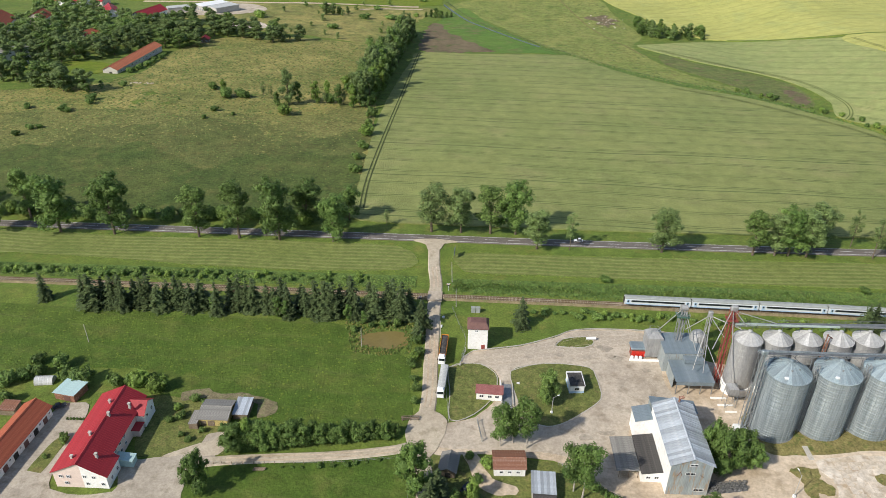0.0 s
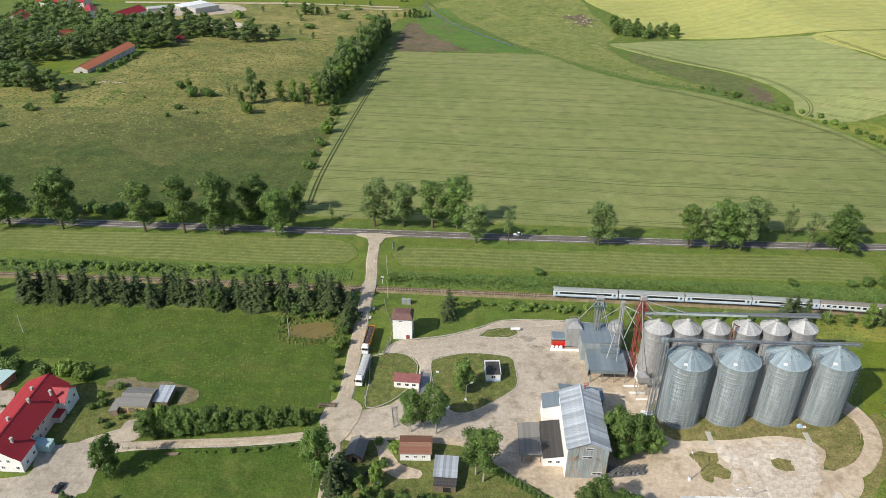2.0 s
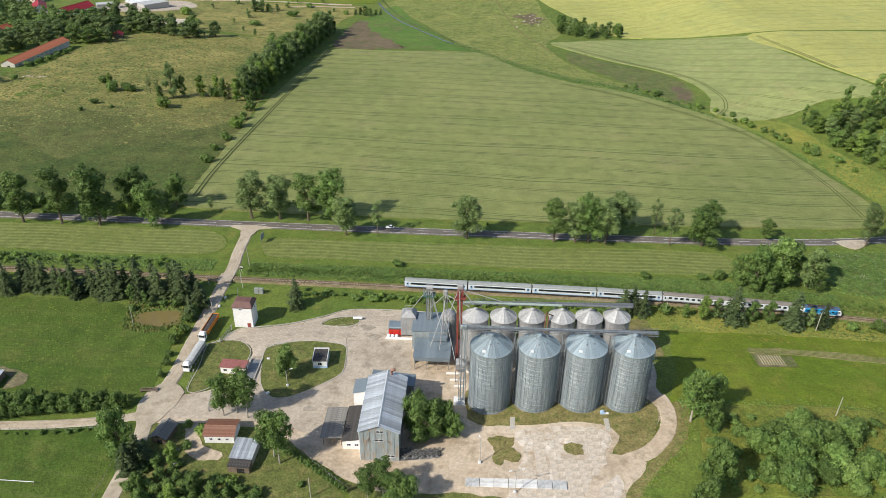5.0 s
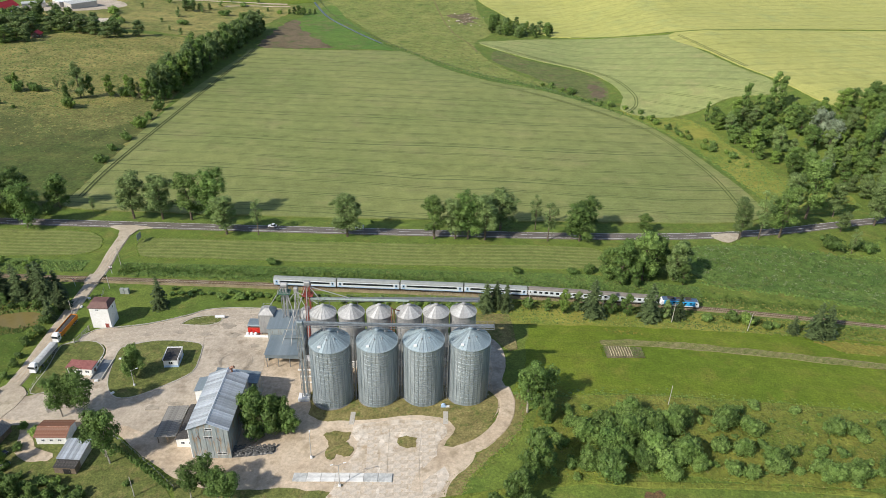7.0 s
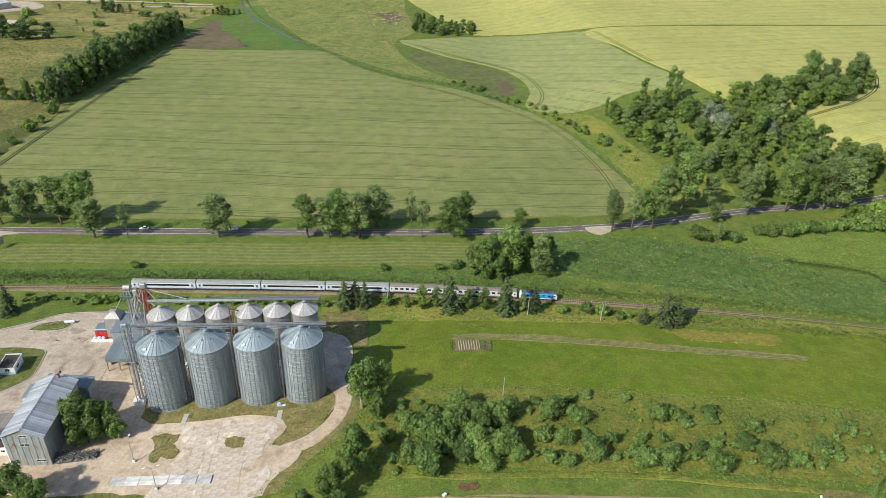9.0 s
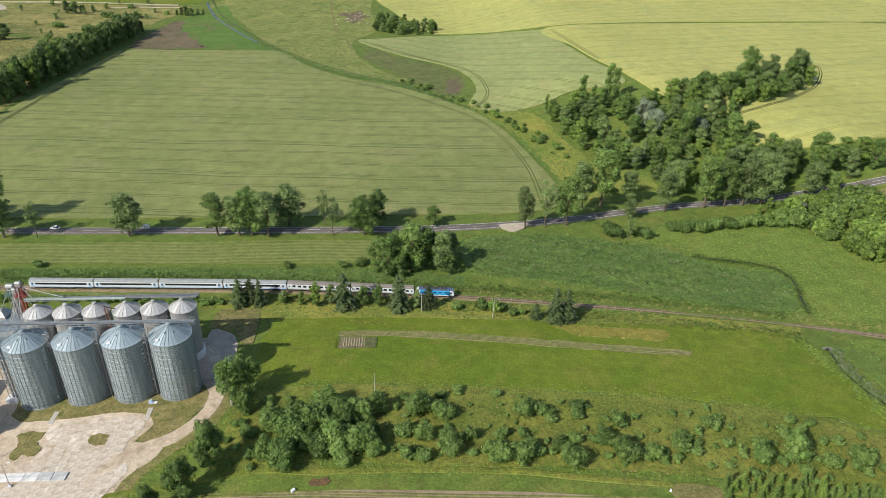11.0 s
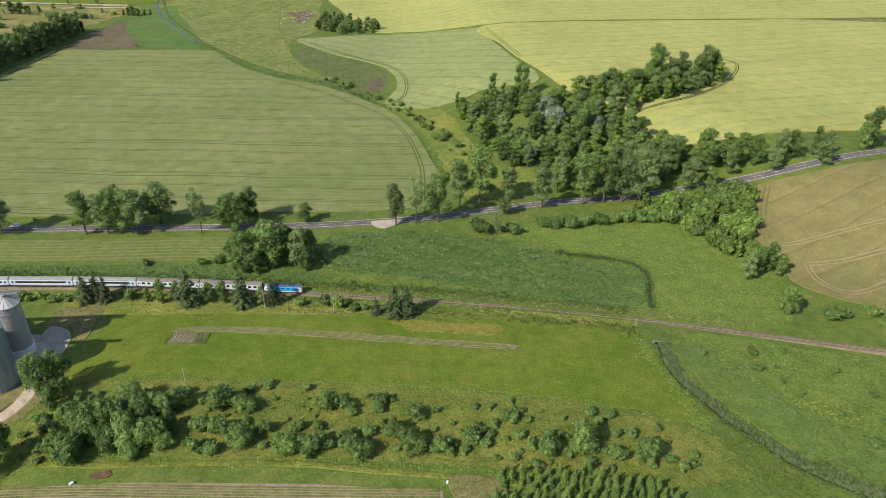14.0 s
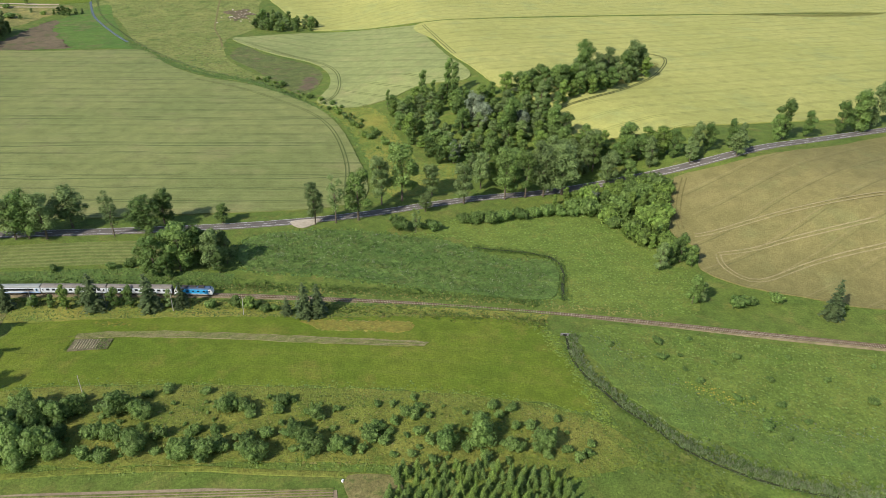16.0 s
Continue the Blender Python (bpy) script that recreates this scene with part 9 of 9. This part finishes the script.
def truck(label, m, m_cab, m_body, m_top, open_top):
    """A tractor and a long tipping trailer; the cab looks along +x."""
    top = thing("articulated_lorry", label, "lorry", m, "lorries waiting on the lane")
    part("cab", bevelled(boxes((3.9, 5.9, -1.22, 1.22, 0.7, 3.1)), 0.14), m_cab, top)
    part("cab_roof", bevelled(boxes((3.9, 5.3, -1.05, 1.05, 3.1, 3.65)), 0.2), m_cab, top, "roof spoiler")
    part("windscreen", boxes((5.88, 5.95, -1.05, 1.05, 1.9, 2.85)), M_GLASS, top)
    for s in (-1, 1):
        part("side_window", boxes((4.7, 5.6, *sorted((s * 1.2, s * 1.25)), 1.9, 2.7)), M_GLASS, top)
        part("mirror", boxes((5.6, 5.8, *sorted((s * 1.3, s * 1.6)), 1.9, 2.6)), M_UNDER, top)
        part("headlight", boxes((5.88, 5.96, *sorted((s * 0.75, s * 1.1)), 0.85, 1.1)), M_WHITE, top)
        for x in (5.0, 1.6, -4.8, -6.1, -7.4):
            wheel(top, x, s * 1.0, 0.5)
    part("bumper", bevelled(boxes((5.7, 6.05, -1.2, 1.2, 0.35, 0.8)), 0.05), m_cab, top)
    part("chassis", boxes((-8.2, 5.8, -0.5, 0.5, 0.6, 0.95), (-8.0, 3.4, -1.2, 1.2, 1.0, 1.2)), M_UNDER, top)
    part("trailer_side", boxes((-8.4, 3.3, -1.27, -1.18, 1.2, 2.9), (-8.4, 3.3, 1.18, 1.27, 1.2, 2.9), (3.2, 3.3, -1.18, 1.18, 1.2, 3.0), (-8.4, -8.3, -1.18, 1.18, 1.2, 2.9)), m_body, top)
    for k in range(9):
        for s in (-1, 1):
            part("stake", boxes((-8.0 + k * 1.38 - 0.05, -8.0 + k * 1.38 + 0.05, *sorted((s * 1.26, s * 1.33)), 1.2, 2.9)), m_body, top)
    bm = bmesh.new()
    ys = (-1.2, -0.6, 0, 0.6, 1.2)
    zs = (2.4, 2.55, 2.6, 2.55, 2.4) if open_top else (2.92, 3.06, 3.12, 3.06, 2.92)
    rows = [[bm.verts.new((x, y, z + (0.05 if i % 2 else 0))) for y, z in zip(ys, zs)] for i, x in enumerate(np.linspace(-8.3, 3.2, 15))]
    for a, b in zip(rows, rows[1:]):
        for k in range(4):
            bm.faces.new((a[k], b[k], b[k + 1], a[k + 1]))
    part("load_cover", bm, m_top, top, "dark load" if open_top else "stretched grey tarpaulin")
    return top


truck("white lorry with a grey tarpaulin-covered trailer", pose(-6.2, 187.2, 0.42, 0, 0, 266), M_WHITE, M_TARP, M_TARP, False)
truck("white-cabbed lorry with an orange tipper full of dark load", pose(-6.6, 204.6, 0.42, 0, 0, 267), M_WHITE, M_ORANGE, M_TAR, True)


def car(label, m, paint, van=False):
    top = thing("van" if van else "car", label, "van" if van else "car", m)
    z = 0.95 if van else 0.75
    part("body", bevelled(boxes((-2.1, 2.1, -0.85, 0.85, 0.3, z)), 0.12), paint, top)
    bm = bmesh.new()
    v = box(bm, -2.0 if van else -1.5, 1.3 if van else 0.8, -0.8, 0.8, z, 1.9 if van else 1.42)
    for i in (5, 6):
        v[i].co.x -= 0.5
    for i in (4, 7):
        v[i].co.x += 0.1 if van else 0.45
    for i in (4, 5, 6, 7):
        v[i].co.y *= 0.86
    part("cabin", bevelled(bm, 0.06), M_GLASS if not van else paint, top, "dark glazed cabin" if not van else "")
    part("roof", bevelled(boxes((-1.9 if van else -1.0, 0.75 if van else 0.25, -0.68, 0.68, 1.9 if van else 1.41, 1.95 if van else 1.47)), 0.02), paint, top)
    if van:
        part("windscreen", boxes((0.95, 1.2, -0.72, 0.72, 1.15, 1.7)), M_GLASS, top)
    for s in (-1, 1):
        for x in (-1.3, 1.3):
            wheel(top, x, s * 0.8, 0.31, 0.2)
        part("headlight", boxes((2.05, 2.12, *sorted((s * 0.5, s * 0.78)), 0.55, 0.7)), M_WHITE, top)
        part("tail_light", boxes((-2.12, -2.05, *sorted((s * 0.55, s * 0.78)), 0.55, 0.75)), M_RED_TIN, top)
    return top


def road_y(x):
    p = curve_points(ROAD, 5)
    return float(np.interp(x, [q.x for q in p], [q.y for q in p]))


car("white car driving on the country road", pose(53, road_y(53) + 1.5, ground_z(53, 290) + 0.36, 0, 0, 180), M_WHITE)
car("white van driving on the country road", pose(95, road_y(95) + 1.5, ground_z(95, 290) + 0.36, 0, 0, 180), M_WHITE, True)
M_CAR_DARK = surf("dark_car_paint", (0.03, 0.035, 0.045), (0.05, 0.055, 0.065), 0.8, 4, 0.3, 0.0, grain=0.1)
car("dark car parked in a garden under trees", pose(2.5, 143.5, 0.3, 0, 0, 60), M_CAR_DARK)
car("grey car parked by a garden fence", pose(5.4, 139.4, 0.3, 0, 0, 50), M_STEEL_DARK)
car("dark blue car parked at the edge of a courtyard", pose(-86.9, 132.8, 0.3, 0, 0, 78), M_CAR_DARK)
car("dark car parked beside the barn", pose(-131.2, 170.5, 0.3, 0, 0, 30), M_CAR_DARK)


# ---- poles, lamps and signals ----
def pole(x, y, h, label, material=M_KERB, lean=0.0, arm=0.0, name="utility_pole", turn=0):
    top = thing(name, label, "pole", pose(x, y, ground_z(x, y), 0, lean, turn))
    part("shaft", rods(((0, 0, -0.5), (0, 0, h), 0.16, 0.09), n=8), material, top)
    if arm:
        part("crossarm", boxes((-arm, arm, -0.06, 0.06, h - 0.6, h - 0.45)), M_WOOD, top)
        for s in (-arm + 0.1, 0, arm - 0.1):
            part("insulator", rods(((s, 0, h - 0.45), (s, 0, h - 0.2), 0.05)), M_WHITE, top)
    return top


def lamp(x, y, h, turn, double=False):
    top = pole(x, y, h, "grey concrete yard lamp post with a street light", M_GREYWALL, name="lamp_post", turn=turn)
    part("footing", bevelled(boxes((-0.35, 0.35, -0.35, 0.35, -0.3, 1.0)), 0.05), M_WHITE, top, "white painted footing")
    for s in ((-1, 1) if double else (1,)):
        part("arm", rods(((0, 0, h - 0.3), (s * 1.6, 0, h + 0.4), 0.06)), M_STEEL_DARK, top)
        part("lantern", bevelled(boxes((s * 1.5 - 0.1 if s > 0 else -2.3, 2.3 if s > 0 else -1.4, -0.17, 0.17, h + 0.32, h + 0.5)), 0.04), M_WHITE, top)


lamp(96.4, 144.4, 9.0, 100)
lamp(106.5, 133.1, 9.0, 15, True)
lamp(30.3, 176.6, 7.0, 20)
for x, y, h, a in ((226, 219.3, 9, 1.0), (199, 224, 8.5, 1.0), (170, 227, 8.5, 1.0), (254, 214, 8.5, 1.0), (209.6, 166, 8, 0), (-36.9, 207.6, 9, 0), (-4.8, 253.6, 10, 0), (-8, 215, 8, 0), (-2.6, 236, 9, 0), (48, 130, 8, 0), (-138, 205, 8, 0)):
    pole(x, y, h, "slim concrete pole in the grass" if not a else "concrete utility pole with a crossarm beside the railway", M_KERB, rng.uniform(-2, 2), a)
for x, y, t in ((-6.2, 247.2, 0), (-17.2, 237.0, 180)):
    sg = thing("crossing_signal", "level crossing warning signal with crossed white boards", "signal", pose(x, y, ground_z(x, y), 0, 0, t))
    part("post", rods(((0, 0, -0.4), (0, 0, 3.6), 0.07)), M_WHITE, sg)
    part("cross_board", boxes((-0.75, 0.75, -0.04, 0.0, 3.1, 3.3)), M_RED_TIN, sg).rotation_euler = (0, radians(0), 0)
    for k in (-30, 30):
        b = part("cross_board", boxes((-0.8, 0.8, -0.05, 0.0, -0.1, 0.1)), M_WHITE, sg, "white crossed board")
        b.matrix_basis = pose(0, -0.06, 3.3, 0, k, 0)
    part("lamp_box", bevelled(boxes((-0.45, 0.45, -0.12, 0.1, 2.3, 2.75)), 0.04), M_UNDER, sg)

# Fences, pallets and clutter
def fence(points, gap, h, label, m_post, m_rail):
    top = thing("garden_fence", label, "fence", pose(points[0][0], points[0][1], 0))
    o = Vector((*points[0], 0))
    pts = curve_points(points, gap)
    me = mesh_from(boxes((-0.06, 0.06, -0.06, 0.06, -0.3, h)), "post", m_post)
    for p in pts:
        ob = new("post", me)
        ob.parent, ob.location = top, (p.x - o.x, p.y - o.y, ground_z(p.x, p.y))
    for a, b in zip(pts, pts[1:]):
        for z in (h * 0.45, h * 0.9):
            part("rail", rods(((a.x - o.x, a.y - o.y, ground_z(a.x, a.y) + z), (b.x - o.x, b.y - o.y, ground_z(b.x, b.y) + z), 0.03), n=4), m_rail, top)


fence([(-75, 149), (-55, 150.2), (-35, 151.8), (-16, 154.5)], 3.0, 1.3, "thin wire fence on wooden posts along the lane", M_WOOD, M_STEEL_DARK)
fence([(-15, 152), (-14, 138), (-14, 120)], 2.5, 1.3, "thin wire fence on wooden posts", M_WOOD, M_STEEL_DARK)
fence([(-3.4, 171), (-4.6, 185), (-4.4, 197)], 2.6, 1.2, "low wire fence along the grass island", M_KERB, M_STEEL_DARK)
fence([(0.2, 204), (1.5, 214), (-2, 226), (-4, 234)], 2.6, 1.6, "grey steel fence beside the tower", M_STEEL_DARK, M_STEEL_DARK)
fence([(30.5, 154.5), (40.5, 147.5), (58, 133.5)], 2.2, 1.3, "wire fence behind the thuja hedge", M_STEEL_DARK, M_STEEL_DARK)
M_PALESHEET = surf("pale_sheeting", (0.58, 0.575, 0.55), (0.68, 0.675, 0.65), 0.3, 2, 0.7, 0.01, grain=0.15, stretch=(0.3, 1, 1))
plank = thing("tarpaulin_strip", "long row of white sheets laid on the yard", "sheets", pose(92.2, 136.8, 0))
for k in range(7):
    x, y = 2.1 + k * 4.2, -0.17 * k
    sheet = part("sheet", bevelled(boxes((-2.05, 2.05, -1.6, 1.6, 0.0, 0.3 + 0.05 * (k % 2))), 0.06), M_PALESHEET if k in (1, 2, 3, 4) else M_TARP, plank, "pale ribbed sheet")
    sheet.matrix_basis = pose(x, y, ground_z(92.2 + x, 136.8 + y) + 0.3, 0, -2.3, -1.8)
tank = thing("gas_tank", "white tank lying on the grass island", "tank", pose(48.6, 216.6, 0.4, 0, 0, 5))
bm = bmesh.new()
rod(bm, (-1.8, 0, 0.7), (1.8, 0, 0.7), 0.55, n=14)
part("vessel", bm, M_WHITE, tank)
part("cradle", boxes((-1.2, -0.9, -0.5, 0.5, -0.2, 0.5), (0.9, 1.2, -0.5, 0.5, -0.2, 0.5)), M_KERB, tank)
for x, y in ((106.9, 161.3), (137.0, 161.5)):
    p = thing("concrete_path", "short concrete step at a silo door", "path", pose(x, y, ground_z(x, y) + 0.15))
    part("slab", bevelled(boxes((-0.8, 0.8, -3.0, 2.6, -0.2, 0.2)), 0.04), M_KERB, p)
bl = thing("blower", "blue and white fan unit at the silo foot", "machine", pose(136.2, 166.6, 2.7))
part("housing", (lambda b: (rod(b, (0, -0.4, 0.9), (0, 0.4, 0.9), 0.8, n=14), b)[1])(bmesh.new()), M_COACH_BLUE, bl, "pale blue fan housing")
part("duct", boxes((0, 2.0, -0.35, 0.35, 0.3, 0.9)), M_WHITE, bl)
drape("burnt_patch", [(192.6, 127.1), (193.4, 128.9), (195.4, 128.6), (197.2, 129.2), (198.6, 127.8), (197.6, 126.6), (195.4, 126.2), (193.8, 126.3)], 0.24, M_BURNT, 8, 0.8, 0.25, 0.4, label="dark burnt patch of earth in the grass", category="ground")
for x, y, s in ((188.5, 124.8, 0.6), (294.5, 121.8, 0.4), (20, 190.5, 0.5), (24.5, 172.4, 0.6), (16.5, 178.4, 0.6), (-7.5, 228, 0.5), (-8, 222, 0.5)):
    st = thing("white_block", "small white concrete block in the grass", "block", pose(x, y, ground_z(x, y) + 0.2, 0, 0, rng.uniform(0, 90)))
    part("block", bevelled(boxes((-s, s, -s * 0.7, s * 0.7, -0.3, s)), 0.06), M_WHITE, st)
culv = thing("culvert", "grey concrete culvert mouth under the railway", "culvert", pose(377.2, 190.5, ground_z(377.2, 190.5), 0, 0, -8))
part("headwall", bevelled(boxes((-1.6, 1.6, -0.3, 0.3, -0.5, 1.1)), 0.06), M_ETERNIT, culv)
# A flat near-black plate stands in for the unlit hole of the culvert.
part("mouth", boxes((-0.7, 0.7, -0.34, -0.28, 0.0, 1.0)), M_DARK, culv, "dark opening")

board = thing("billboard", "weathered green billboard on two posts beside a hay strip", "billboard", pose(-4.4, 274.4, 0.1, 0, 0, 84))
for x in (-1.4, 1.4):
    part("post", rods(((x, 0, -0.4), (x, 0, 4.6), 0.09)), M_WOOD, board)
part("panel", bevelled(boxes((-1.9, 1.9, -0.08, 0.06, 1.7, 4.6)), 0.02), M_TINWALL, board, "grey-green sheet panel")
bar = thing("long_pole", "long white pole resting on two dark trestles", "pole", pose(-38.0, 130.0, 0.15, 0, 0, -1))
part("beam", rods(((-5.4, 0, 1.05), (5.2, 0, 1.05), 0.1), n=8), M_WHITE, bar)
for x in (-5.2, 5.0):
    part("trestle", rods(((x, -0.4, -0.2), (x, 0, 1.0), 0.06), ((x, 0.4, -0.2), (x, 0, 1.0), 0.06)), M_WOOD, bar, "dark wooden trestle")
logs = thing("log_pile", "low pile of weathered logs beside a lane", "log pile", pose(-59.2, 147.9, 0.2, 0, 0, 3))
for k in range(7):
    part("log", rods(((-1.8 + 0.1 * k, -0.5 + 0.32 * (k % 4), 0.1 + 0.26 * (k // 4)), (1.5 + 0.1 * k, -0.5 + 0.32 * (k % 4), 0.1 + 0.26 * (k // 4)), 0.16), n=8), M_WOOD, logs)
rack = thing("wooden_rack", "low brown wooden rack beside the lane", "rack", pose(-15.8, 171.2, 0.2, 0, 0, 5))
for y in (-0.7, 0.0, 0.7):
    part("rail", boxes((-3, 3, y - 0.12, y + 0.12, 0.7, 0.85)), M_WOOD, rack)
for x in (-2.6, 0, 2.6):
    part("leg", boxes((x - 0.12, x + 0.12, -0.8, 0.8, -0.3, 0.7)), M_WOOD, rack)

# ---- slabs of the concrete pavements, laid last ----
def slabs(parent, outline, holes, sx, sy, lift, material, turn=0.0):
    bm = bmesh.new()
    v = box(bm, -sx / 2 + 0.008, sx / 2 - 0.008, -sy / 2 + 0.008, sy / 2 - 0.008, 0, 0.09)
    for i in (4, 5, 6, 7):
        v[i].co.x *= 0.996
        v[i].co.y *= 0.996
    me = mesh_from(bm, "slab", material)
    xs, ys = [p[0] for p in outline], [p[1] for p in outline]
    c, s = math.cos(radians(turn)), math.sin(radians(turn))
    cx, cy = (min(xs) + max(xs)) / 2, (min(ys) + max(ys)) / 2
    n = 0
    for i in range(-40, 41):
        for j in range(-40, 41):
            x, y = cx + i * sx * c - j * sy * s, cy + i * sx * s + j * sy * c
            corners = [(x + u * sx * 0.52 * c - w * sy * 0.52 * s, y + u * sx * 0.52 * s + w * sy * 0.52 * c) for u in (-1, 1) for w in (-1, 1)]
            if n < 300 and all(inside(*q, outline) and not any(inside(*q, h) for h in holes) for q in corners):
                ob = new("slab", me)
                ob.parent = parent
                ob.matrix_basis = pose(x, y, ground_z(x, y) + lift + rng.uniform(-0.006, 0.006), rng.uniform(-0.06, 0.06), rng.uniform(-0.06, 0.06), turn)
                n += 1


WEEDS = [[(97.5, 155.9), (108.8, 155.1), (110.5, 146), (104.5, 141.9), (99, 144.3)], [(121, 153.9), (129, 153.7), (129, 147.3), (121.5, 146.9)]]
slabs(bpy.data.objects["concrete_slab"], [(107, 157.7), (122, 160.4), (135, 159.8), (137, 153.8), (134, 146.8), (138, 137), (131, 121.3), (128, 109.5), (102, 110.5), (103, 126.2), (106, 137.9), (110, 146.5), (108, 153.6)], WEEDS, 4.2, 3.0, 0.2, M_SLAB, 3)
slabs(bpy.data.objects["concrete_drive"], [(0.5, 200.8), (4.3, 206.6), (22, 211), (35, 217), (45, 222), (64, 222.8), (72, 219), (72, 206), (60, 205), (52, 204), (46, 202.5), (33, 204), (20, 200), (12.6, 197.5), (7, 200.5)], ISLANDS + [[(50, 210), (62, 214), (66, 208), (56, 206)]], 3.0, 3.0, 0.2, M_CONCRETE, 12)


# Wear of the yard: seams, cracks, damp and dusty patches
drive, plate = bpy.data.objects["concrete_drive"], bpy.data.objects["concrete_slab"]


def crack(parent, line, width, lift=0.36, material=M_CRACK, name="crack"):
    r = random.Random(int(line[0][0] * 7 + line[0][1]))
    pts = [(p.x + r.uniform(-0.14, 0.14), p.y + r.uniform(-0.14, 0.14)) for p in curve_points(line, 2.5)]
    part(name, ribbon_mesh(pts, [(-width, lift), (width, lift)], 1.2), material, parent)


for line in ([(8, 208), (20, 209.5), (32, 209.6), (44, 213), (52, 214)], [(44, 212), (46, 204), (47, 199)], [(47.9, 195), (55, 197.4), (62, 197.8), (67, 196.9), (73, 195.6)], [(38, 215), (48, 219), (60, 220)], [(20, 158.5), (30, 158), (38, 156)]):
    crack(drive, line, 0.06)
for line in ([(112, 160.4), (113, 151.3), (114, 140.4), (114, 127.6)], [(119, 161), (119.5, 147), (120, 131.3), (119, 115.6)], [(130, 158.8), (129, 144.8), (130, 131.1)], [(108, 155.6), (118, 154.5), (131, 155.3)], [(106, 143.8), (118, 142.6), (134, 142.9)], [(104, 134.1), (116, 132.9), (128, 133)]):
    crack(plate, line, 0.04)
for k in range(5):
    a0, rad = k * 1.3, 4.6 + 0.42 * k
    crack(drive, [(60.9 + rad * math.cos(a0 + 0.28 * j), 190.4 + rad * math.sin(a0 + 0.28 * j)) for j in range(15)], 0.07, 0.31 + 0.004 * k, M_STAIN, "tyre_mark")


def patch(name, x, y, rx, ry, lift, material, label, seed):
    r = random.Random(seed)
    drape(name, [(x + rx * r.uniform(0.55, 1.2) * math.cos(6.283 * k / 11), y + ry * r.uniform(0.55, 1.2) * math.sin(6.283 * k / 11)) for k in range(11)], lift, material, 8, 0.9, 0.22, 0.2, label=label, category="stain")


for i, (x, y, rx, ry) in enumerate(((53, 212, 3.2, 2.0), (57, 206, 2.6, 1.8), (46, 206, 2.6, 1.2), (36, 207, 2.0, 1.0), (66, 200, 2.2, 1.4), (47, 168.2, 3.0, 1.0), (40, 166, 2.4, 1.6), (24, 205, 1.8, 0.8))):
    patch("damp_stain", x, y, rx, ry, 0.335 + 0.006 * i, M_STAIN, "dark damp stain on worn concrete", i)
